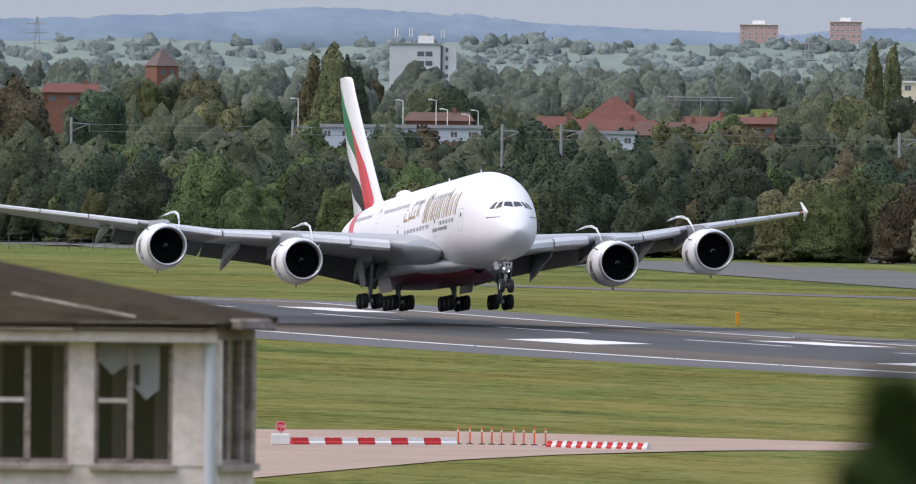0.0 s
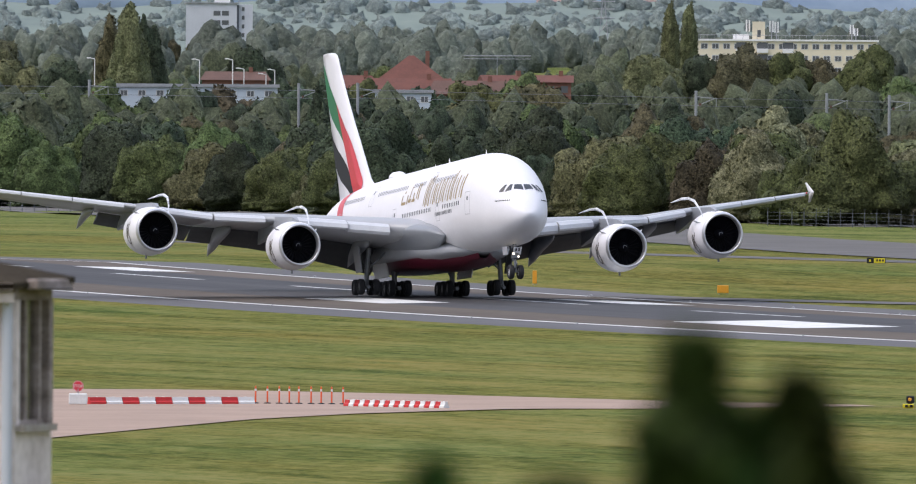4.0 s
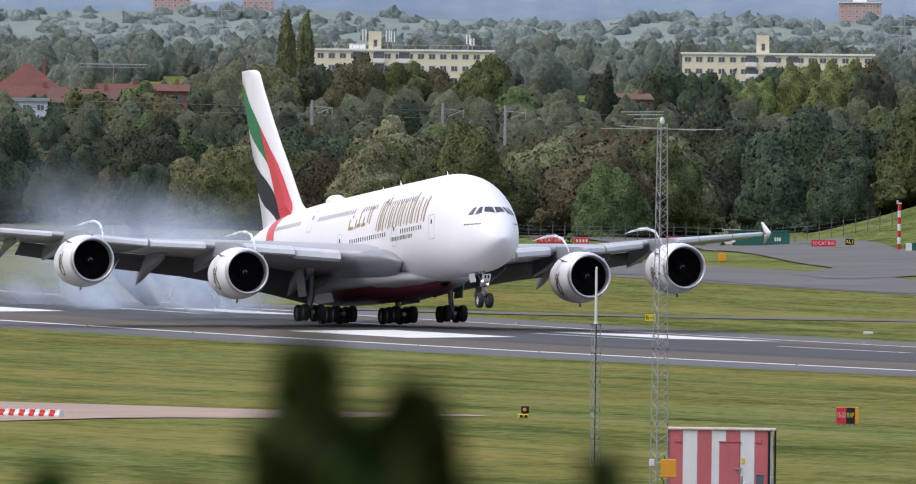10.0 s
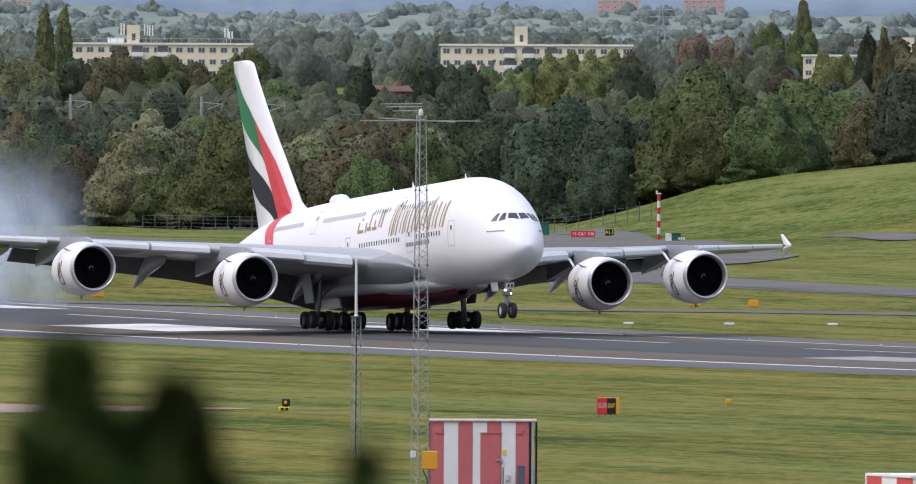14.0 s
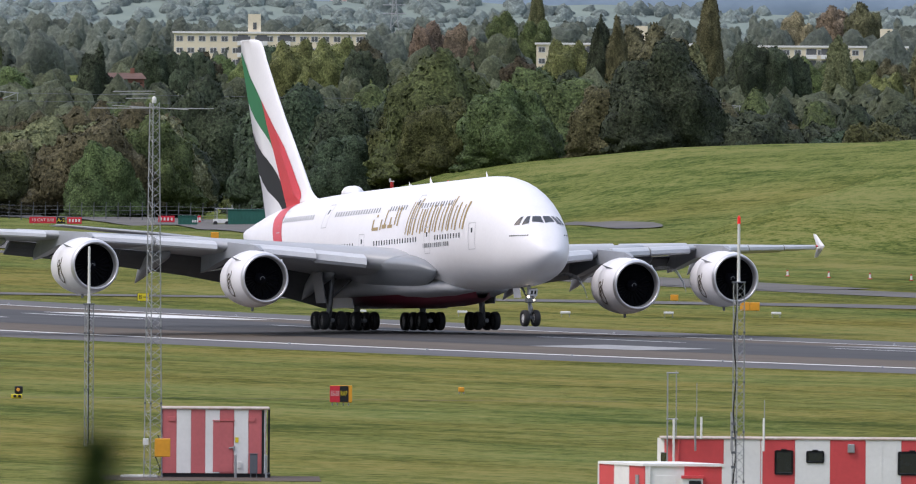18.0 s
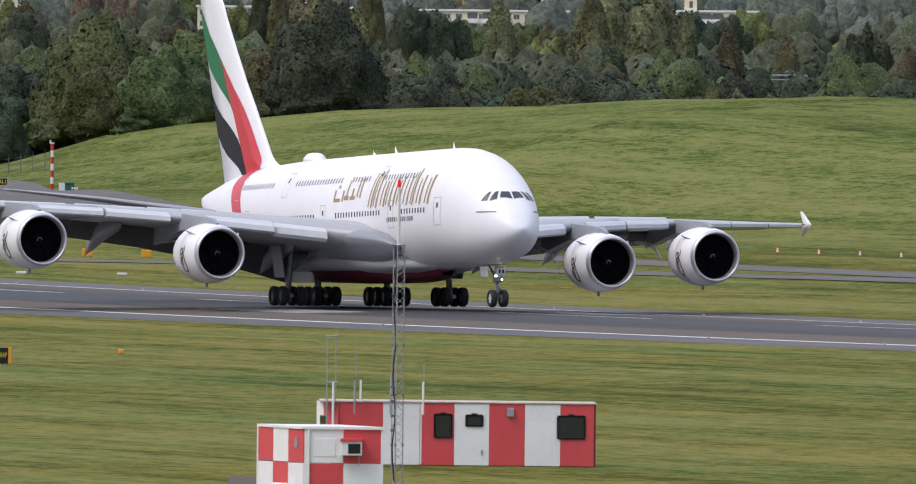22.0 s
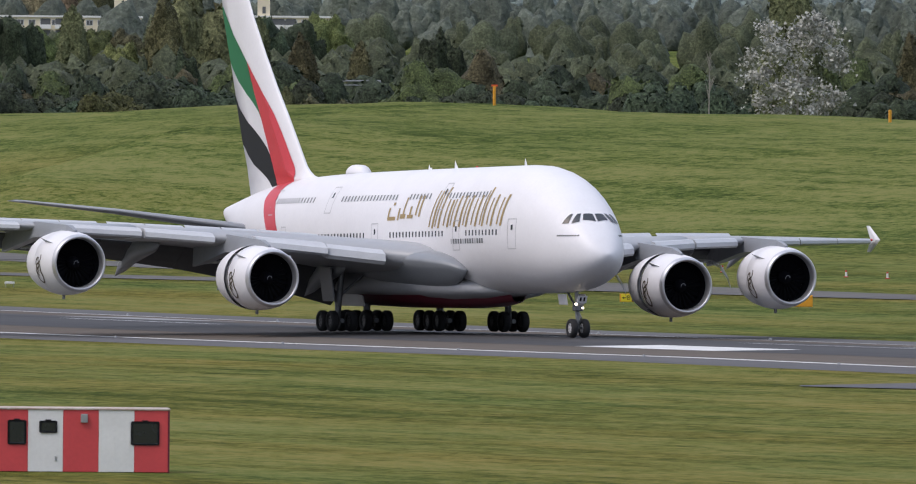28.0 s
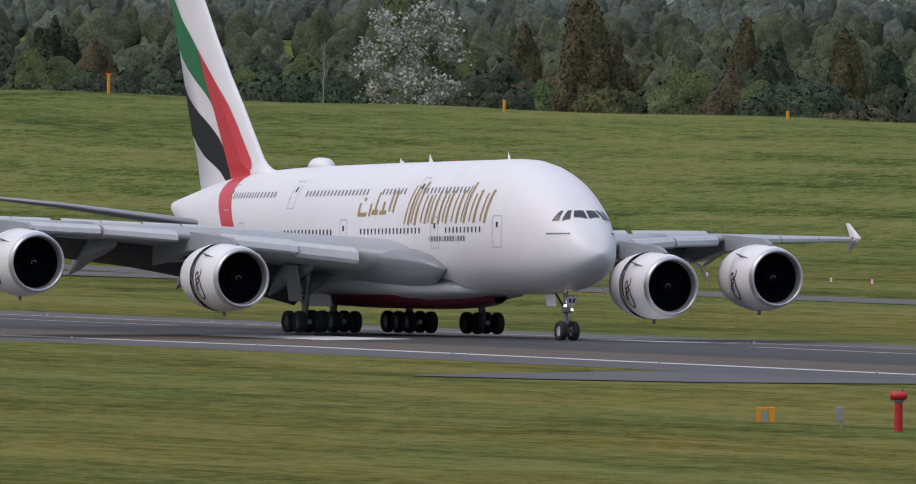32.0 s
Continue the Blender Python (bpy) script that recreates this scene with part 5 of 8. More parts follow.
        plant(rnd.choice(screen[rnd.choice(("green", "dark", "dark", "olive"))]), -y / math.tan(radians(a)), y, rnd.uniform(0, 360), rnd.uniform(0.26, 0.44), "bushes behind the grass bank")
        a += rnd.uniform(0.07, 0.16)
    # the white-leaved tree and the bare one behind the bank
    white = make_tree("pale tree with white leaf undersides behind the bank", 81, 20.5, 14.0, 5.5, 62, 6500, 0.36, LEAF_WHITE, bark=PALE_BARK, thick=0.26, core=0)
    m = spot(25.75, 1930)
    plant(white, m.translation.x, m.translation.y, 200, 0.8)
    twigs = []
    rng = random.Random(5)
    for i in range(26):
        z0 = rng.uniform(8, 14.5)
        a = rng.uniform(0, 6.28)
        r = rng.uniform(1.0, 2.6) * (1 - z0 / 20)
        twigs.append(rod((0, 0, z0), (r * math.cos(a), r * math.sin(a), z0 + rng.uniform(1.2, 2.6)), 0.06, 5, 0.02))
    bare = tagged(part("tree", joined(rod((0, 0, -1), (0.1, 0, 16.0), 0.17, 7, 0.04)), PALE_BARK), "slender leafless birch behind the bank", "tree")
    part("crown", joined(*twigs), PALE_BARK, bare, "bare twigs")
    bare.matrix_basis = spot(23.5, 1925) @ Matrix.Scale(0.7, 4)
    for group in [*kinds.values(), *screen.values()]:
        for first in group:
            m = spot(rnd.uniform(14.5, 26), rnd.uniform(2900, 3000))
            first.matrix_basis = m
    white.matrix_basis = spot(23.805, 1930) @ Matrix.Scale(0.88, 4)


def far_woods():
    """The wooded land beyond, one mass of crowns."""
    rng = np.random.default_rng(3)
    finer = [crown_mesh(150 + i, 12, 12, 0.2, 12 + i, 260, 0.5, "dome", core=3, per=6)[:2] for i in range(5)]
    shapes = [crown_mesh(100 + i, 12, 13 if i < 6 else 6.5, 0.2, 10, 40, 0.5, "dome" if i < 6 else "column", core=3, per=4)[:2] for i in range(8)]
    # both woods carry the haze of their distance in the leaf colour
    for name, mat, k0, k1, count, label in (("near", LEAF_FAR, 2840, 3900, 1200, "distant mixed green woodland on rising ground"), ("far", LEAF_HAZY, 3900, 4720, 900, "woodland on the far slopes, haze in its leaf colour")):
        vs, fs, o = [], [], 0
        for i in range(count):
            a, k = rng.uniform(14.0, 26.4 if name == "near" and i < 420 else 26.3), k0 + (k1 - k0) * rng.uniform() ** 0.8
            if name == "near" and i < 420:
                k = rng.uniform(2840, 2990)
            if abs(a - 16.1) < 0.13 and 4400 < k < 4600:
                continue
            v, f = finer[rng.integers(0, 5)] if k < 3050 else shapes[rng.integers(0, 8)]
            m = spot(a, k)
            t, s = rng.uniform(0, 6.28), rng.uniform(0.75, 1.3) * (1.42 if k < 3000 else 1.0)
            if k < 3900 and any(a0 < a < a1 for a0, a1 in ((16.4, 17.35), (17.6, 18.4), (18.98, 19.72), (20.22, 20.84), (21.0, 21.6), (21.83, 22.24))):
                # lower growth before the houses and the flats
                s = min(s, max(0.75, (height_at(0.2 if a < 17.4 else 0.25, k) - m.translation.z + 1.5) / 12))
            c, q = math.cos(t) * s, math.sin(t) * s
            w = np.stack([v[:, 0] * c - v[:, 1] * q + m.translation.x, v[:, 0] * q + v[:, 1] * c + m.translation.y, v[:, 2] * s + m.translation.z - 1.5], 1)
            vs.append(w)
            fs.append(f + o)
            o += len(v)
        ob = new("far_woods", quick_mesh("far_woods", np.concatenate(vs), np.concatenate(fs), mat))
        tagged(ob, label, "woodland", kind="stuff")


# slope and hills: the pale blue of the haze is mixed into both colours
RIDGE_NEAR = material("haze_tinted_ridge", (0.19, 0.235, 0.20), 0.95, scale=0.03, stretch=(1, 1, 2.5), fine=0.16, other=(0.14, 0.18, 0.165))
RIDGE_FAR = material("haze_blue_hills", (0.26, 0.335, 0.42), 0.95, scale=0.02, stretch=(1, 1, 3), fine=0.12, other=(0.185, 0.255, 0.345))
RIDGE_LINE = [(10, 0.48), (16, 0.478), (17.1, 0.495), (17.7, 0.495), (18.4, 0.468), (19.3, 0.482), (20.1, 0.482), (20.7, 0.45), (40, 0.44)]
HILL_LINE = [(10, 0.5), (14.85, 0.561), (15.86, 0.60), (16.3, 0.575), (16.86, 0.537), (17.3, 0.52), (17.8, 0.553), (19, 0.56), (21, 0.58), (24, 0.6), (40, 0.6)]


def slope(a, u):
    """A point of the wooded slope below the hills: azimuth and share of the way up."""
    k = 4640 + 150 * u
    e = curve_at(RIDGE_LINE, a)[0] + 0.008 * math.sin(a * 4.7) + 0.02 * noise.noise((a * 2.2, 1, 0)) + 0.008 * noise.noise((a * 9, 1, 1))
    h = EYE.z + 4790 * math.tan(radians(e))
    return -k * math.cos(radians(a)), k * math.sin(radians(a)), 26 + (h - 26) * u


def ridges():
    """The distant wooded slope, and the hills behind it as a plain backdrop."""
    n, vs, fs = 300, [], []
    for i in range(n + 1):
        vs += [slope(11 + 18 * i / n, u) for u in (0, 0.33, 0.66, 1)]
    fs = [(i * 4 + j, i * 4 + 4 + j, i * 4 + 5 + j, i * 4 + j + 1) for i in range(n) for j in range(3)]
    tagged(part("backdrop_1", (vs, fs), RIDGE_NEAR, smooth=True), "wooded slope below the hills, paled by haze in its colour", "hills", kind="structure")
    rng = np.random.default_rng(8)
    shapes = [crown_mesh(300 + i, 9, 13, 0.0, 9, 8, 0.6, "dome", core=2, per=4)[:2] for i in range(5)]
    vs, fs, o = [], [], 0
    for i in range(3000):
        a, u = rng.uniform(14, 26.3), rng.uniform(0.05, 1) ** 0.7
        x, y, z = slope(a, u)
        v, f = shapes[rng.integers(0, 5)]
        t, q = rng.uniform(0, 6.28), rng.uniform(0.36, 0.75)
        c, d = math.cos(t) * q, math.sin(t) * q
        vs.append(np.stack([v[:, 0] * c - v[:, 1] * d + x, v[:, 0] * d + v[:, 1] * c + y, v[:, 2] * q + z - 2], 1))
        fs.append(f + o)
        o += len(v)
    tagged(new("slope_woods", quick_mesh("slope_woods", np.concatenate(vs), np.concatenate(fs), LEAF_MIST)), "pale woodland on the far slope, haze in its leaf colour", "woodland", kind="stuff")
    k, n, vs, fs = 4930, 900, [], []
    for i in range(n + 1):
        a = 11 + 18 * i / n
        e = curve_at(HILL_LINE, a)[0] + 0.022 * (noise.noise((a * 2.2, k, 0)) * 0.8 + noise.noise((a * 9, k, 1)) * 0.5 + noise.noise((a * 38, k, 2)) * 0.32 + noise.noise((a * 110, k, 4)) * 0.2)
        x, y, h = -k * math.cos(radians(a)), k * math.sin(radians(a)), EYE.z + k * math.tan(radians(e))
        for z, d in ((-20, 0), (h - 12, 0), (h, 0), (h - 25, 30)):
            vs.append((x * (1 + d / k), y * (1 + d / k), z))
    fs = [(i * 4 + j, i * 4 + 4 + j, i * 4 + 5 + j, i * 4 + j + 1) for i in range(n) for j in range(3)]
    tagged(part("backdrop_2", (vs, fs), RIDGE_FAR, smooth=True), "wooded hills on the skyline, blue haze in their colour", "hills", kind="structure")


woods()
far_woods()
ridges()


# ---- things on the airfield ----
STRIPE_RED = material("faded_red_panel", (0.58, 0.145, 0.15), 0.55, scale=0.8, fine=6, vary=0.08)
CABIN_RED = material("bright_red_panel", (0.66, 0.07, 0.075), 0.5, scale=0.8, fine=6, vary=0.06)
PANEL_WHITE = material("off_white_panel", (0.82, 0.81, 0.79), 0.5, scale=0.8, fine=6, vary=0.05)
RUST = material("rusty_roof_edge", (0.38, 0.27, 0.22), 0.8, scale=2, fine=10, other=(0.55, 0.5, 0.47))
ORANGE = material("orange_paint", (0.76, 0.34, 0.02), 0.5, scale=1, fine=6, vary=0.08)
ORANGE_RED = material("orange_red_plastic", (0.75, 0.10, 0.02), 0.5, scale=1, fine=6, vary=0.06)
YELLOW = material("yellow_sign_face", (0.72, 0.58, 0.02), 0.45, scale=1, fine=6, vary=0.05)
SIGN_RED = material("red_sign_face", (0.60, 0.02, 0.04), 0.45, scale=1, fine=6, vary=0.05)
GALVANISED = material("galvanised_steel", (0.36, 0.37, 0.38), 0.5, metal=0.4, scale=2, fine=12, vary=0.1)
CONTAINER_GREEN = material("green_container_paint", (0.012, 0.115, 0.085), 0.5, scale=0.6, fine=5, vary=0.12)
GREY_BOX = material("slate_grey_box", (0.11, 0.12, 0.14), 0.5, scale=1, fine=8)
WHITE_PLASTIC = material("white_plastic", (0.72, 0.72, 0.70), 0.5, scale=1.5, fine=8, vary=0.08)
BARRIER_RED = material("red_plastic", (0.52, 0.02, 0.02), 0.5, scale=1.5, fine=8, vary=0.08)
TARMAC_PAD = material("dark_gravel_pad", (0.125, 0.103, 0.09), 0.9, scale=1, fine=10, spec=0.05)
AMBER = glowing("amber_lamp", (0.7, 0.32, 0.04), 0.15)


def sign_text(parent, text, mat, m, size, name="lettering"):
    """Flat letters standing on a sign's face, as a mesh."""
    curve = bpy.data.curves.new(name, "FONT")
    curve.body, curve.size, curve.align_x, curve.align_y, curve.extrude = text, size, "CENTER", "CENTER", 0.006
    tmp = bpy.data.objects.new(name, curve)
    scene.collection.objects.link(tmp)
    bpy.context.view_layer.update()
    data = bpy.data.meshes.new_from_object(tmp.evaluated_get(bpy.context.evaluated_depsgraph_get()))
    bpy.data.objects.remove(tmp)
    data.materials.clear()
    data.materials.append(mat)
    ob = new(name, data)
    ob.parent = parent
    ob.matrix_basis = m
    return ob


FACE = Matrix.Rotation(radians(90), 4, "X")  # letters upright, facing the camera


def barriers():
    # two lines of water-filled barriers, alternately red and white
    for (a0, k0), (a1, k1), count, h, group in (((15.667, 937), (16.235, 941), 10, 0.40, "barriers across the service road"), ((16.553, 936), (16.90, 931), 20, 0.37, "barriers along the service road")):
        ends = [spot(a0, k0).translation, spot(a1, k1).translation]
        for i in range(count):
            p, q = ends[0].lerp(ends[1], i / count), ends[0].lerp(ends[1], (i + 1) / count)
            along = (q - p)
            turn = math.degrees(math.atan2(along.y, along.x))
            L = along.length
            ob = thing("barrier", ("red" if i % 2 == 0 else "white") + " plastic water-filled barrier on the service road", "barrier", pose(p.x, p.y, p.z + 0.04, 0, 0, turn), group)
            prof = [(-0.24, 0), (0.24, 0), (0.24, 0.12), (0.14, 0.2), (0.11, h), (-0.11, h), (-0.14, 0.2), (-0.24, 0.12)]
            rings = [[(x, y, z) for y, z in prof] for x in (0.02, L - 0.02)]
            body = part("body", loft(rings), BARRIER_RED if i % 2 == 0 else WHITE_PLASTIC, ob)
            part("fill_cap", moved(lathe([(h - 0.01, 0.06), (h + 0.03, 0.06)], 8, True, "z"), Matrix.Translation((L / 2, 0, 0))), WHITE_PLASTIC, body)
    # the posts between
    p, q = spot(16.242, 943).translation, spot(16.543, 942).translation
    for u in (0, 0.135, 0.27, 0.385, 0.495, 0.635, 0.75, 0.87, 1.0):
        c = p.lerp(q, u)
        ob = thing("traffic_post", "orange plastic post with white bands on a black foot", "post", pose(c.x, c.y, c.z + 0.04), "posts between the barriers")
        part("foot", lathe([(0, 0.22), (0.05, 0.2), (0.08, 0.06)], 12, True, "z"), BLACK, ob)
        part("tube", lathe([(0.08, 0.05), (0.95, 0.045), (1.0, 0.02)], 8, True, "z"), ORANGE_RED, ob)
        part("band", lathe([(0.72, 0.056), (0.84, 0.056)], 8, False, "z"), WHITE_PLASTIC, ob)
    # the stop sign on its block
    at = spot(15.631, 936)
    at.translation.z += 0.04
    ob = thing("stop_sign", "red octagonal stop sign on a white concrete block", "sign", at)
    part("block", box(-0.52, 0.52, -0.35, 0.35, 0, 0.62, 0.05), WHITE_PLASTIC, ob, "white block")
    part("post", rod((0, 0, 0.6), (0, 0, 0.9), 0.04), GALVANISED, ob)
    disc = [[(0.33 * math.cos(math.pi / 8 + math.pi / 4 * j), y, 1.03 + 0.33 * math.sin(math.pi / 8 + math.pi / 4 * j)) for j in range(8)] for y in (-0.03, 0.0)]
    plate = part("plate", loft(disc), SIGN_RED, ob, "red octagon")
    rim = [[(r * math.cos(math.pi / 8 + math.pi / 4 * j), -0.034, 1.03 + r * math.sin(math.pi / 8 + math.pi / 4 * j)) for j in range(8)] for r in (0.29, 0.31)]
    part("rim", loft(rim, False), WHITE_PLASTIC, plate)
    sign_text(plate, "STOP", WHITE_PLASTIC, Matrix.Translation((0, -0.04, 1.03)) @ FACE, 0.24)


def corrugated(x0, x1, y, z0, z1, face=-1):
    """A shallowly ribbed sheet standing along x."""
    n = max(2, round((x1 - x0) / 0.12))
    rows = []
    for z in (z0, z1):
        rows.append([(x0 + (x1 - x0) * i / n, y + face * (0.02 if i % 4 in (1, 2) else 0.0), z) for i in range(n + 1)])
    return loft(rows, closed=False)


def striped_hut():
    s = 728 / 28500
    at = spot(18.99, 728)
    hut = thing("equipment_hut", "pink-red and white striped equipment hut with a rusty roof edge", "hut", at)
    W, Hh, D = 172 * s, 113 * s, 2.6
    part("plinth", box(-0.05, W + 0.35, 0.05, D, 0, 0.2, 0.01), BLACK, hut, "black base")
    for i in range(7):
        x0, x1 = W * i / 7, W * (i + 1) / 7
        part("panel", joined(box(x0 + 0.005, x1 - 0.005, 0.0, 0.06, 0.2, Hh + 0.1, 0.008)), STRIPE_RED if i % 2 == 0 else PANEL_WHITE, hut)
    for i in range(3):
        part("side_panel", moved(box(0, 0.06, i * D / 3 + 0.07, (i + 1) * D / 3, 0.2, Hh + 0.1, 0.01), Matrix.Translation((W + 0.02, 0, 0)) @ Matrix.Rotation(radians(-2), 4, "Z")), PANEL_WHITE if i % 2 == 0 else STRIPE_RED, hut)
    part("corner_post", box(W - 0.05, W + 0.06, -0.05, 0.05, 0.0, Hh + 0.15, 0.01), BLACK, hut)
    part("corner_post", box(W + 0.24, W + 0.33, D - 0.1, D, 0.0, Hh + 0.15, 0.01), BLACK, hut)
    part("corner_post", box(-0.06, 0.0, -0.04, 0.05, 0.1, Hh + 0.1, 0.01), BLACK, hut)
    part("roof", box(-0.08, W + 0.3, -0.08, D + 0.1, Hh + 0.1, Hh + 0.2, 0.03), RUST, hut, "rusty whitish roof edge")
    part("rear_wall", box(0, W, D - 0.05, D, 0.2, Hh + 0.1), PANEL_WHITE, hut)
    for x in (W * 0.06, W * 0.86):
        part("vent", box(x, x + 0.28, -0.05, 0.0, Hh - 0.42, Hh - 0.22, 0.01), STRIPE_RED, hut, "louvred vent")
    door = part("door", box(W * 0.505, W * 0.705, -0.025, 0.0, 0.26, Hh - 0.42, 0.01), STRIPE_RED, hut, "red metal door")
    part("handle", joined(rod((W * 0.66, -0.06, 1.3), (W * 0.72, -0.06, 1.34), 0.03), box(W * 0.705, W * 0.725, -0.08, -0.02, 1.2, 1.4)), GALVANISED, door)
    part("rain_strip", box(W * 0.5, W * 0.72, -0.06, 0.0, Hh - 0.40, Hh - 0.36), STRIPE_RED, hut)
    part("notice", box(W * 0.725, W * 0.76, -0.03, -0.002, 1.55, 1.78), YELLOW, hut, "yellow warning notice")
    part("switch_box", box(W * 0.75, W * 0.79, -0.08, 0.0, 0.42, 0.7, 0.01), WHITE_PLASTIC, hut)
    tagged(part("pad", moved(box(-3, W + 2.5, -7, D + 0.5, -0.2, 0.03), at), TARMAC_PAD), "dark gravel pad under the striped hut", "pad", kind="structure")
    for x, h in ((W * 0.73, 0.98), (W + 0.15, 0.98)):
        ob = thing("bollard", "grey steel post beside the striped hut", "bollard", at @ Matrix.Translation((x, -0.7, 0.03)), "posts by the hut")
        part("post", lathe([(0, 0.055), (h, 0.055), (h + 0.03, 0.03)], 10, True, "z"), GALVANISED, ob)
    ob = thing("power_cabinet", "slate grey power cabinet on legs beside the hut", "cabinet", at @ Matrix.Translation((W * 0.91, -0.6, 0.03)))
    part("body", box(-0.17, 0.17, -0.12, 0.12, 0.18, 1.02, 0.015), GREY_BOX, ob)
    part("lid", box(-0.19, 0.19, -0.14, 0.14, 1.02, 1.06, 0.01), GREY_BOX, ob)
    for x in (-0.13, 0.13):
        part("leg", box(x - 0.03, x + 0.03, -0.03, 0.03, 0, 0.18), GREY_BOX, ob)
    ob = thing("kerb", "pale concrete kerb stone in front of the hut", "kerb", at @ Matrix.Translation((-1.8, -1.5, 0.03)))
    part("stone", box(0, 1.6, 0, 0.2, 0, 0.12, 0.02), WHITE_PLASTIC, ob)


def lattice_mast(name, label, at, h, w0, w1, bays, r=0.035, legs=3):
    """A triangular lattice mast with legs, cross braces and joint collars."""
    ob = thing(name, label, "mast", at)
    def corner(j, z):
        w = w0 + (w1 - w0) * z / h
        a = radians(20 + 360 / legs * j)
        return Vector((w / 2 * math.cos(a) * 1.15, w / 2 * math.sin(a) * 1.15, z))
    for j in range(legs):
        part("leg", rod(corner(j, 0), corner(j, h), r, 6), GALVANISED, ob)
    braces = []
    for i in range(bays):
        z0, z1 = h * i / bays, h * (i + 1) / bays
        for j in range(legs):
            if (i + j) % 2:
                braces.append(rod(corner(j, z0), corner((j + 1) % legs, z1), r * 0.45, 4))
            else:
                braces.append(rod(corner((j + 1) % legs, z0), corner(j, z1), r * 0.45, 4))
    part("bracing", joined(*braces), GALVANISED, ob, "thin diagonal bracing")
    for i in range(1, 5):
        z = h * i / 5
        for j in range(legs):
            part("collar", rod(corner(j, z) - Vector((0, 0, 0.04)), corner(j, z) + Vector((0, 0, 0.04)), r * 1.9, 6), GREY_BOX, ob)
    return ob, corner


def masts():
    s = 1 / 28500
    # the tall aerial mast beside the striped hut
    k = 726
    at = spot(18.955, k)
    h = 655 * k * s
    mast, corner = lattice_mast("aerial_mast", "tall grey lattice mast with crossed rod aerials and a lamp", at, h - 0.3, 0.80, 0.42, 46, 0.026)
    for x0, x1, y, z in ((-2.65, 2.6, 0.0, 0.0), (-1.85, 1.5, 0.45, 0.12), (-1.0, 1.0, -0.4, 0.05)):
        part("aerial_rod", rod((x0, y, h - 0.55 + z), (x1, y, h - 0.55 - z * 0.4), 0.022, 6), GALVANISED, mast)
    for y in (-1.4, 1.4):
        part("aerial_rod", rod((0, 0, h - 0.5), (0.2, y, h - 0.5), 0.022, 6), GALVANISED, mast)
    for z, x0 in ((0.28, -1.8), (0.16, -1.5), (-0.02, -1.25)):
        part("side_aerial", rod((x0, 0.2, h + z - 0.1), (0.05, 0.1, h + z - 0.08), 0.02, 6), GALVANISED, mast)
    part("lamp", moved(lathe([(0, 0.09), (0.12, 0.11), (0.24, 0.08), (0.3, 0.02)], 10, True, "z"), Matrix.Translation((0, 0, h - 0.32))), WHITE_PLASTIC, mast, "pinkish obstruction lamp")
    part("control_box", box(0.12, 0.8, -0.5, -0.2, 0.95, 1.75, 0.03), ORANGE, mast, "orange control box")
    part("cable", tube([(0.25 + 0.1 * math.sin(i), -0.45, 1.9 - 0.19 * i) for i in range(10)], 0.025), BLACK, mast)
    part("meter", box(-0.4, -0.15, -0.4, -0.2, 1.45, 1.75, 0.02), WHITE_PLASTIC, mast)
    # the slim mast with a white aerial
    k = 800
    at = spot(18.735, k)
    h = EYE.z + k * math.tan(radians(-0.573))
    mast, corner = lattice_mast("aerial_mast", "slim grey lattice mast with a white tubular aerial", at, h, 0.42, 0.42, 26, 0.022)
    part("head_plate", box(-0.27, 0.27, -0.2, 0.2, h, h + 0.06), GREY_BOX, mast)
    part("aerial_tube", lathe([(h, 0.12), (h + 0.15, 0.07), (h + 2.75, 0.055), (h + 2.8, 0.02)], 10, True, "z"), WHITE_PLASTIC, mast, "white aerial tube")
    part("cable", rod((0.0, -0.1, 0.1), (0.02, -0.1, h), 0.03, 6), BLACK, mast)
    # the mast with the red lamp before the long cabin
    k = 634
    at = spot(20.97, k)
    h = EYE.z + k * math.tan(radians(-0.484))
    mast, corner = lattice_mast("lamp_mast", "grey lattice mast with a white tube and a red lamp", at, h, 0.44, 0.42, 30, 0.022)
    part("head_plate", box(-0.26, 0.26, -0.2, 0.2, h, h + 0.05), GREY_BOX, mast)
    part("tube", lathe([(h, 0.1), (h + 0.1, 0.06), (h + 2.25, 0.05)], 10, True, "z"), WHITE_PLASTIC, mast, "white tube")
    part("red_lamp", lathe([(h + 2.25, 0.07), (h + 2.35, 0.06), (h + 2.5, 0.06), (h + 2.56, 0.02)], 10, True, "z"), RED_LAMP, mast, "lit red lamp")
    part("cable", tube([(-0.12 + 0.05 * math.sin(i), -0.16, h - 0.45 * i) for i in range(21)], 0.03), BLACK, mast)
    for i in range(4):
        part("clamp", box(-0.24, -0.05, -0.2, -0.12, 2.4 + 0.55 * i, 2.5 + 0.55 * i), GREY_BOX, mast)


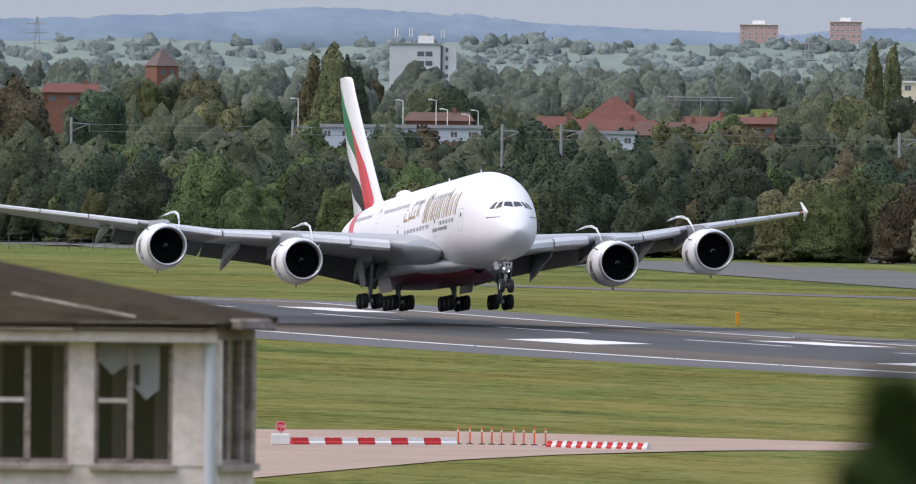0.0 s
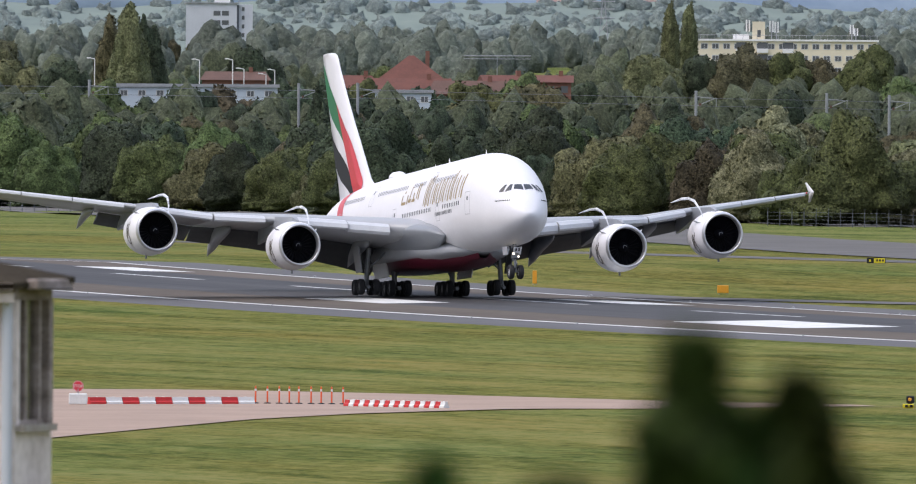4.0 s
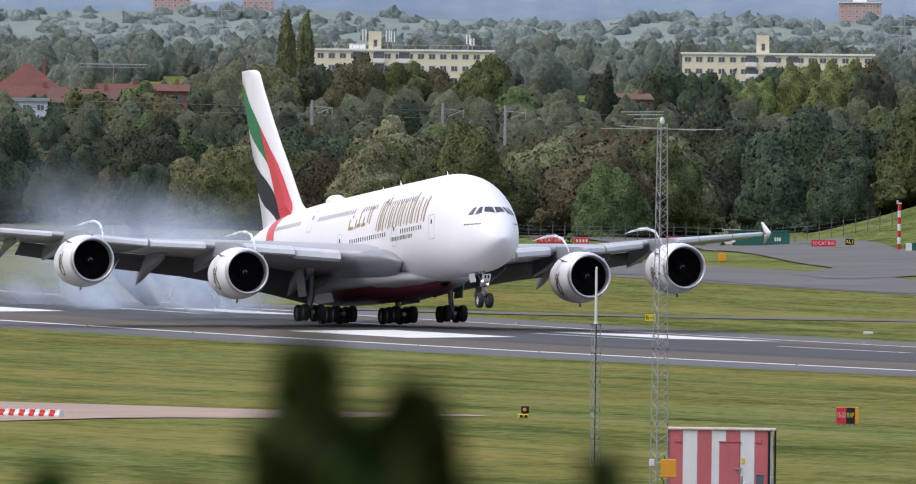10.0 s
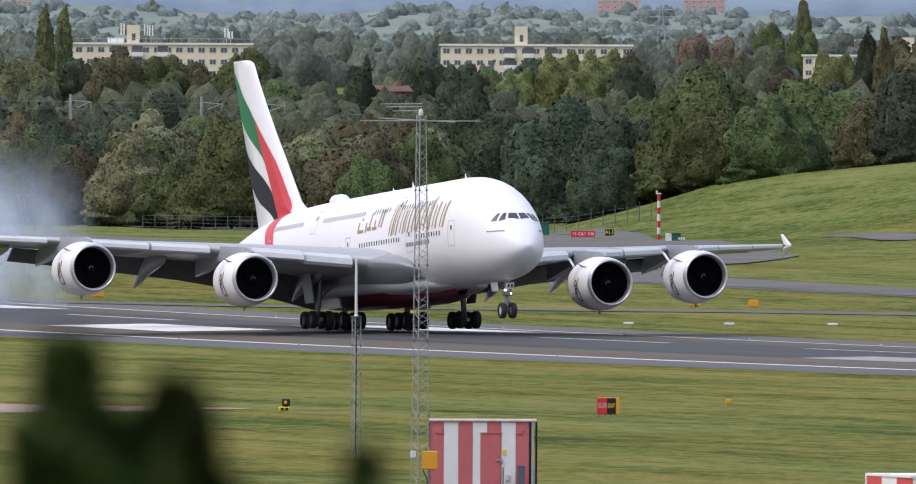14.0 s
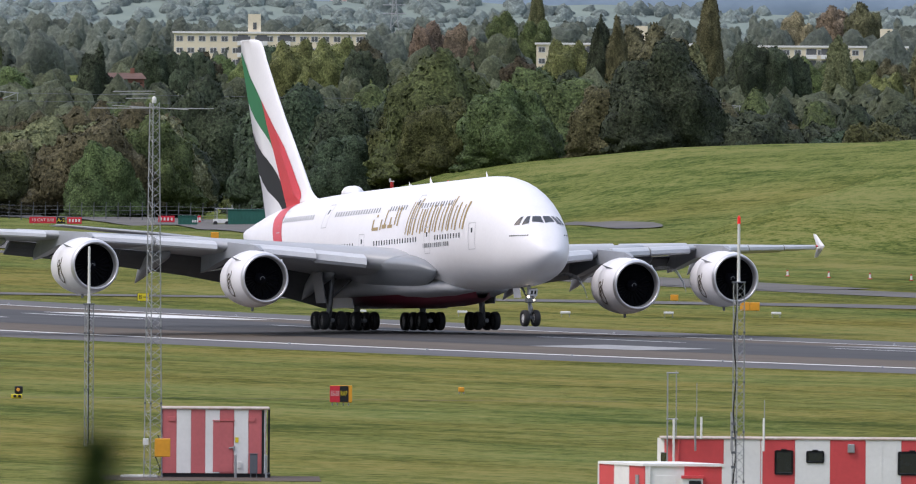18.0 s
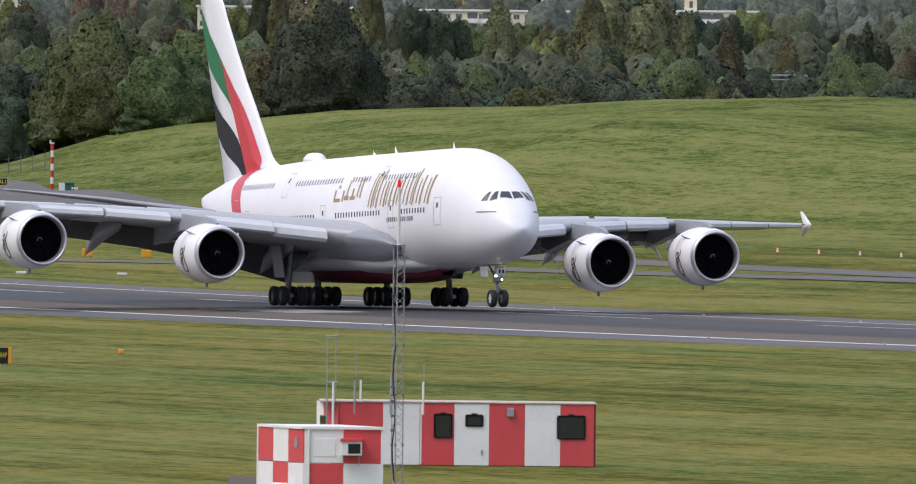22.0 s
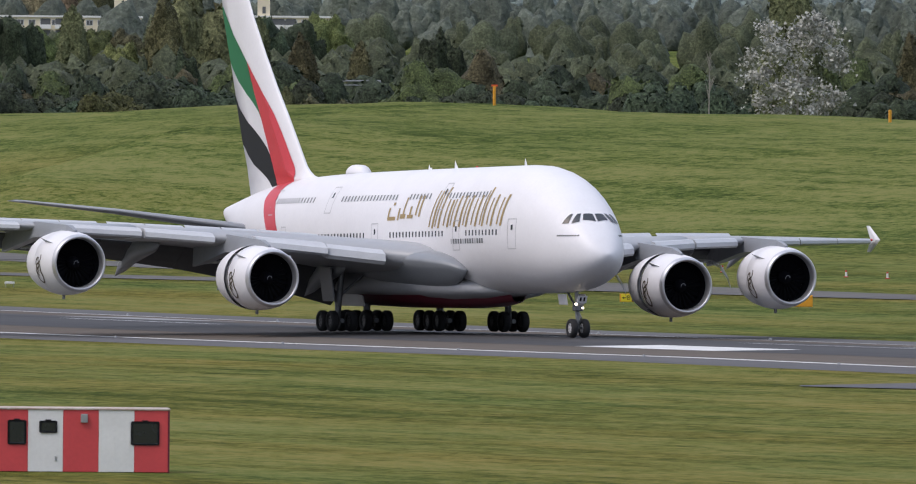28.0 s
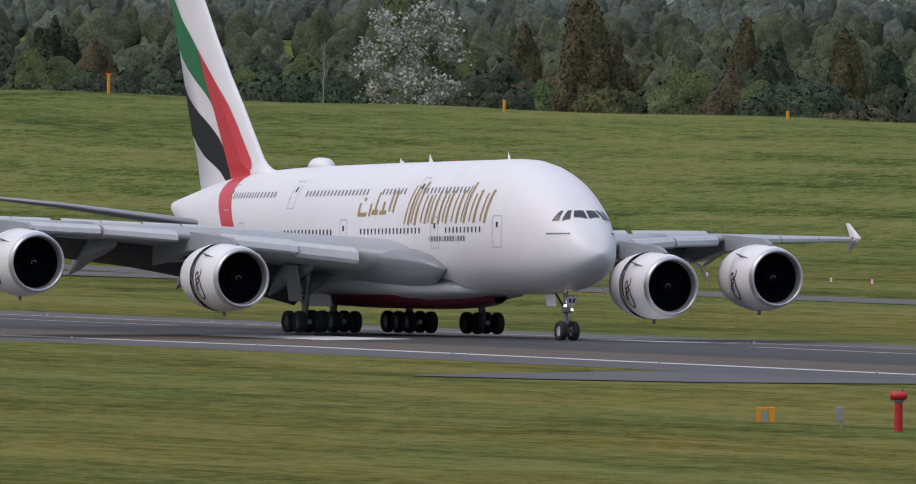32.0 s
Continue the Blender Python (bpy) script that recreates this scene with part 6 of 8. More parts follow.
def cabins():
    s = 686 / 28500
    at = spot(20.772, 686) @ Matrix.Rotation(radians(1.0), 4, "Z")
    hut = thing("equipment_cabin", "long red and white striped cabin with small dark windows", "cabin", at)
    W, Hh, D = 439 * s, 110 * s, 3.0
    edges = [0, 75, 138, 197, 257, 318, 379, 439]
    for i, (a, b) in enumerate(zip(edges, edges[1:])):
        part("panel", box(a * s + 0.004, b * s - 0.004, 0, 0.07, 0.02, Hh - 0.08, 0.008), CABIN_RED if i % 2 == 0 else PANEL_WHITE, hut)
    for i, mat in enumerate((CABIN_RED, CABIN_RED, PANEL_WHITE)):
        part("end_panel", moved(box(-0.07, 0.0, i * D / 3, (i + 1) * D / 3 - 0.01, 0.02, Hh - 0.08, 0.008), Matrix.Rotation(radians(16), 4, "Z")), mat, hut)
    part("end_window", moved(box(-0.1, -0.06, D * 0.55, D * 0.8, Hh * 0.35, Hh * 0.75, 0.01), Matrix.Rotation(radians(16), 4, "Z")), GLASS_DARK, hut)
    part("far_wall", box(-0.7, W, D - 0.06, D, 0.02, Hh - 0.08), PANEL_WHITE, hut)
    part("end_wall", box(W - 0.07, W, 0.07, D, 0.02, Hh - 0.08), CABIN_RED, hut)
    part("roof", moved(box(-0.8, W + 0.04, -0.05, D + 0.05, Hh - 0.08, Hh, 0.02), Matrix.Identity(4)), RUST, hut, "thin weathered roof edge")
    part("corner_trim", box(W - 0.06, W + 0.015, -0.03, 0.02, 0, Hh), BURGUNDY, hut)
    for x0, x1, z0, z1 in ((162, 194, 47, 89), (216, 247, 67, 88), (373, 422, 47, 88)):
        frame_ = part("window", box(x0 * s, x1 * s, -0.035, 0.0, z0 * s, z1 * s, 0.05), BLACK, hut, "black rubber window frame")
        part("pane", box((x0 + 3) * s, (x1 - 3) * s, -0.045, -0.034, (z0 + 3) * s, (z1 - 3) * s, 0.02), GLASS_DARK, frame_, "dark window pane")
        part("window_hood", box((x0 + x1) / 2 * s - 0.12, (x0 + x1) / 2 * s + 0.12, -0.06, 0.0, z1 * s, z1 * s + 0.05), BLACK, frame_)
    part("wall_lamp", box(287 * s, 299 * s, -0.15, 0.0, 85 * s, 100 * s, 0.02), GALVANISED, hut, "grey wall lamp")
    for x in (345, 370, 140):
        part("joint_strip", box(x * s - 0.03, x * s + 0.03, -0.012, 0.0, 0.05, Hh - 0.1), PANEL_WHITE, hut)
    part("tap", box(243 * s, 246 * s, -0.05, 0, 20 * s, 27 * s), GALVANISED, hut)
    # aerials on poles at its front
    aerials = thing("aerial_group", "thin grey and white whip aerials fixed along the cabin front", "aerial", at)
    for x, z0, z1, r, mat in ((-22, 0.1, 5.3, 0.03, GALVANISED), (-7, 2.6, 5.4, 0.02, GALVANISED), (-11, 0.1, 3.4, 0.05, PANEL_WHITE), (26, 2.1, 3.5, 0.045, GALVANISED), (28, 3.5, 4.9, 0.015, GALVANISED), (36, 2.6, 3.5, 0.045, PANEL_WHITE), (88, 2.1, 3.7, 0.05, GALVANISED), (90, 3.6, 5.0, 0.022, GALVANISED), (143, 2.1, 3.45, 0.045, PANEL_WHITE), (144, 3.4, 4.2, 0.015, GALVANISED)):
        part("whip", rod((x * s, -0.25, z0), (x * s, -0.25, z1), r, 8), mat, aerials)
    part("cross_bar", rod((-24 * s, -0.25, 3.4), (-4 * s, -0.25, 3.4), 0.03), GALVANISED, aerials)
    part("cross_bar", rod((-24 * s, -0.25, 5.3), (-3 * s, -0.25, 5.3), 0.03), GALVANISED, aerials)
    # the chequered cabin in front
    s = 640 / 28500
    at = spot(20.655, 626)
    hut = thing("chequered_cabin", "red and white chequered equipment cabin with an air conditioner", "cabin", at)
    W, Hh, D = 129 * s, 118 * s, 4.5
    face = Matrix.Identity(4)
    left = Matrix.Rotation(radians(22.5), 4, "Z")
    for i in range(2):
        for j in range(2):
            part("panel", box(i * W / 2 + 0.004 + (0.1 if i == 0 else 0), (i + 1) * W / 2 - 0.004, 0, 0.06, j * Hh / 2 + 0.03, (j + 1) * Hh / 2 - (0.03 if j else 0.0), 0.008), CABIN_RED if (i + j) % 2 == 0 else PANEL_WHITE, hut)
    for i in range(3):
        for j in range(2):
            part("side_panel", moved(box(-0.06, 0, 0.02 + i * D / 3, (i + 1) * D / 3 - 0.008, j * Hh / 2 + 0.03, (j + 1) * Hh / 2 - (0.03 if j else 0.0), 0.008), left), CABIN_RED if (i + j) % 2 else PANEL_WHITE, hut)
    part("corner_trim", box(-0.02, 0.1, -0.03, 0.06, 0, Hh), PANEL_WHITE, hut, "white corner trim")
    part("corner_trim", box(W - 0.04, W + 0.05, -0.03, 0.06, 0, Hh), PANEL_WHITE, hut)
    part("corner_trim", moved(box(-0.09, 0.02, D - 0.06, D + 0.04, 0, Hh), left), PANEL_WHITE, hut)
    part("rear_wall", moved(box(0, W, D - 0.1, D, 0, Hh - 0.05), left), PANEL_WHITE, hut)
    rear = left @ Vector((0, D, 0))
    roof = [[(-0.1, -0.08, z), (W + 0.08, -0.08, z), (W + 0.08 + rear.x, rear.y, z), (-0.1 + rear.x, rear.y, z)] for z in (Hh - 0.03, Hh + 0.07)]
    part("roof", loft(roof), PANEL_WHITE, hut, "white flat roof")
    part("flat_panel", box(W * 0.12, W * 0.40, -0.02, 0, Hh * 0.6, Hh * 0.86, 0.01), PANEL_WHITE, hut)
    unit = part("air_conditioner", box(W * 0.47, W * 0.74, -0.5, 0.0, Hh * 0.62, Hh * 0.82, 0.02), PANEL_WHITE, hut, "white air conditioner under a hood")
    part("grille", box(W * 0.56, W * 0.72, -0.52, -0.5, Hh * 0.65, Hh * 0.79), BLACK, unit)
    part("hood", box(W * 0.46, W * 0.75, -0.56, 0.0, Hh * 0.82, Hh * 0.86), CABIN_RED, unit)
    for x in (0.5, 0.7):
        part("bracket", rod((W * x, -0.45, Hh * 0.62), (W * x, -0.02, Hh * 0.48), 0.02), GALVANISED, unit)
    part("drain_pipe", rod((W * 0.05, -0.05, 0.05), (W * 0.05, -0.05, Hh), 0.04), PANEL_WHITE, hut)
    part("side_vent", moved(box(-0.1, -0.06, 0.5, 0.8, Hh * 0.72, Hh * 0.86), left), GALVANISED, hut)
    part("cooling_unit", moved(box(-0.42, -0.1, D * 0.3, D * 0.52, 0.06, 0.55, 0.03), left), PANEL_WHITE, hut, "white cooling unit")
    tagged(part("pad_2", moved(box(-3.0, 0.1, -0.8, 34, -0.3, 0.05), at), TARMAC_PAD), "dark gravel pad beside the chequered cabin", "pad", kind="structure")


def signs():
    s = lambda k: k / 28500
    # the mandatory sign on the near grass
    k = 927
    at = spot(19.602, k)
    ob = thing("runway_sign", "red and black runway sign in an orange case", "sign", at)
    u = s(k)
    part("case", box(-18 * u, 20 * u, -0.12, 0.16, 0.17, 0.17 + 29 * u, 0.02), ORANGE, ob, "orange case")
    part("red_face", box(-18 * u, -1 * u, -0.14, -0.12, 0.19, 0.15 + 29 * u), SIGN_RED, ob)
    part("black_face", box(-1 * u, 14 * u, -0.14, -0.12, 0.19, 0.15 + 29 * u), BLACK, ob)
    sign_text(ob, "15-33", WHITE_PLASTIC, Matrix.Translation((-9.5 * u, -0.15, 0.17 + 15 * u)) @ FACE @ Matrix.Diagonal((0.72, 1.35, 1, 1)), 0.30)
    sign_text(ob, "RAP", YELLOW, Matrix.Translation((6.0 * u, -0.15, 0.17 + 15 * u)) @ FACE @ Matrix.Diagonal((0.72, 1.35, 1, 1)), 0.30)
    for x in (-14, -5, 5, 14):
        part("leg", rod((x * u, 0, 0), (x * u, 0, 0.2), 0.03), GALVANISED, ob)
    # direction sign across the runway
    k = 1437
    u = s(k)
    ob = thing("direction_sign", "yellow taxiway sign with a black letter and arrow", "sign", spot(18.922, k))
    part("board", box(-10.5 * u, 10.5 * u, -0.08, 0.08, 0.12, 0.12 + 14 * u, 0.015), BLACK, ob, "black edged board")
    part("face", box(-9.8 * u, 9.8 * u, -0.1, -0.08, 0.12 + 0.7 * u, 0.12 + 13.3 * u), YELLOW, ob)
    sign_text(ob, "B", BLACK, Matrix.Translation((-5 * u, -0.11, 0.12 + 7 * u)) @ FACE, 0.5)
    part("arrow", joined(box(0, 5.5 * u, -0.115, -0.105, 0.12 + 6.4 * u, 0.12 + 7.6 * u), ([(5 * u, -0.11, 0.12 + 4.6 * u), (8 * u, -0.11, 0.12 + 7 * u), (5 * u, -0.11, 0.12 + 9.4 * u)], [(0, 1, 2)])), BLACK, ob)
    for x in (-7, 7):
        part("leg", rod((x * u, 0, 0), (x * u, 0, 0.14), 0.03), GALVANISED, ob)
    k = 1686
    u = s(k)
    ob = thing("taxiway_sign", "black and yellow taxiway sign on the far grass", "sign", spot(18.374, k))
    part("board", box(-16 * u, 16 * u, -0.08, 0.08, 0.1, 0.1 + 9 * u, 0.01), BLACK, ob)
    part("face", box(-4 * u, 15 * u, -0.1, -0.08, 0.13, 0.07 + 9 * u), YELLOW, ob)
    for i in range(3):
        part("mark_bar", box((0 + 5 * i) * u, (3 + 5 * i) * u, -0.11, -0.1, 0.1 + 3 * u, 0.1 + 6.5 * u), BLACK, ob)
    part("mark_bar", box(-12 * u, -9 * u, -0.11, -0.1, 0.1 + 2.5 * u, 0.1 + 6.5 * u), YELLOW, ob)
    k = 1303
    u = s(k)
    ob = thing("direction_sign", "yellow and black taxiway sign with an orange case", "sign", spot(23.235, k))
    part("case", box(-17.5 * u, 16 * u, -0.08, 0.1, 0.12, 0.12 + 14 * u, 0.015), ORANGE, ob, "orange sign case")
    part("face", box(-15 * u, 3 * u, -0.1, -0.08, 0.12 + 0.8 * u, 0.12 + 13.2 * u), YELLOW, ob)
    part("face", box(3.2 * u, 15.5 * u, -0.1, -0.08, 0.12 + 0.8 * u, 0.12 + 13.2 * u), BLACK, ob, "black sign face")
    sign_text(ob, "B", BLACK, Matrix.Translation((-2.5 * u, -0.11, 0.12 + 7 * u)) @ FACE, 0.5)
    sign_text(ob, "A", YELLOW, Matrix.Translation((9.4 * u, -0.11, 0.12 + 7 * u)) @ FACE, 0.5)
    part("arrow", joined(box(-11 * u, -6.5 * u, -0.115, -0.105, 0.12 + 6.4 * u, 0.12 + 7.6 * u), ([(-10.5 * u, -0.11, 0.12 + 4.6 * u), (-10.5 * u, -0.11, 0.12 + 9.4 * u), (-13.5 * u, -0.11, 0.12 + 7 * u)], [(0, 2, 1)])), BLACK, ob)
    for x in (-11, 11):
        part("leg", rod((x * u, 0, 0), (x * u, 0, 0.14), 0.03), GALVANISED, ob)
    k = 1360
    u = s(k)
    ob = thing("taxiway_sign", "small yellow taxiway sign with an orange edge", "sign", spot(24.26, k))
    part("case", box(-8.5 * u, 10 * u, -0.08, 0.1, 0.12, 0.12 + 12 * u, 0.015), ORANGE, ob, "orange sign case")
    part("face", box(-8 * u, 7 * u, -0.1, -0.08, 0.12 + 0.7 * u, 0.12 + 11.3 * u), YELLOW, ob)
    part("mark_bar", box(-3 * u, 2 * u, -0.11, -0.1, 0.12 + 4 * u, 0.12 + 8 * u), BLACK, ob)
    for x in (-5, 5):
        part("leg", rod((x * u, 0, 0), (x * u, 0, 0.14), 0.03), GALVANISED, ob)
    # category signs far off
    for az, k, w, text, face in ((18.574, 2123, 46, "15 CAT II/III", SIGN_RED), (18.637, 2123, 14, "A-2", BLACK), (18.683, 2130, 25, "", SIGN_RED), (19.515, 2024, 42, "15 CAT II/III", SIGN_RED), (19.605, 2024, 15, "AL1", BLACK), (19.0, 2140, 28, "", SIGN_RED), (19.1, 2140, 18, "", SIGN_RED)):
        u = s(k)
        ob = thing("runway_sign", "small " + ("red" if face is SIGN_RED else "black") + " runway sign on the far grass", "sign", spot(az, k))
        part("board", box(-w / 2 * u, w / 2 * u, -0.08, 0.08, 0.15, 0.15 + 11 * u, 0.01), face, ob)
        if text:
            sign_text(ob, text, WHITE_PLASTIC if face is SIGN_RED else YELLOW, Matrix.Translation((0, -0.1, 0.15 + 5.5 * u)) @ FACE, 9 * u if len(text) < 5 else 7.5 * u)
        else:
            for i in range(4):
                part("mark_bar", box((-w / 2 + 3 + i * w / 4.6) * u, (-w / 2 + 6 + i * w / 4.6) * u, -0.1, -0.08, 0.15 + 3 * u, 0.15 + 8 * u), WHITE_PLASTIC, ob)
        for x in (-w / 3, w / 3):
            part("leg", rod((x * u, 0, 0), (x * u, 0, 0.16), 0.04), GALVANISED, ob)
    # orange marker boxes on the grass
    for az, k, w, h, count in ((19.167, 1840, 14, 14, 1), (17.848, 1519, 20, 13, 1), (21.01, 1402, 34, 14, 2), (20.103, 1478, 18, 12, 1), (20.75, 1450, 14, 10, 1), (20.019, 970, 11, 8, 1), (19.9, 1480, 20, 13, 2), (23.833, 1280, 32, 20, 1), (23.036, 1430, 28, 15, 1), (17.2, 1560, 8, 22, 1)):
        u = s(k)
        ob = thing("marker_box", "orange marker box on the grass", "marker", spot(az, k), "orange markers on the grass")
        for i in range(count):
            x0, x1 = (-w / 2 + i * w / count) * u, (-w / 2 + (i + 1) * w / count) * u - 0.03
            part("box", box(x0, x1, -0.15, 0.15, 0.12, 0.12 + h * u, 0.03), ORANGE, ob)
            part("face", box(x0 + 0.1, x1 - 0.1, -0.165, -0.15, 0.2, 0.04 + h * u), ORANGE, ob)
        for x in (-w / 3, w / 3):
            part("leg", rod((x * u, 0, 0), (x * u, 0, 0.14), 0.04), GALVANISED, ob)
    # small red and white cones at the foot of the bank
    cone = None
    for i in range(32):
        az = 20.996 + 0.142 * i
        at = spot(az, 1448 - 57 * (az - 23.29))
        if cone is None:
            cone = thing("marker_cone", "small red and white cone on the far grass", "cone", at, "cones along the bank")
            part("base", box(-0.2, 0.2, -0.2, 0.2, 0, 0.08, 0.02), BARRIER_RED, cone)
            part("body", lathe([(0.08, 0.11), (0.46, 0.08)], 10, False, "z"), WHITE_PLASTIC, cone)
            part("cap", lathe([(0.46, 0.085), (0.6, 0.07)], 10, True, "z"), BARRIER_RED, cone)
        else:
            copy_thing(cone, at)
    # approach-angle light units beyond the runway
    unit = None
    for az in (19.672, 20.02, 20.375, 20.73, 21.1):
        at = spot(az, 1374)
        if unit is None:
            unit = thing("light_unit", "small white light unit on short legs beside the runway", "light", at, "light units beside the runway")
            part("hood", box(-0.42, 0.42, -0.3, 0.3, 0.28, 0.48, 0.04), WHITE_PLASTIC, unit)
            for x in (-0.32, 0.32):
                part("leg", rod((x, 0, 0), (x, 0, 0.3), 0.03), GALVANISED, unit)
        else:
            copy_thing(unit, at)
    # runway edge lights
    lamp = None
    for i in range(40):
        for y in (CENTRE - 23.6, CENTRE + 23.6):
            x = -1640 + 30 * i * 0.98
            at = pose(x, y, ground_height(x, y) + 0.02)
            if lamp is None:
                lamp = thing("edge_light", "small pale runway edge light", "light", at, "runway edge lights")
                part("dome", lathe([(0, 0.11), (0.08, 0.1), (0.15, 0.04)], 8, True, "z"), GALVANISED, lamp)
            else:
                copy_thing(lamp, at)
    # yellow and black guard lamps by the service road
    for az, k in ((18.489, 945),):
        ob = thing("guard_light", "yellow runway guard light with black hoods", "light", spot(az, k))
        u = s(k)
        part("base", box(-10 * u, 9 * u, -0.15, 0.15, 0.02, 0.26, 0.03), YELLOW, ob)
        part("housing", box(-4 * u, 10 * u, -0.12, 0.15, 0.3, 0.72, 0.05), BLACK, ob, "black hooded housing")
        part("pillar", box(-1 * u, 6 * u, -0.08, 0.1, 0.24, 0.32), BLACK, ob)
        for x in (-6, 2):
            part("visor", box(x * u, (x + 5) * u, -0.3, -0.15, 0.08, 0.22, 0.02), BLACK, ob)
        part("lens", moved(lathe([(-0.14, 0.1), (-0.16, 0.02)], 10, False, "y"), Matrix.Translation((2 * u, 0, 0.52))), AMBER, ob, "amber lens")
    # the last things before the runway's near edge
    u = s(795)
    ob = thing("grass_marker", "amber marker box with a grey slot on the grass", "marker", spot(25.036, 795))
    part("frame", joined(box(-16 * u, 16 * u, -0.1, 0.1, 0.55, 0.70, 0.01), box(-16 * u, -7 * u, -0.1, 0.1, 0, 0.6), box(4 * u, 16 * u, -0.1, 0.1, 0, 0.6)), ORANGE, ob)
    part("panel", box(-7 * u, 4 * u, -0.16, 0.02, 0.0, 0.54), GALVANISED, ob, "grey metal panel")
    u = s(779)
    ob = thing("junction_box", "grey junction box on a post", "box", spot(25.291, 779))
    part("post", rod((0.12, 0, 0), (0.12, 0, 0.4), 0.05), GALVANISED, ob)
    part("box", box(-6 * u, 7 * u, -0.12, 0.12, 0.35, 1.02, 0.02), GALVANISED, ob)
    u = s(774)
    ob = thing("windsock_post", "bright red post with a round red head", "post", spot(25.494, 774))
    part("stem", lathe([(0, 7.5 * u), (50 * u, 7.0 * u)], 14, True, "z"), BARRIER_RED, ob)
    part("collar", lathe([(50 * u, 9 * u), (54 * u, 9 * u)], 14, True, "z"), GREY_BOX, ob)
    head = moved(lathe([(-15 * u, 4 * u), (-14 * u, 7.5 * u), (9 * u, 7.5 * u), (14 * u, 5 * u), (15 * u, 1 * u)], 14, True), Matrix.Translation((0, 0, 61 * u)))
    part("head", head, BARRIER_RED, ob, "red rounded head", True)
    part("pin", rod((6 * u, 0, 68 * u), (6 * u, 0, 73 * u), 0.03), GREY_BOX, ob)
    # stores by the foot of the bank
    k = 2080
    u = s(k)
    for az, w, h, d in ((19.305, 93, 25, 3.0), (19.073, 33, 15, 2.5), (19.835, 16, 15, 2.0)):
        kk = 1946 if az > 19.8 else k
        u = s(kk)
        ob = thing("store_container", "dark green steel storage container at the foot of the bank", "container", spot(az, kk), "green containers")
        part("body", joined(box(-w / 2 * u, w / 2 * u, 0.05, d, 0, h * u, 0.04), corrugated(-w / 2 * u, w / 2 * u, 0.03, 0.1, h * u - 0.1)), CONTAINER_GREEN, ob)
        part("roof_edge", box(-w / 2 * u - 0.05, w / 2 * u + 0.05, -0.05, d, h * u, h * u + 0.12), CONTAINER_GREEN, ob)
        for i in range(3):
            part("notice", box((w * 0.22 + 4 * i) * u, (w * 0.22 + 3 + 4 * i) * u, -0.02, 0.0, h * u * 0.35, h * u * 0.6), WHITE_PLASTIC, ob)
    ob = thing("trailer", "white low trailer with a grey bar over it", "trailer", spot(19.19, 2100))
    part("bed", box(-1.1, 1.0, -0.6, 0.6, 0.35, 0.85, 0.03), WHITE_PLASTIC, ob)
    part("bar", joined(rod((-0.6, 0, 0.8), (-0.6, 0, 2.2), 0.06), rod((-0.9, 0, 2.15), (1.5, 0, 2.15), 0.06), rod((1.3, 0, 0.8), (1.3, 0, 2.6), 0.06)), GALVANISED, ob)
    for x in (-0.8, 0.7):
        part("wheel", moved(lathe([(-0.7, 0.3), (-0.55, 0.3)], 12, True, "y"), Matrix.Translation((x, 0, 0.3))), TYRE, ob)
    k = 1981
    u = s(k)
    ob = thing("marker_pole", "red and white banded pole with a small instrument head", "pole", spot(19.775, k))
    for i in range(7):
        part("band", lathe([(i * 11.4 * u, 0.2), ((i + 1) * 11.4 * u, 0.2)], 10, True, "z"), BARRIER_RED if i % 2 == 0 else WHITE_PLASTIC, ob)
    part("head", joined(box(-5 * u, 4 * u, -0.1, 0.1, 80 * u, 82 * u), box(-5 * u, -2 * u, -0.1, 0.1, 82 * u, 86 * u)), WHITE_PLASTIC, ob)
    ob = thing("white_cabinet", "white weathered cabinet beside the pole", "cabinet", spot(19.81, 1960))
    part("body", box(-0.4, 0.4, -0.3, 0.3, 0.05, 1.0, 0.03), WHITE_PLASTIC, ob)
    part("foot", box(-0.42, 0.42, -0.32, 0.32, 0, 0.06), GREY_BOX, ob)
    # orange posts on the crest of the bank
    for az, k, h in ((24.124, 1779, 1.3), (22.762, 1888, 2.2), (25.1, 1720, 0.8)):
        ob = thing("crest_post", "orange post on top of the grass bank", "post", spot(az, k))
        part("post", lathe([(0, 0.18), (h, 0.18), (h + 0.05, 0.1)], 8, True, "z"), ORANGE, ob)
        if h > 2:
            part("lamp", box(-0.35, 0.35, -0.1, 0.1, h, h + 0.2), ORANGE_RED, ob)


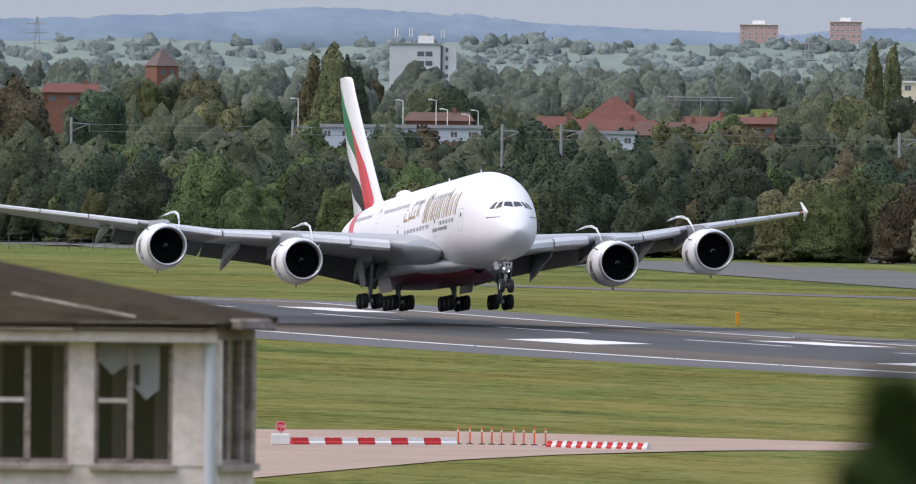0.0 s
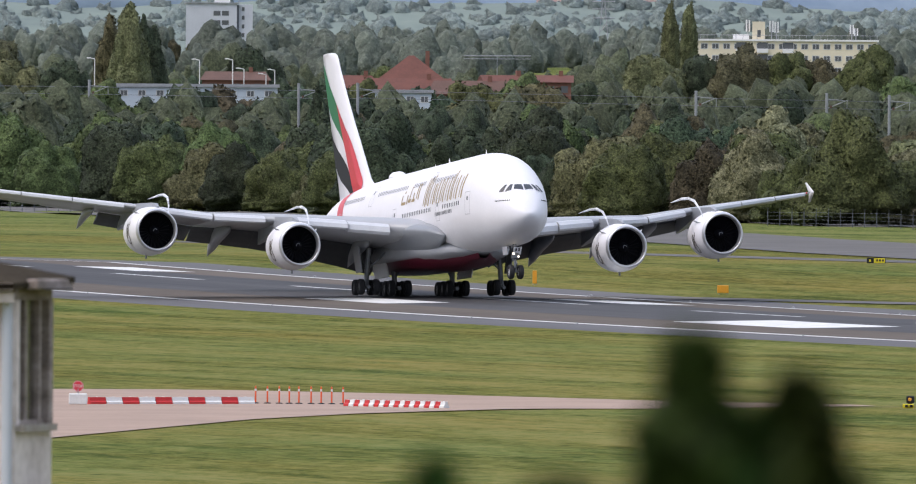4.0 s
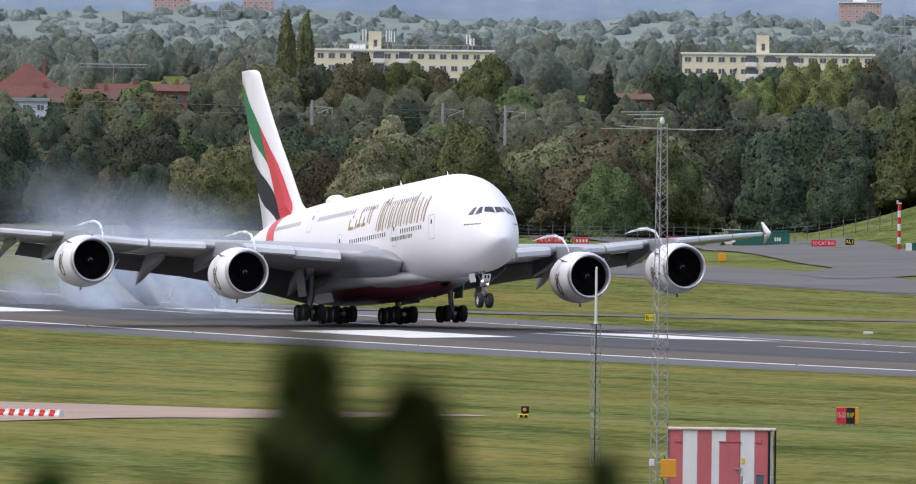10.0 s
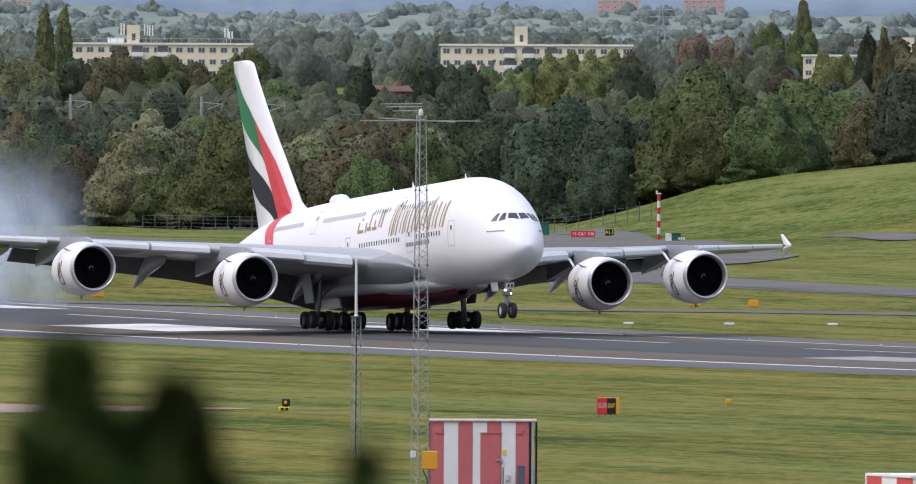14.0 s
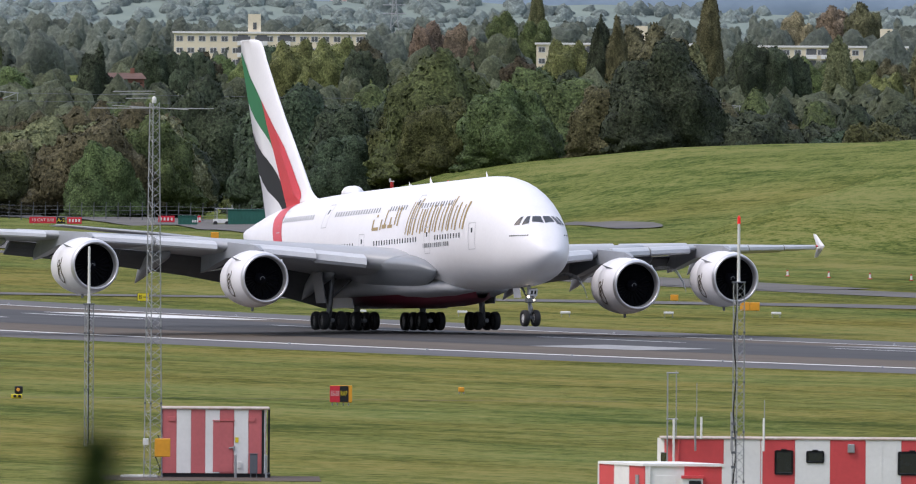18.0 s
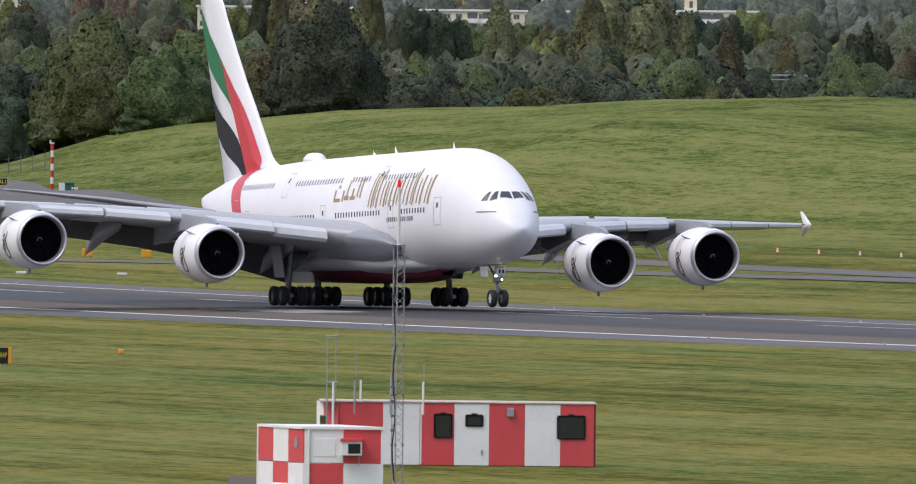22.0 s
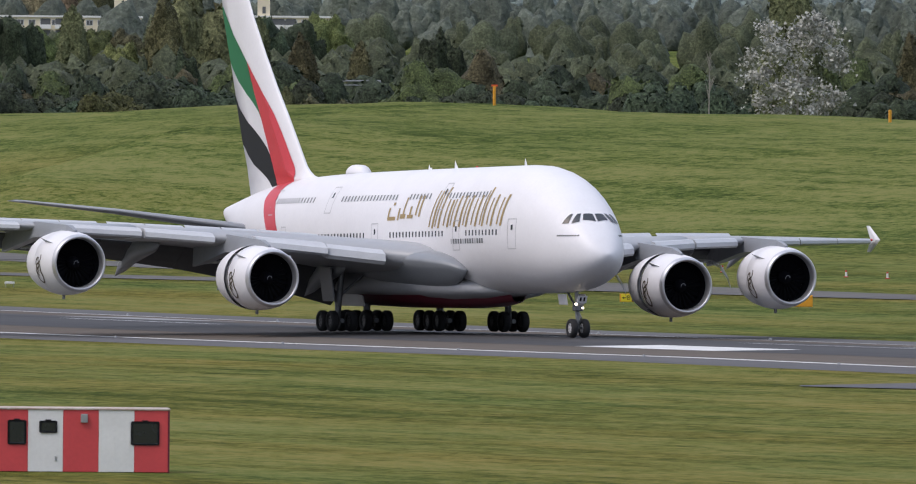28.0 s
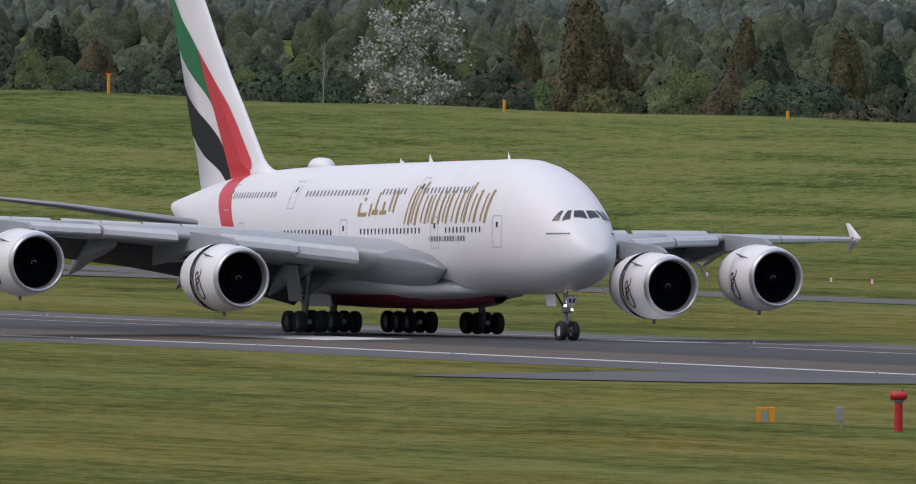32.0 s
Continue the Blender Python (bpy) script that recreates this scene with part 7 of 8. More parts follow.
def fences():
    """Wire fences along the foot of the trees."""
    for a0, a1, k0, k1, label in ((17.30, 17.70, 2445, 2440, "wire fence with angled posts before the trees"), (18.0, 19.75, 2270, 2080, "wire fence with angled posts before the trees"), (14.4, 15.6, 2590, 2560, "low wire fence before the trees")):
        ob = thing("fence", label, "fence")
        n = round((a1 - a0) / 0.042)
        posts = [spot(a0 + (a1 - a0) * i / n, k0 + (k1 - k0) * i / n).translation for i in range(n + 1)]
        for p in posts:
            part("post", joined(rod(p, p + Vector((0, 0, 2.0)), 0.06, 5), rod(p + Vector((0, 0, 2.0)), p + Vector((0.35, -0.1, 2.4)), 0.05, 5)), GREY_BOX, ob)
        for z in (0.4, 0.9, 1.4, 1.9):
            part("wire", joined(*[rod(p + Vector((0, 0, z)), q + Vector((0, 0, z)), 0.015, 4) for p, q in zip(posts, posts[1:])]), GREY_BOX, ob)


barriers()
striped_hut()
masts()
cabins()
signs()
fences()


# ---- far buildings ----
CONCRETE = material("pale_grey_render", (0.58, 0.60, 0.64), 0.8, scale=0.2, fine=2, vary=0.06)
CREAM = material("cream_render", (0.80, 0.71, 0.53), 0.8, scale=0.2, fine=2, vary=0.06)
BRICK = material("red_brown_brick", (0.22, 0.098, 0.068), 0.85, scale=0.4, fine=4, vary=0.12)
# pinkish skyline brick, with the distance haze put into its colour
PINK_BRICK = material("haze_paled_brick", (0.60, 0.40, 0.38), 0.85, scale=0.4, fine=4, vary=0.08)
ROOF_TILE = material("red_roof_tiles", (0.150, 0.052, 0.035), 0.8, scale=0.5, fine=3, vary=0.15)
ROOF_BROWN = material("brown_roof_tiles", (0.125, 0.065, 0.047), 0.8, scale=0.5, fine=3, vary=0.15)
ROOF_SLATE = material("brown_slate", (0.14, 0.10, 0.09), 0.8, scale=0.5, fine=3)
ROOF_FLAT = material("flat_roof_felt", (0.35, 0.36, 0.38), 0.8, scale=0.5, fine=3)
FAR_GLASS = material("far_window_glass", (0.12, 0.125, 0.13), 0.3, scale=0.5, fine=3)
PALE_BLUE = material("pale_blue_panel", (0.52, 0.58, 0.64), 0.6, scale=0.5, fine=3, vary=0.06)


def block(name, label, category, a0, a1, k, top, depth, mat, roof=None, storey=2.8, rows=(), cols=0, win=(1.1, 1.2), turn=0.0, parapet=0.5, group=""):
    """A building with a flat roof, seen from its front, with real windows set into the wall face."""
    low = spot((a0 + a1) / 2, k).translation.z - 3
    w = k * radians(a1 - a0)
    at = spot((a0 + a1) / 2, k, low) @ Matrix.Rotation(radians(turn), 4, "Z")
    z1 = height_at(top, k) - low
    ob = thing(name, label, category, at, group)
    wall = part("wall", box(-w / 2, w / 2, 0, depth, 0, z1), mat, ob)
    part("roof", box(-w / 2 - 0.4, w / 2 + 0.4, -0.4, depth + 0.4, z1, z1 + parapet), roof or ROOF_FLAT, ob)
    for r in rows:
        for c in range(cols):
            x = -w / 2 + w * (c + 0.5) / cols
            z = z1 - r * storey - 0.55
            pane = part("window", box(x - win[0] / 2, x + win[0] / 2, -0.05, 0.08, z - win[1], z), LINE_WHITE, wall, "white framed window")
            part("pane", box(x - win[0] / 2 + 0.14, x - 0.05, -0.07, -0.05, z - win[1] + 0.12, z - 0.12), FAR_GLASS, pane)
            part("pane", box(x + 0.05, x + win[0] / 2 - 0.14, -0.07, -0.05, z - win[1] + 0.12, z - 0.12), FAR_GLASS, pane)
    return ob, wall, w, z1


def gabled(name, label, a0, a1, k, eaves, ridge, depth, wall_mat, roof_mat, hip=0.0, turn=0.0):
    """A house or hall with a pitched roof; hip: how far the ridge ends stand in."""
    low = spot((a0 + a1) / 2, k).translation.z - 3
    w = k * radians(a1 - a0)
    at = spot((a0 + a1) / 2, k, low) @ Matrix.Rotation(radians(turn), 4, "Z")
    ze, zr = height_at(eaves, k) - low, height_at(ridge, k) - low
    ob = thing(name, label, "house", at)
    part("wall", box(-w / 2, w / 2, 0, depth, 0, ze), wall_mat, ob)
    e = 0.5
    vs = [(-w / 2 - e, -e, ze), (w / 2 + e, -e, ze), (w / 2 + e, depth + e, ze), (-w / 2 - e, depth + e, ze), (-w / 2 + hip * w / 2 - (e if not hip else 0), depth / 2, zr), (w / 2 - hip * w / 2 + (e if not hip else 0), depth / 2, zr)]
    part("roof", (vs, [(0, 1, 5, 4), (2, 3, 4, 5), (1, 2, 5), (3, 0, 4), (3, 2, 1, 0)]), roof_mat, ob, "tiled roof")
    for i in range(3):
        x = -w / 2 + w * (i + 0.5) / 3
        part("window", box(x - 0.7, x + 0.7, -0.06, 0.02, ze - 2.0, ze - 0.7), FAR_GLASS, ob)
    part("chimney", box(w * 0.2, w * 0.2 + 0.8, depth * 0.45, depth * 0.6, ze, zr + 0.9), BRICK, ob)
    return ob


def roof_masts(ob, points, z1, depth=6):
    for x, h in points:
        part("roof_mast", rod((x, depth / 2, z1), (x, depth / 2, z1 + h), 0.14, 5), GALVANISED, ob)
        for d in (-0.35, 0.35):
            part("roof_aerial", box(x + d - 0.14, x + d + 0.14, depth / 2 - 0.15, depth / 2 + 0.15, z1 + h * 0.45, z1 + h), PANEL_WHITE, ob)


def town():
    k = 4600
    ob, wall, w, z1 = block("tower_block", "pale grey concrete tower block with rooftop aerials", "tower block", 15.993, 16.168, k, 0.478, 16, CONCRETE, parapet=0.3)
    for r in range(5):
        for x in (0.6, 2.9):
            pane = part("window", box(x, x + 1.9, -0.05, 0.05, z1 - 2.6 * r - 3.3, z1 - 2.6 * r - 2.0), FAR_GLASS, wall)
    part("side_wing", box(w / 2 + 0.3, w / 2 + 4.4, 1.0, 14, 0, z1 - 0.2), CONCRETE, ob, "narrow white side wing")
    # a solid slate-grey bar; its colour stands for the shade of a slot
    part("dark_slot", box(w / 2, w / 2 + 0.6, 0.4, 14, 0, z1 - 0.3), GREY_BOX, ob)
    for r in range(7):
        part("window", box(w / 2 + 1.4, w / 2 + 2.1, 0.92, 1.0, z1 - 2.4 * r - 2.0, z1 - 2.4 * r - 0.9), FAR_GLASS, ob)
    part("roof_house", box(0.8, 5.2, 3, 9, z1, z1 + 2.4), PANEL_WHITE, ob, "white roof housing")
    part("roof_house", box(1.5, 3.2, 3, 8, z1 + 2.4, z1 + 3.0), RUST, ob)
    roof_masts(ob, ((-5.2, 4.5), (-1.2, 4.6), (7.6, 4.2)), z1)
    # the brick water tower with its pyramid roof
    k = 3950
    low = spot(15.21, k).translation.z - 3
    ob = thing("brick_tower", "square red-brown brick tower with a pyramid slate roof", "tower", spot(15.21, k, low) @ Matrix.Rotation(radians(28), 4, "Z"))
    ze, zr = height_at(0.395, k) - low, height_at(0.455, k) - low
    part("wall", box(-2.9, 2.9, -2.9, 2.9, 0, ze), BRICK, ob)
    part("roof", ([(-3.2, -3.2, ze), (3.2, -3.2, ze), (3.2, 3.2, ze), (-3.2, 3.2, ze), (0, 0, zr)], [(0, 1, 4), (1, 2, 4), (2, 3, 4), (3, 0, 4), (3, 2, 1, 0)]), ROOF_SLATE, ob, "brown pyramid roof")
    for x in (-1.2, 1.2):
        part("opening", box(x - 0.5, x + 0.5, -2.95, -2.85, ze - 2.2, ze - 0.7), FAR_GLASS, ob)
    # houses with red roofs
    gabled("house", "large house with a steep red tiled hipped roof", 16.65, 16.89, 3220, 0.212, 0.305, 14, BRICK, ROOF_TILE, 0.93)
    gabled("house", "long red tiled wing before the large house", 16.60, 16.92, 3190, 0.180, 0.226, 9, BRICK, ROOF_TILE, 0.08)
    gabled("house", "red tiled house beside the large one", 16.48, 16.66, 3250, 0.19, 0.235, 10, BRICK, ROOF_TILE, 0.3)
    gabled("house", "long low house with a brown tiled roof", 16.83, 17.12, 3110, 0.172, 0.219, 10, BRICK, ROOF_BROWN, 0.12)
    gabled("house", "red tiled house with a dark gable", 17.03, 17.20, 3180, 0.203, 0.239, 9, BRICK, ROOF_TILE, 0.0, 12)
    gabled("house", "small house with a red tiled roof", 17.18, 17.32, 3230, 0.215, 0.24, 9, BRICK, ROOF_TILE, 0.0)
    gabled("house", "red roofed house among the far trees", 14.80, 15.00, 3700, 0.30, 0.332, 9, BRICK, ROOF_TILE, 0.1)
    gabled("house", "brown roofed house with a white gable", 16.05, 16.28, 3350, 0.215, 0.245, 9, BRICK, ROOF_BROWN, 0.1)
    gabled("house", "brown roofed house half hidden by trees", 18.76, 18.92, 3130, 0.205, 0.226, 9, BRICK, ROOF_BROWN, 0.1)
    gabled("house", "red roofed house half hidden by trees", 18.58, 18.64, 2560, 0.02, 0.05, 7, BRICK, ROOF_TILE, 0.0)
    # pale low buildings
    for a0, a1, k, top, label in ((15.75, 16.31, 3080, 0.19, "long low pale building with a flat roof"), (16.645, 16.84, 3020, 0.175, "pale blue-white flat-roofed school building")):
        ob, wall, w, z1 = block("low_building", label, "building", a0, a1, k, top, 10, PALE_BLUE, ROOF_FLAT, 2.9, (0, 1), max(4, round((a1 - a0) * k / 190)), (1.5, 1.2), parapet=0.6)
    # cream flats
    for a0, a1, k, top, stair in ((17.643, 18.372, 3900, 0.362, 0.44), (19.022, 19.68, 3900, 0.363, 0.42), (20.269, 20.8, 4000, 0.332, 0.68), (21.03, 21.545, 4000, 0.327, 0.86), (21.865, 22.2, 4000, 0.333, 0.3)):
        cols = round((a1 - a0) * 26)
        ob, wall, w, z1 = block("cream_flats", "long cream block of flats with a flat roof", "flats", a0, a1, k, top, 11, CREAM, PANEL_WHITE, 2.75, (0, 1, 2), cols, (1.7, 1.35), parapet=0.45, group="cream blocks of flats")
        x = -w / 2 + stair * w
        part("stair_tower", box(x - 1.5, x + 1.5, 1, 6, z1, z1 + 4.6), CREAM, ob, "cream stair tower")
        part("tower_window", box(x - 0.3, x + 0.5, 0.9, 1.0, z1 + 1.0, z1 + 2.6), FAR_GLASS, ob)
        for j in (0.36, 0.46, 0.58):
            for r in range(3):
                bal = part("balcony", box(-w / 2 + j * w - 1.3, -w / 2 + j * w + 1.3, -0.9, -0.02, z1 - 2.75 * r - 2.75, z1 - 2.75 * r - 1.75), PANEL_WHITE, wall, "pale balcony")
                part("recess", box(-w / 2 + j * w - 1.2, -w / 2 + j * w + 1.2, -0.1, -0.02, z1 - 2.75 * r - 1.75, z1 - 2.75 * r - 0.3), FAR_GLASS, bal)
        if k == 3900 and a0 < 18:
            roof_masts(ob, ((-w * 0.46, 1.8), (w * 0.38, 4.0), (w * 0.40, 3.2), (x + 3.0, 4.8), (x + 4.2, 4.6), (x - 2.5, 5.0)), z1)
            part("roof_house", box(x - 6, x - 2.2, 2, 6, z1, z1 + 1.6), PANEL_WHITE, ob)
            part("rail", joined(rod((-w / 2, -0.2, z1 + 1.4), (w / 2, -0.2, z1 + 1.4), 0.05, 4), *[rod((-w / 2 + w * i / 30, -0.2, z1 + 0.4), (-w / 2 + w * i / 30, -0.2, z1 + 1.4), 0.04, 4) for i in range(31)]), GALVANISED, ob)
    # towers on the skyline
    for a0, a1, top in ((17.198, 17.329, 0.556), (17.507, 17.616, 0.569), (19.559, 19.705, 0.545), (19.855, 20.0, 0.547)):
        ob, wall, w, z1 = block("far_tower", "far pinkish brick tower block on the skyline", "tower block", a0, a1, 4850, top, 9, PINK_BRICK, PANEL_WHITE, 1.5, (0, 1, 2, 3, 4, 5), 6, (0.9, 0.8), parapet=0.3, group="far tower blocks")
        part("roof_house", box(-w * 0.18, w * 0.15, 2, 6, z1, z1 + 1.3), PANEL_WHITE, ob)
    # pylons far off
    for a, k, top in ((14.78, 4700, 0.56), (17.43, 4700, 0.515), (19.78, 4700, 0.51)):
        base = spot(a, k)
        h = height_at(top, k) - base.translation.z
        ob = thing("pylon", "far pale steel power pylon", "pylon", base)
        for sx, sy in ((-1, -1), (1, -1), (1, 1), (-1, 1)):
            part("leg", rod((sx * 2, sy * 2, 0), (sx * 0.2, sy * 0.2, h), 0.16, 4), GALVANISED, ob)
        for z in (0.7, 0.82, 0.92):
            part("arm", rod((-3.2, 0, h * z), (3.2, 0, h * z), 0.14, 4), GALVANISED, ob)
        part("bracing", joined(*[rod((-2 + 1.8 * i / 8, -1.9 + 1.8 * i / 8, h * i / 8), (2 - 1.8 * (i + 1) / 8, -1.9 + 1.8 * (i + 1) / 8, h * (i + 1) / 8), 0.09, 4) for i in range(8)]), GALVANISED, ob)


def railway():
    """Posts of the electric railway behind the belt, with their wires, and street lamps."""
    tops = []
    for i, (a, top) in enumerate(((14.9, 0.215), (15.662, 0.213), (16.383, 0.206), (16.586, 0.209), (17.75, 0.19), (18.2, 0.185), (18.415, 0.18), (20.46, 0.16), (20.9, 0.15))):
        k = max(2790, 805 / math.sin(radians(a)))
        base = spot(a, k)
        h = height_at(top, k) - base.translation.z
        ob = thing("catenary_post", "grey railway mast with bracket arms above the trees", "mast", base, "railway masts")
        part("post", rod((0, 0, 0), (0, 0, h), 0.24, 6), GALVANISED, ob)
        part("arm", joined(rod((0, 0, h - 2.6), (3.4, 0, h - 1.2), 0.07, 5), rod((0, 0, h - 1.0), (3.6, 0, h - 1.3), 0.07, 5), rod((3.4, 0, h - 1.2), (3.4, 0, h - 2.6), 0.06, 5)), GALVANISED, ob)
        part("insulator", box(0.5, 0.9, -0.12, 0.12, h - 2.5, h - 2.1), BROWN_POT, ob)
        tops.append(base @ Vector((3.4, 0, h - 2.6)))
    wire = thing("overhead_wire", "thin railway overhead wires between the masts", "wire")
    for z in (0.0, 1.3):
        for p, q in zip(tops, tops[1:]):
            part("wire", rod(p + Vector((0, 0, z)), q + Vector((0, 0, z)), 0.035, 4), GREY_BOX, wire)
    # a rail gantry that shows over the bank
    for a0, a1, el, k in ((22.24, 22.37, 0.118, 2300), (16.95, 17.18, 0.305, 3300)):
        p, q = spot(a0, k, height_at(el, k)).translation, spot(a1, k, height_at(el, k)).translation
        ob = thing("gantry", "slim grey steel gantry above the trees", "gantry")
        part("beam", joined(rod(p, q, 0.12, 5), rod(p + Vector((0, 0, -0.6)), q + Vector((0, 0, -0.6)), 0.07, 5)), GALVANISED, ob)
        for c in (p, q) if a0 > 20 else (p.lerp(q, 0.5),):
            part("leg", rod((c.x, c.y, ground_height(c.x, c.y)), c, 0.07, 5), GALVANISED, ob)
    for a, k, el in ((16.041, 3150, 0.283), (16.155, 3160, 0.285), (16.194, 3120, 0.253), (16.27, 3150, 0.235), (15.68, 3150, 0.285), (16.3, 3300, 0.25), (14.62, 3000, 0.2)):
        base = spot(a, k)
        h = height_at(el, k) - base.translation.z
        ob = thing("street_lamp", "tall grey street lamp above the trees", "street lamp", base, "street lamps")
        part("column", rod((0, 0, 0), (0, 0, h), 0.14, 6, 0.08), PANEL_WHITE, ob)
        part("arm", rod((0, 0, h), (-0.9, 0, h + 0.15), 0.07, 5), PANEL_WHITE, ob)
        part("lantern", box(-1.5, -0.7, -0.2, 0.2, h + 0.08, h + 0.28, 0.03), PANEL_WHITE, ob)


BROWN_POT = material("brown_porcelain", (0.12, 0.06, 0.04), 0.4)


# ---- the old building and the treetop before the camera ----
OLD_WHITE = material("weathered_white_render", (0.84, 0.75, 0.70), 0.8, scale=0.7, fine=6, vary=0.06, other=(0.52, 0.44, 0.39), spec=0.2)
OLD_FASCIA = material("peeling_grey_paint", (0.42, 0.35, 0.31), 0.8, scale=1.8, stretch=(1, 1, 3), fine=12, other=(0.15, 0.115, 0.095))
OLD_ROOF = material("mossy_dark_roof", (0.06, 0.047, 0.03), 0.95, spec=0.05, scale=0.8, fine=6, other=(0.028, 0.022, 0.015), bump=0.4)
OLD_SILL = material("rotten_brown_sill", (0.25, 0.20, 0.16), 0.9, scale=3, fine=14, other=(0.42, 0.38, 0.33))
# one dark colour for the whole room; the lack of light is in it
ROOM_DIMNESS = material("dim_room_surface", (0.07, 0.065, 0.06), 0.9, scale=1, fine=5)
CLOTH = material("white_hung_paper", (0.85, 0.86, 0.9), 0.8, scale=1, fine=6)
CURTAIN = material("dusty_curtain", (0.20, 0.175, 0.15), 0.9, scale=1, stretch=(6, 6, 0.3), fine=8)


def clear_glass(name):
    m = bpy.data.materials.new(name)
    m.use_nodes = True
    b = m.node_tree.nodes["Principled BSDF"]
    b.inputs["Transmission Weight"].default_value, b.inputs["Roughness"].default_value, b.inputs["IOR"].default_value = 1.0, 0.03, 1.45
    b.inputs["Base Color"].default_value = (0.94, 0.94, 0.94, 1)
    return m


PANE = clear_glass("old_window_glass")


def old_building():
    k, s = 236.0, 236.0 / 28500
    at = spot(15.556, k, 0.0)
    X = lambda px: (px - 445) * s
    Z = lambda py: 13.99 - (py - 420) * s
    ob = thing("old_building", "weathered white-painted old building with a dark mossy roof", "building", at)
    x_corner = X(375)
    left = X(-900)
    sill, head = Z(808), Z(592)
    # front wall with real openings
    part("lower_wall", box(left, x_corner, 0, 0.3, 0, sill), OLD_WHITE, ob, "white lower wall")
    part("upper_wall", box(left, x_corner, 0, 0.3, head, Z(572)), OLD_FASCIA, ob, "grey board above the windows")
    for a, b in ((118, 163), (297, 375)):
        part("pier", box(X(a), X(b), -0.02, 0.3, sill, head), OLD_WHITE, ob, "white pier")
    # oblique end wall
    end = Matrix.Translation((x_corner, 0, 0)) @ Matrix.Rotation(radians(72), 4, "Z")
    L = 62 * s / math.cos(radians(72))
    part("end_lower_wall", moved(box(0, L, 0, 0.3, 0, sill), end), OLD_WHITE, ob)
    part("end_upper_wall", moved(box(0, L, 0, 0.3, head, Z(560)), end), OLD_FASCIA, ob)
    part("end_pier", moved(box(0, L * 0.08, -0.02, 0.3, sill, head), end), OLD_WHITE, ob)
    part("end_pier", moved(box(L * 0.88, L, -0.02, 0.3, sill, head), end), OLD_FASCIA, ob, "peeling corner board")
    frames = [(163, 297, (163, 224, 297)), (48 - 95, 118, (-47, 48, 118)), (-210, -60, (-210, -135, -60))]
    for a, b, bars in frames:
        win = part("window", joined(*[box(X(q) - 0.045 * (1 if 0 < i < len(bars) - 1 else 1.3), X(q) + 0.045 * (1 if 0 < i < len(bars) - 1 else 1.3), 0.05, 0.17, sill + 0.05, head) for i, q in enumerate(bars)], box(X(a), X(b), 0.05, 0.16, head - 0.09, head), box(X(a), X(b), 0.05, 0.16, sill, sill + 0.09)), OLD_FASCIA, ob, "worn wooden window frame")
        part("glazing_bar", box(X(bars[0]), X(bars[1]), 0.06, 0.14, Z(697) - 0.03, Z(697) + 0.03), OLD_WHITE, win)
        for q0, q1 in zip(bars, bars[1:]):
            part("pane", box(X(q0) + 0.05, X(q1) - 0.05, 0.10, 0.106, sill + 0.09, head - 0.09), PANE, win)
        part("sill", box(X(a) - 0.06, X(b) + 0.06, -0.12, 0.05, sill - 0.08, sill + 0.02, 0.015), OLD_SILL, win, "rotten brown sill")
        for i, q in enumerate((bars[0] + 30, bars[1] + 42)):
            part("curtain", box(X(q), X(q + 22), 0.5, 0.55, sill, head), CURTAIN, win)
    part("pier", box(X(-60), X(-47), -0.02, 0.3, sill, head), OLD_WHITE, ob)
    # paper hung inside the glass
    for x0, x1, y0, y1 in ((168, 218, 598, 648), (228, 274, 604, 690)):
        vs = [(X(x0), 0.3, Z(y0)), (X(x1), 0.3, Z(y0)), (X(x1), 0.3, Z(y1 - 12)), (X((x0 + x1) / 2), 0.32, Z(y1 + 6)), (X(x0), 0.3, Z(y1 - 20))]
        vs += [(x, y + 0.02, z) for x, y, z in vs]
        part("hung_paper", (vs, [(0, 1, 2, 3, 4), (9, 8, 7, 6, 5)] + [(i, i + 5, (i + 1) % 5 + 5, (i + 1) % 5) for i in range(5)]), CLOTH, ob, "white paper hung inside the window")
    part("paper_mark", box(X(230), X(240), 0.285, 0.295, Z(672), Z(635)), GREY_BOX, ob)
    end_win = part("end_window", moved(joined(box(L * 0.08, L * 0.14, 0.05, 0.15, sill, head), box(L * 0.36, L * 0.42, 0.05, 0.15, sill, head), box(L * 0.7, L * 0.76, 0.03, 0.15, sill, head), box(L * 0.08, L * 0.88, 0.05, 0.15, sill, sill + 0.08)), end), OLD_FASCIA, ob, "worn end window frame")
    part("pane", moved(box(L * 0.1, L * 0.86, 0.10, 0.106, sill + 0.05, head), end), PANE, end_win)
    part("sill", moved(box(0, L * 0.95, -0.12, 0.05, sill - 0.08, sill + 0.02), end), OLD_SILL, end_win)
    part("down_pipe", rod((X(360), -0.1, 0), (X(360), -0.1, Z(572)), 0.075, 10), CONCRETE, ob, "pale blue-grey down pipe")
    # room behind the glass, with floor, rear wall and ceiling, all coloured dark for its dimness
    part("room_wall", joined(box(left, x_corner + 0.5, 3.4, 3.5, sill - 1.0, Z(572)), box(left, x_corner + 0.6, 0.3, 3.5, sill - 1.1, sill - 1.0), box(left, x_corner + 0.8, 0.3, 3.5, Z(575), Z(572))), ROOM_DIMNESS, ob, "room inside, its dimness put into the colour")
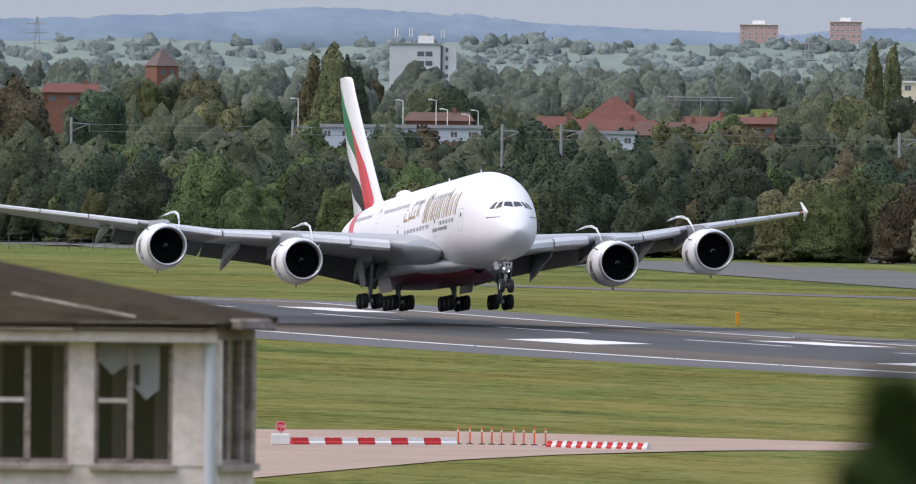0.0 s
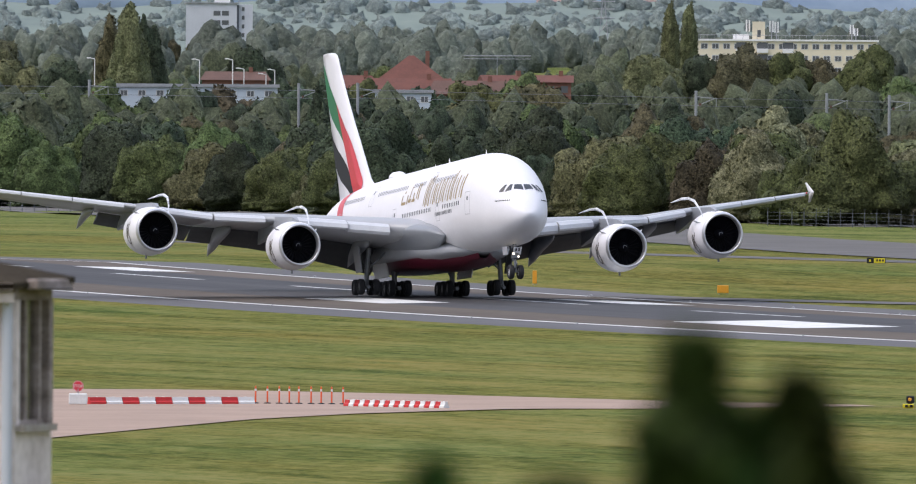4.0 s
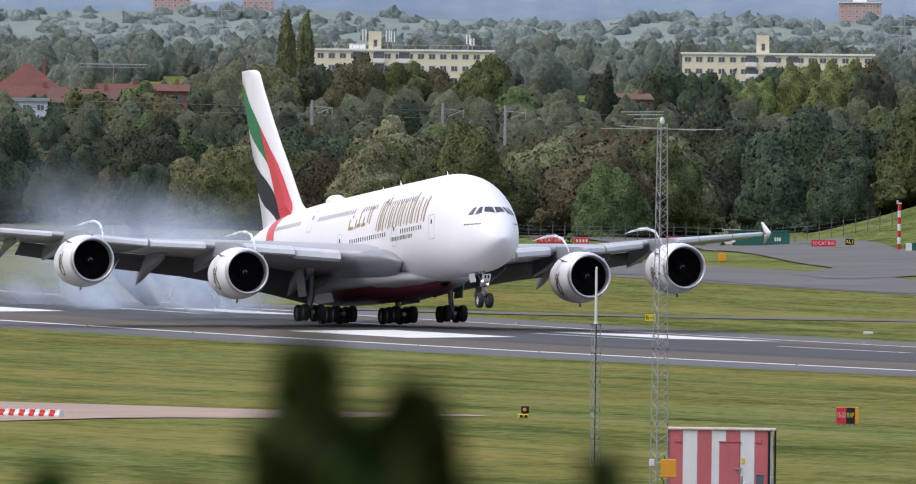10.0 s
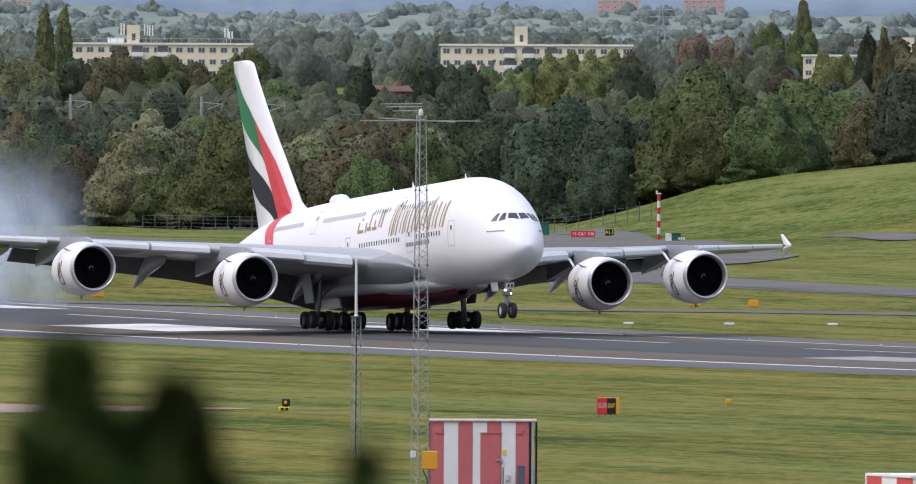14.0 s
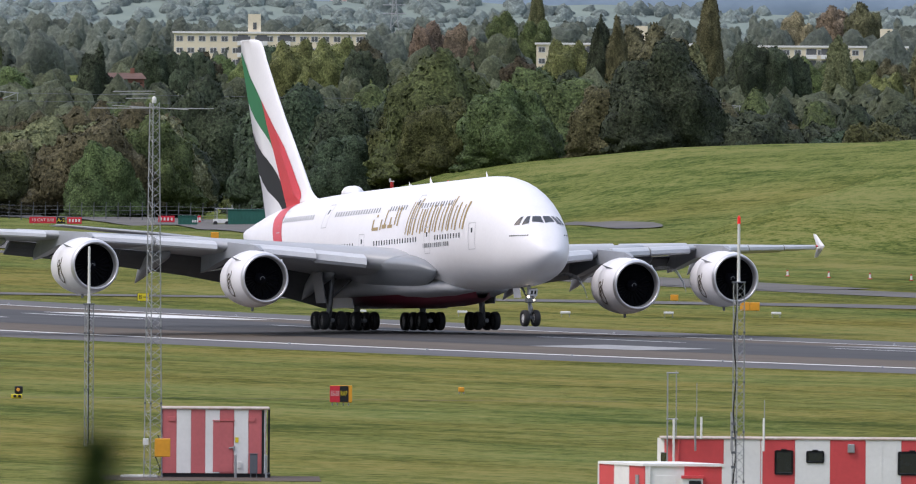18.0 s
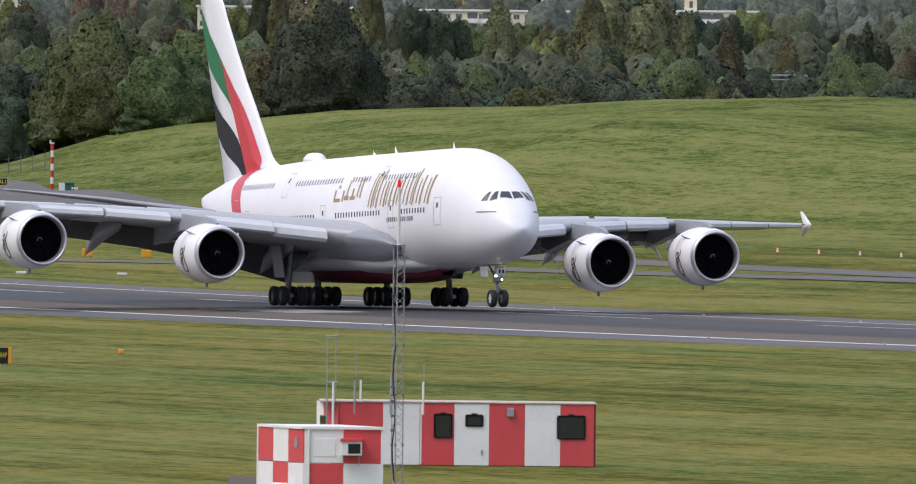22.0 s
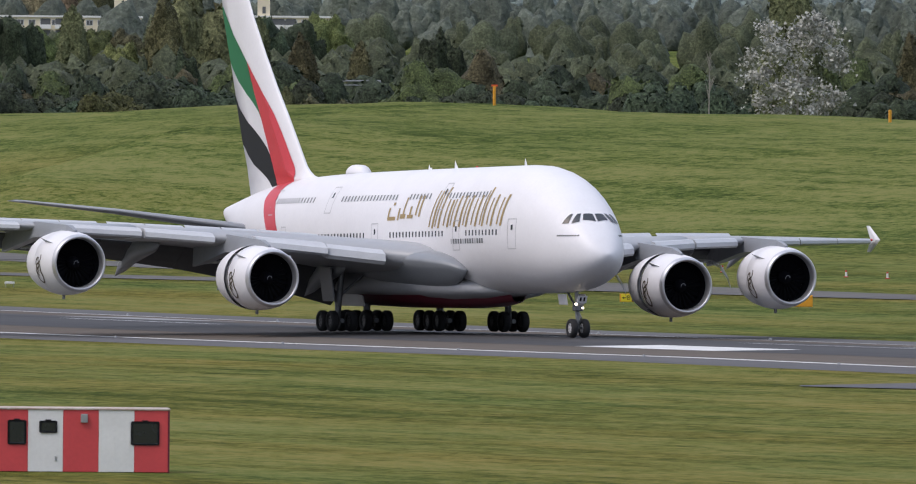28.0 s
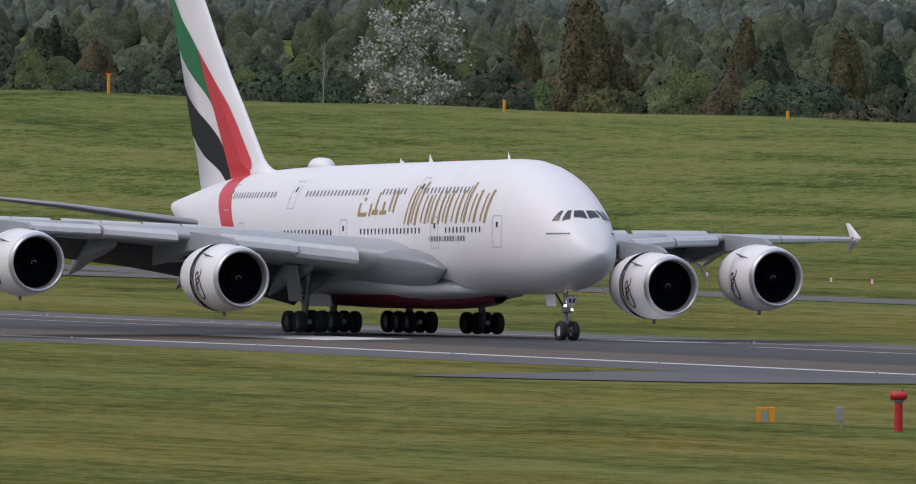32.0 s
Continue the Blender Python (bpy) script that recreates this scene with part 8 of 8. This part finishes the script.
    # gutter, fascia and roof
    part("gutter", joined(box(left, X(128), -0.42, -0.24, Z(578), Z(564), 0.02), box(X(130), X(372), -0.42, -0.24, Z(576), Z(562), 0.02)), OLD_FASCIA, ob, "peeling gutter")
    part("soffit", box(left, X(372), -0.3, 0.05, Z(596), Z(578)), OLD_WHITE, ob, "pale soffit board")
    part("end_gutter", moved(box(0.1, L + 0.03, -0.3, -0.12, Z(574), Z(556), 0.02), end), OLD_FASCIA, ob)
    a, b = Vector((X(372), -0.42, Z(563))), end @ Vector((L + 0.06, -0.32, Z(553)))
    c = Vector((left, -0.42, Z(564)))
    peak = Vector((X(-420), 5.0, Z(385)))
    far = Vector((left, 7.0, Z(385)))
    under = Vector((0, 0, -0.08))
    vs = [c, a, b, peak, far, c + under, a + under, b + under]
    part("roof", (vs, [(0, 1, 3, 4), (1, 2, 3), (0, 5, 6, 1), (1, 6, 7, 2)]), OLD_ROOF, ob, "dark mossy roof")
    p, q = Vector((X(20), 0.15, Z(516))), Vector((X(232), -0.32, Z(554)))
    part("roof_flashing", rod(p, q, 0.03, 6), OLD_FASCIA, ob, "dull brown flashing strip")


NEAR_LEAF = leaf_material("near_dark_leaves", (0.048, 0.085, 0.016), (0.020, 0.036, 0.008), 30.0, 0.01)


def treetop():
    """The dark top of a tree close before the camera, out of focus."""
    k = 28.0
    base = spot(17.9, k, 0.0)
    tree = tagged(part("near_tree", joined(rod((0, 0, 0), (0.05, 0, 9), 0.16, 10, 0.09), rod((0.05, 0, 9), (0.0, 0, 13.9), 0.09, 8, 0.02)), BARK), "dark leafy treetop close to the viewer", "tree")
    tree.matrix_basis = base
    rng = np.random.default_rng(11)
    for az, top, wide, count, drop in ((17.751, -0.605, 0.085, 620, 0.62), (18.11, -0.73, 0.085, 560, 0.55), (17.93, -0.88, 0.10, 560, 0.5), (17.62, -0.92, 0.04, 160, 0.4), (18.765, -1.0, 0.042, 170, 0.42), (16.86, -1.06, 0.06, 170, 0.4), (18.3, -1.1, 0.05, 160, 0.3), (17.3, -1.13, 0.10, 200, 0.3)):
        cx, ztop = k * math.sin(radians(az - 17.9)), height_at(top, k)
        u = rng.uniform(0, 1, count) ** 0.8
        r = wide * np.minimum(1, 0.35 + 2.4 * u) * np.sqrt(rng.uniform(0.0, 1, count))
        a = rng.uniform(0, 6.283, count)
        p = np.stack([cx + r * np.cos(a), r * np.sin(a), ztop - 0.02 - u * drop], 1)
        d = rng.normal(size=(count, 3))
        d /= np.linalg.norm(d, axis=1)[:, None]
        side = np.cross(d, rng.normal(size=(count, 3)))
        side /= np.linalg.norm(side, axis=1)[:, None]
        up = np.cross(d, side)
        s = 0.062 * rng.uniform(0.7, 1.3, (count, 1, 1))
        v = p[:, None, :] + s * (LEAF_SHAPE[None, :, 0:1] * side[:, None, :] + LEAF_SHAPE[None, :, 1:2] * up[:, None, :])
        shoot = new("shoot", quick_mesh("shoot", v.reshape(-1, 3), np.arange(len(LEAF_SHAPE) * count).reshape(count, -1), NEAR_LEAF))
        shoot.parent = tree
        part("stem", rod((cx * 0.3, 0, 12.9), (cx, 0, ztop - 0.05), 0.012, 6, 0.004), BARK, tree)


# ---- tyre smoke and vapour ----
def wisp_material(name, colour, low, high, scale, soft=False):
    """Thin wisps by noise; soft ones thin out towards their own rim."""
    m = bpy.data.materials.new(name)
    m.use_nodes = True
    n, l = m.node_tree.nodes, m.node_tree.links
    b = n["Principled BSDF"]
    b.inputs["Base Color"].default_value, b.inputs["Roughness"].default_value = (*colour, 1), 1.0
    b.inputs["Specular IOR Level"].default_value = 0.0
    tex, place = n.new("ShaderNodeTexNoise"), n.new("ShaderNodeTexCoord")
    tex.inputs["Scale"].default_value, tex.inputs["Detail"].default_value = scale, 5
    l.new(place.outputs["Object"], tex.inputs["Vector"])
    wide = n.new("ShaderNodeMapRange")
    wide.inputs[1].default_value, wide.inputs[2].default_value, wide.inputs[3].default_value, wide.inputs[4].default_value = 0.3, 0.7, low, high
    l.new(tex.outputs["Fac"], wide.inputs[0])
    last = wide.outputs[0]
    if soft:
        off = n.new("ShaderNodeVectorMath")
        off.operation = "SUBTRACT"
        off.inputs[1].default_value = (0.5, 0.0, 0.5)
        l.new(place.outputs["Generated"], off.inputs[0])
        flat = n.new("ShaderNodeVectorMath")
        flat.operation = "MULTIPLY"
        flat.inputs[1].default_value = (2.0, 0.0, 2.0)
        l.new(off.outputs[0], flat.inputs[0])
        far = n.new("ShaderNodeVectorMath")
        far.operation = "LENGTH"
        l.new(flat.outputs[0], far.inputs[0])
        fade = n.new("ShaderNodeMapRange")
        fade.interpolation_type = "SMOOTHSTEP"
        fade.inputs[1].default_value, fade.inputs[2].default_value, fade.inputs[3].default_value, fade.inputs[4].default_value = 0.0, 0.92, 1.0, 0.0
        l.new(far.outputs["Value"], fade.inputs[0])
        both = n.new("ShaderNodeMath")
        both.operation = "MULTIPLY"
        l.new(last, both.inputs[0])
        l.new(fade.outputs[0], both.inputs[1])
        last = both.outputs[0]
    l.new(last, b.inputs["Alpha"])
    return m


SMOKE = wisp_material("tyre_smoke", (0.70, 0.80, 0.93), 0.10, 0.62, 0.16, True)
VAPOUR = wisp_material("white_vapour", (0.9, 0.92, 0.95), 0.15, 0.75, 0.8)


def puff_mesh(seed):
    """One thin shallow dish of smoke."""
    vs, fs = [(0, -1, 0)], []
    n, m = 24, 4
    for i in range(1, m + 1):
        for j in range(n):
            a, r = 2 * math.pi * j / n, i / m
            vs.append((r * math.cos(a), -math.sqrt(1 - 0.95 * r * r), r * math.sin(a)))
    fs += [(0, 1 + (j + 1) % n, 1 + j) for j in range(n)]
    for i in range(m - 1):
        for j in range(n):
            p, q = 1 + i * n + j, 1 + i * n + (j + 1) % n
            fs.append((p, q, q + n, p + n))
    return vs, fs


def smoke():
    cloud = tagged(new("tyre_smoke"), "thin bluish white tyre smoke drifting over the runway", "smoke")
    rnd = random.Random(12)
    for i in range(16):
        size = rnd.uniform(3.6, 4.6) if i < 6 else rnd.uniform(4.6, 6.4)
        puff = part("puff", moved(puff_mesh(i), Matrix.Diagonal((size * 1.7, size * 0.2, size * 0.95, 1))), SMOKE, cloud, smooth=True)
        x, y = -1418 + 54 * ((i * 0.618 + 0.1) % 1), CENTRE + rnd.choice((-6, -2.6, 2.6, 6)) + 0.4 * i
        born = 5.3 + (x + 1412) / 16 * 0.55 + rnd.uniform(0, 0.5)
        high = rnd.uniform(0.8, 2.4) if i < 6 else rnd.uniform(3.0, 7.5)
        drift = rnd.uniform(-2.2, -0.4) if i > 4 else rnd.uniform(-0.5, 0.8)
        moving.setdefault("puffs", []).append((puff, x, y, born, high, drift, size))


def vapour(plane):
    """Vapour ribbons that curl from the engine strakes over the wing."""
    for side in (1, -1):
        for y, n, z, inner in ((14.85, 21.2, 3.25, True), (25.7, 28.5, 3.75, False)):
            pts = [(n + 1.6, y - 1.15, z + 1.75), (n + 2.1, y - 1.2, z + 2.5), (n + 3.2, y - 1.25, z + 3.25), (n + 4.8, y - 1.3, z + 3.55), (n + 6.6, y - 1.35, z + 3.6), (n + 8.6, y - 1.35, z + 3.5), (n + 10.5, y - 1.3, z + 3.4)]
            radius = (0.03, 0.08, 0.12, 0.13, 0.11, 0.07, 0.02)
            rings = [[(nx(a), side * b + r * math.cos(q * math.pi / 4), c + r * math.sin(q * math.pi / 4)) for q in range(8)] for (a, b, c), r in zip(pts, radius)]
            ob = part("vapour_ribbon", loft(rings), VAPOUR, plane, "white vapour ribbon", True)
            moving.setdefault("ribbons", []).append((ob, side, inner))


town()
railway()
old_building()
treetop()
smoke()
vapour(PLANE)


# ---- what moves ----
FLEX = [(0, 1.0), (4, 1.0), (8, 1.0), (9, 0.85), (10, 0.66), (12, 0.42), (14, 0.3), (16, 0.24), (18, 0.14), (20, 0.03), (22, 0.0), (26, 0.0), (32, 0.0)]


def motions():
    walk(PLANE, [
    (0, roll_out(-1472.5, 1.50, 2.91, -2.08)), (1, roll_out(-1456.5, 1.17, 2.88, -1.90)), (2, roll_out(-1440.4, 0.83, 2.86, -1.70)), (3, roll_out(-1424.6, 0.52, 2.85, -1.47)),
    (4, roll_out(-1408.8, 0.23, 2.85, -1.20)), (4.5, roll_out(-1400.9, 0.11, 2.85, -1.06)), (6.5, roll_out(-1369.5, 0.03, 2.84, -0.35)), (7, roll_out(-1361.7, 0.03, 2.87, -0.19)),
    (8, roll_out(-1345.9, 0.04, 2.97, 0.12)), (9, roll_out(-1330.1, 0.05, 3.09, 0.41)), (10, roll_out(-1314.4, 0.04, 3.18, 0.67)), (11, roll_out(-1298.5, 0.02, 3.19, 0.90)),
    (12, roll_out(-1282.7, 0.00, 3.05, 1.08)), (13, roll_out(-1266.7, 0.00, 2.77, 1.21)), (14, roll_out(-1250.5, 0.00, 2.41, 1.28)), (14.5, roll_out(-1242.4, 0.00, 2.23, 1.31)),
    (16.5, roll_out(-1209.5, 0.00, 1.65, 1.12)), (17, roll_out(-1201.2, 0.00, 1.53, 0.99)), (18, roll_out(-1184.6, 0.00, 1.29, 0.67)), (19, roll_out(-1168.2, 0.00, 1.07, 0.28)),
    (20, roll_out(-1151.9, 0.00, 0.90, -0.12)), (21, roll_out(-1135.9, 0.00, 0.79, -0.46)), (22, roll_out(-1120.2, 0.00, 0.71, -0.69)), (23, roll_out(-1104.7, 0.01, 0.62, -0.77)),
    (24, roll_out(-1089.3, 0.02, 0.48, -0.71)), (25, roll_out(-1074.3, 0.01, 0.30, -0.54)), (26, roll_out(-1059.5, 0.00, 0.15, -0.31)), (26.5, roll_out(-1052.1, 0.00, 0.09, -0.20)),
    (28.5, roll_out(-1023.1, 0.00, 0.02, 0.23)), (29, roll_out(-1015.9, 0.00, 0.02, 0.29)), (30, roll_out(-1001.1, 0.00, 0.01, 0.37)), (31, roll_out(-986.2, 0.00, -0.00, 0.43)),
    (32, roll_out(-971.2, 0.00, -0.01, 0.48)),
    ])
    root, mid = 3.4, 20.0
    rest = [(0, 0.0), (9, 0.2), (14, 1.4), (19, 2.3), (26, 2.0), (32, 1.5)]  # the starboard wing keeps a little more lift

    def bend(t, f, side, whole):
        up = 1.6 * f + (curve_at(rest, t)[0] if side < 0 else 0)
        m = hinge((0, root * side, 4.2), "X", up * side)
        return m @ hinge((0, mid * side, 5.6), "X", 7.0 * f * side) if whole else m

    for inner, outer, side in moving["wings"]:
        walk(inner, [(t, bend(t, f, side, False)) for t, f in FLEX])
        walk(outer, [(t, bend(t, f, side, True)) for t, f in FLEX])
    for nacelle, side, inner in moving["engines"]:
        walk(nacelle, [(t, bend(t, f, side, not inner)) for t, f in FLEX])
    for cowl in moving["cowls"]:
        walk(cowl, [(0, pose(0, 0, 0)), (22.0, pose(0, 0, 0)), (24.0, pose(-0.62, 0, 0)), (32, pose(-0.62, 0, 0))])
    # the main legs hang long in flight and close up after the touchdown
    hang = [(0, -0.42), (5.0, -0.42), (5.8, -0.3), (6.6, -0.16), (8, -0.06), (10, 0.0), (32, 0.0)]
    for leg in moving["legs"]:
        walk(leg, [(t, pose(0, 0, d)) for t, d in hang])
    # the wheels begin to turn as they touch down
    for hub, x, y, r in moving["wheels"]:
        main, start = r > 0.65, 6.0 if r > 0.65 else 25.0
        step = 1 / 17
        rows = [(0, pose(x, y, r + (hang[0][1] if main else 0)))]
        angle, t = 0.0, start - 0.5
        while t < 32:
            rows.append((t, pose(x, y, r + (curve_at(hang, t)[0] if main else 0), 0, math.degrees(angle) % 360, 0)))
            angle += step * 15.3 / r * ease(t, start - 0.5, start + 0.5)
            t += step
        rows.append((32, pose(x, y, r, 0, math.degrees(angle) % 360, 0)))
        walk(hub, rows)
    for flat, h, along in moving["spoilers"]:
        up = lambda a: Matrix.Translation(h) @ Matrix.Rotation(radians(a), 4, along) @ Matrix.Translation(-h)
        walk(flat, [(0, up(0)), (13.6, up(0)), (16.2, up(38)), (32, up(38))])

    for puff, x, y, born, high, drift, size in moving["puffs"]:
        hid, seen = -2.5 * size - 1.0, runway_height(x) + 0.5
        walk(puff, [(0, pose(x, y, hid, 0, 0, 73)), (born, pose(x, y, hid, 0, 0, 73)), (born + 0.5, pose(x + 1, y, seen + min(high, 1.2) * 0.6, 0, 8, 73)), (born + 2.0, pose(x + 0.8 * drift, y + 1.5, seen + high * 0.62, 0, 25, 73)),
                    (born + 4.5, pose(x + 2.2 * drift, y + 4, seen + high, 0, 55, 73)), (born + 8, pose(x + 4.5 * drift, y + 8, seen + high * 1.25, 0, 85, 73)), (20, pose(x + 10 * drift, y + 20, seen + high * 1.6, 0, 120, 73)), (32, pose(x + 18 * drift, y + 40, seen + high * 2.2, 0, 160, 73))])
    for ribbon, side, inner in moving["ribbons"]:
        walk(ribbon, [(t, bend(t, f, side, not inner) @ pose(-6.0 * ease(t, 12.2, 16), 0, -2.6 * ease(t, 12.2, 16))) for t, f in FLEX])


motions()
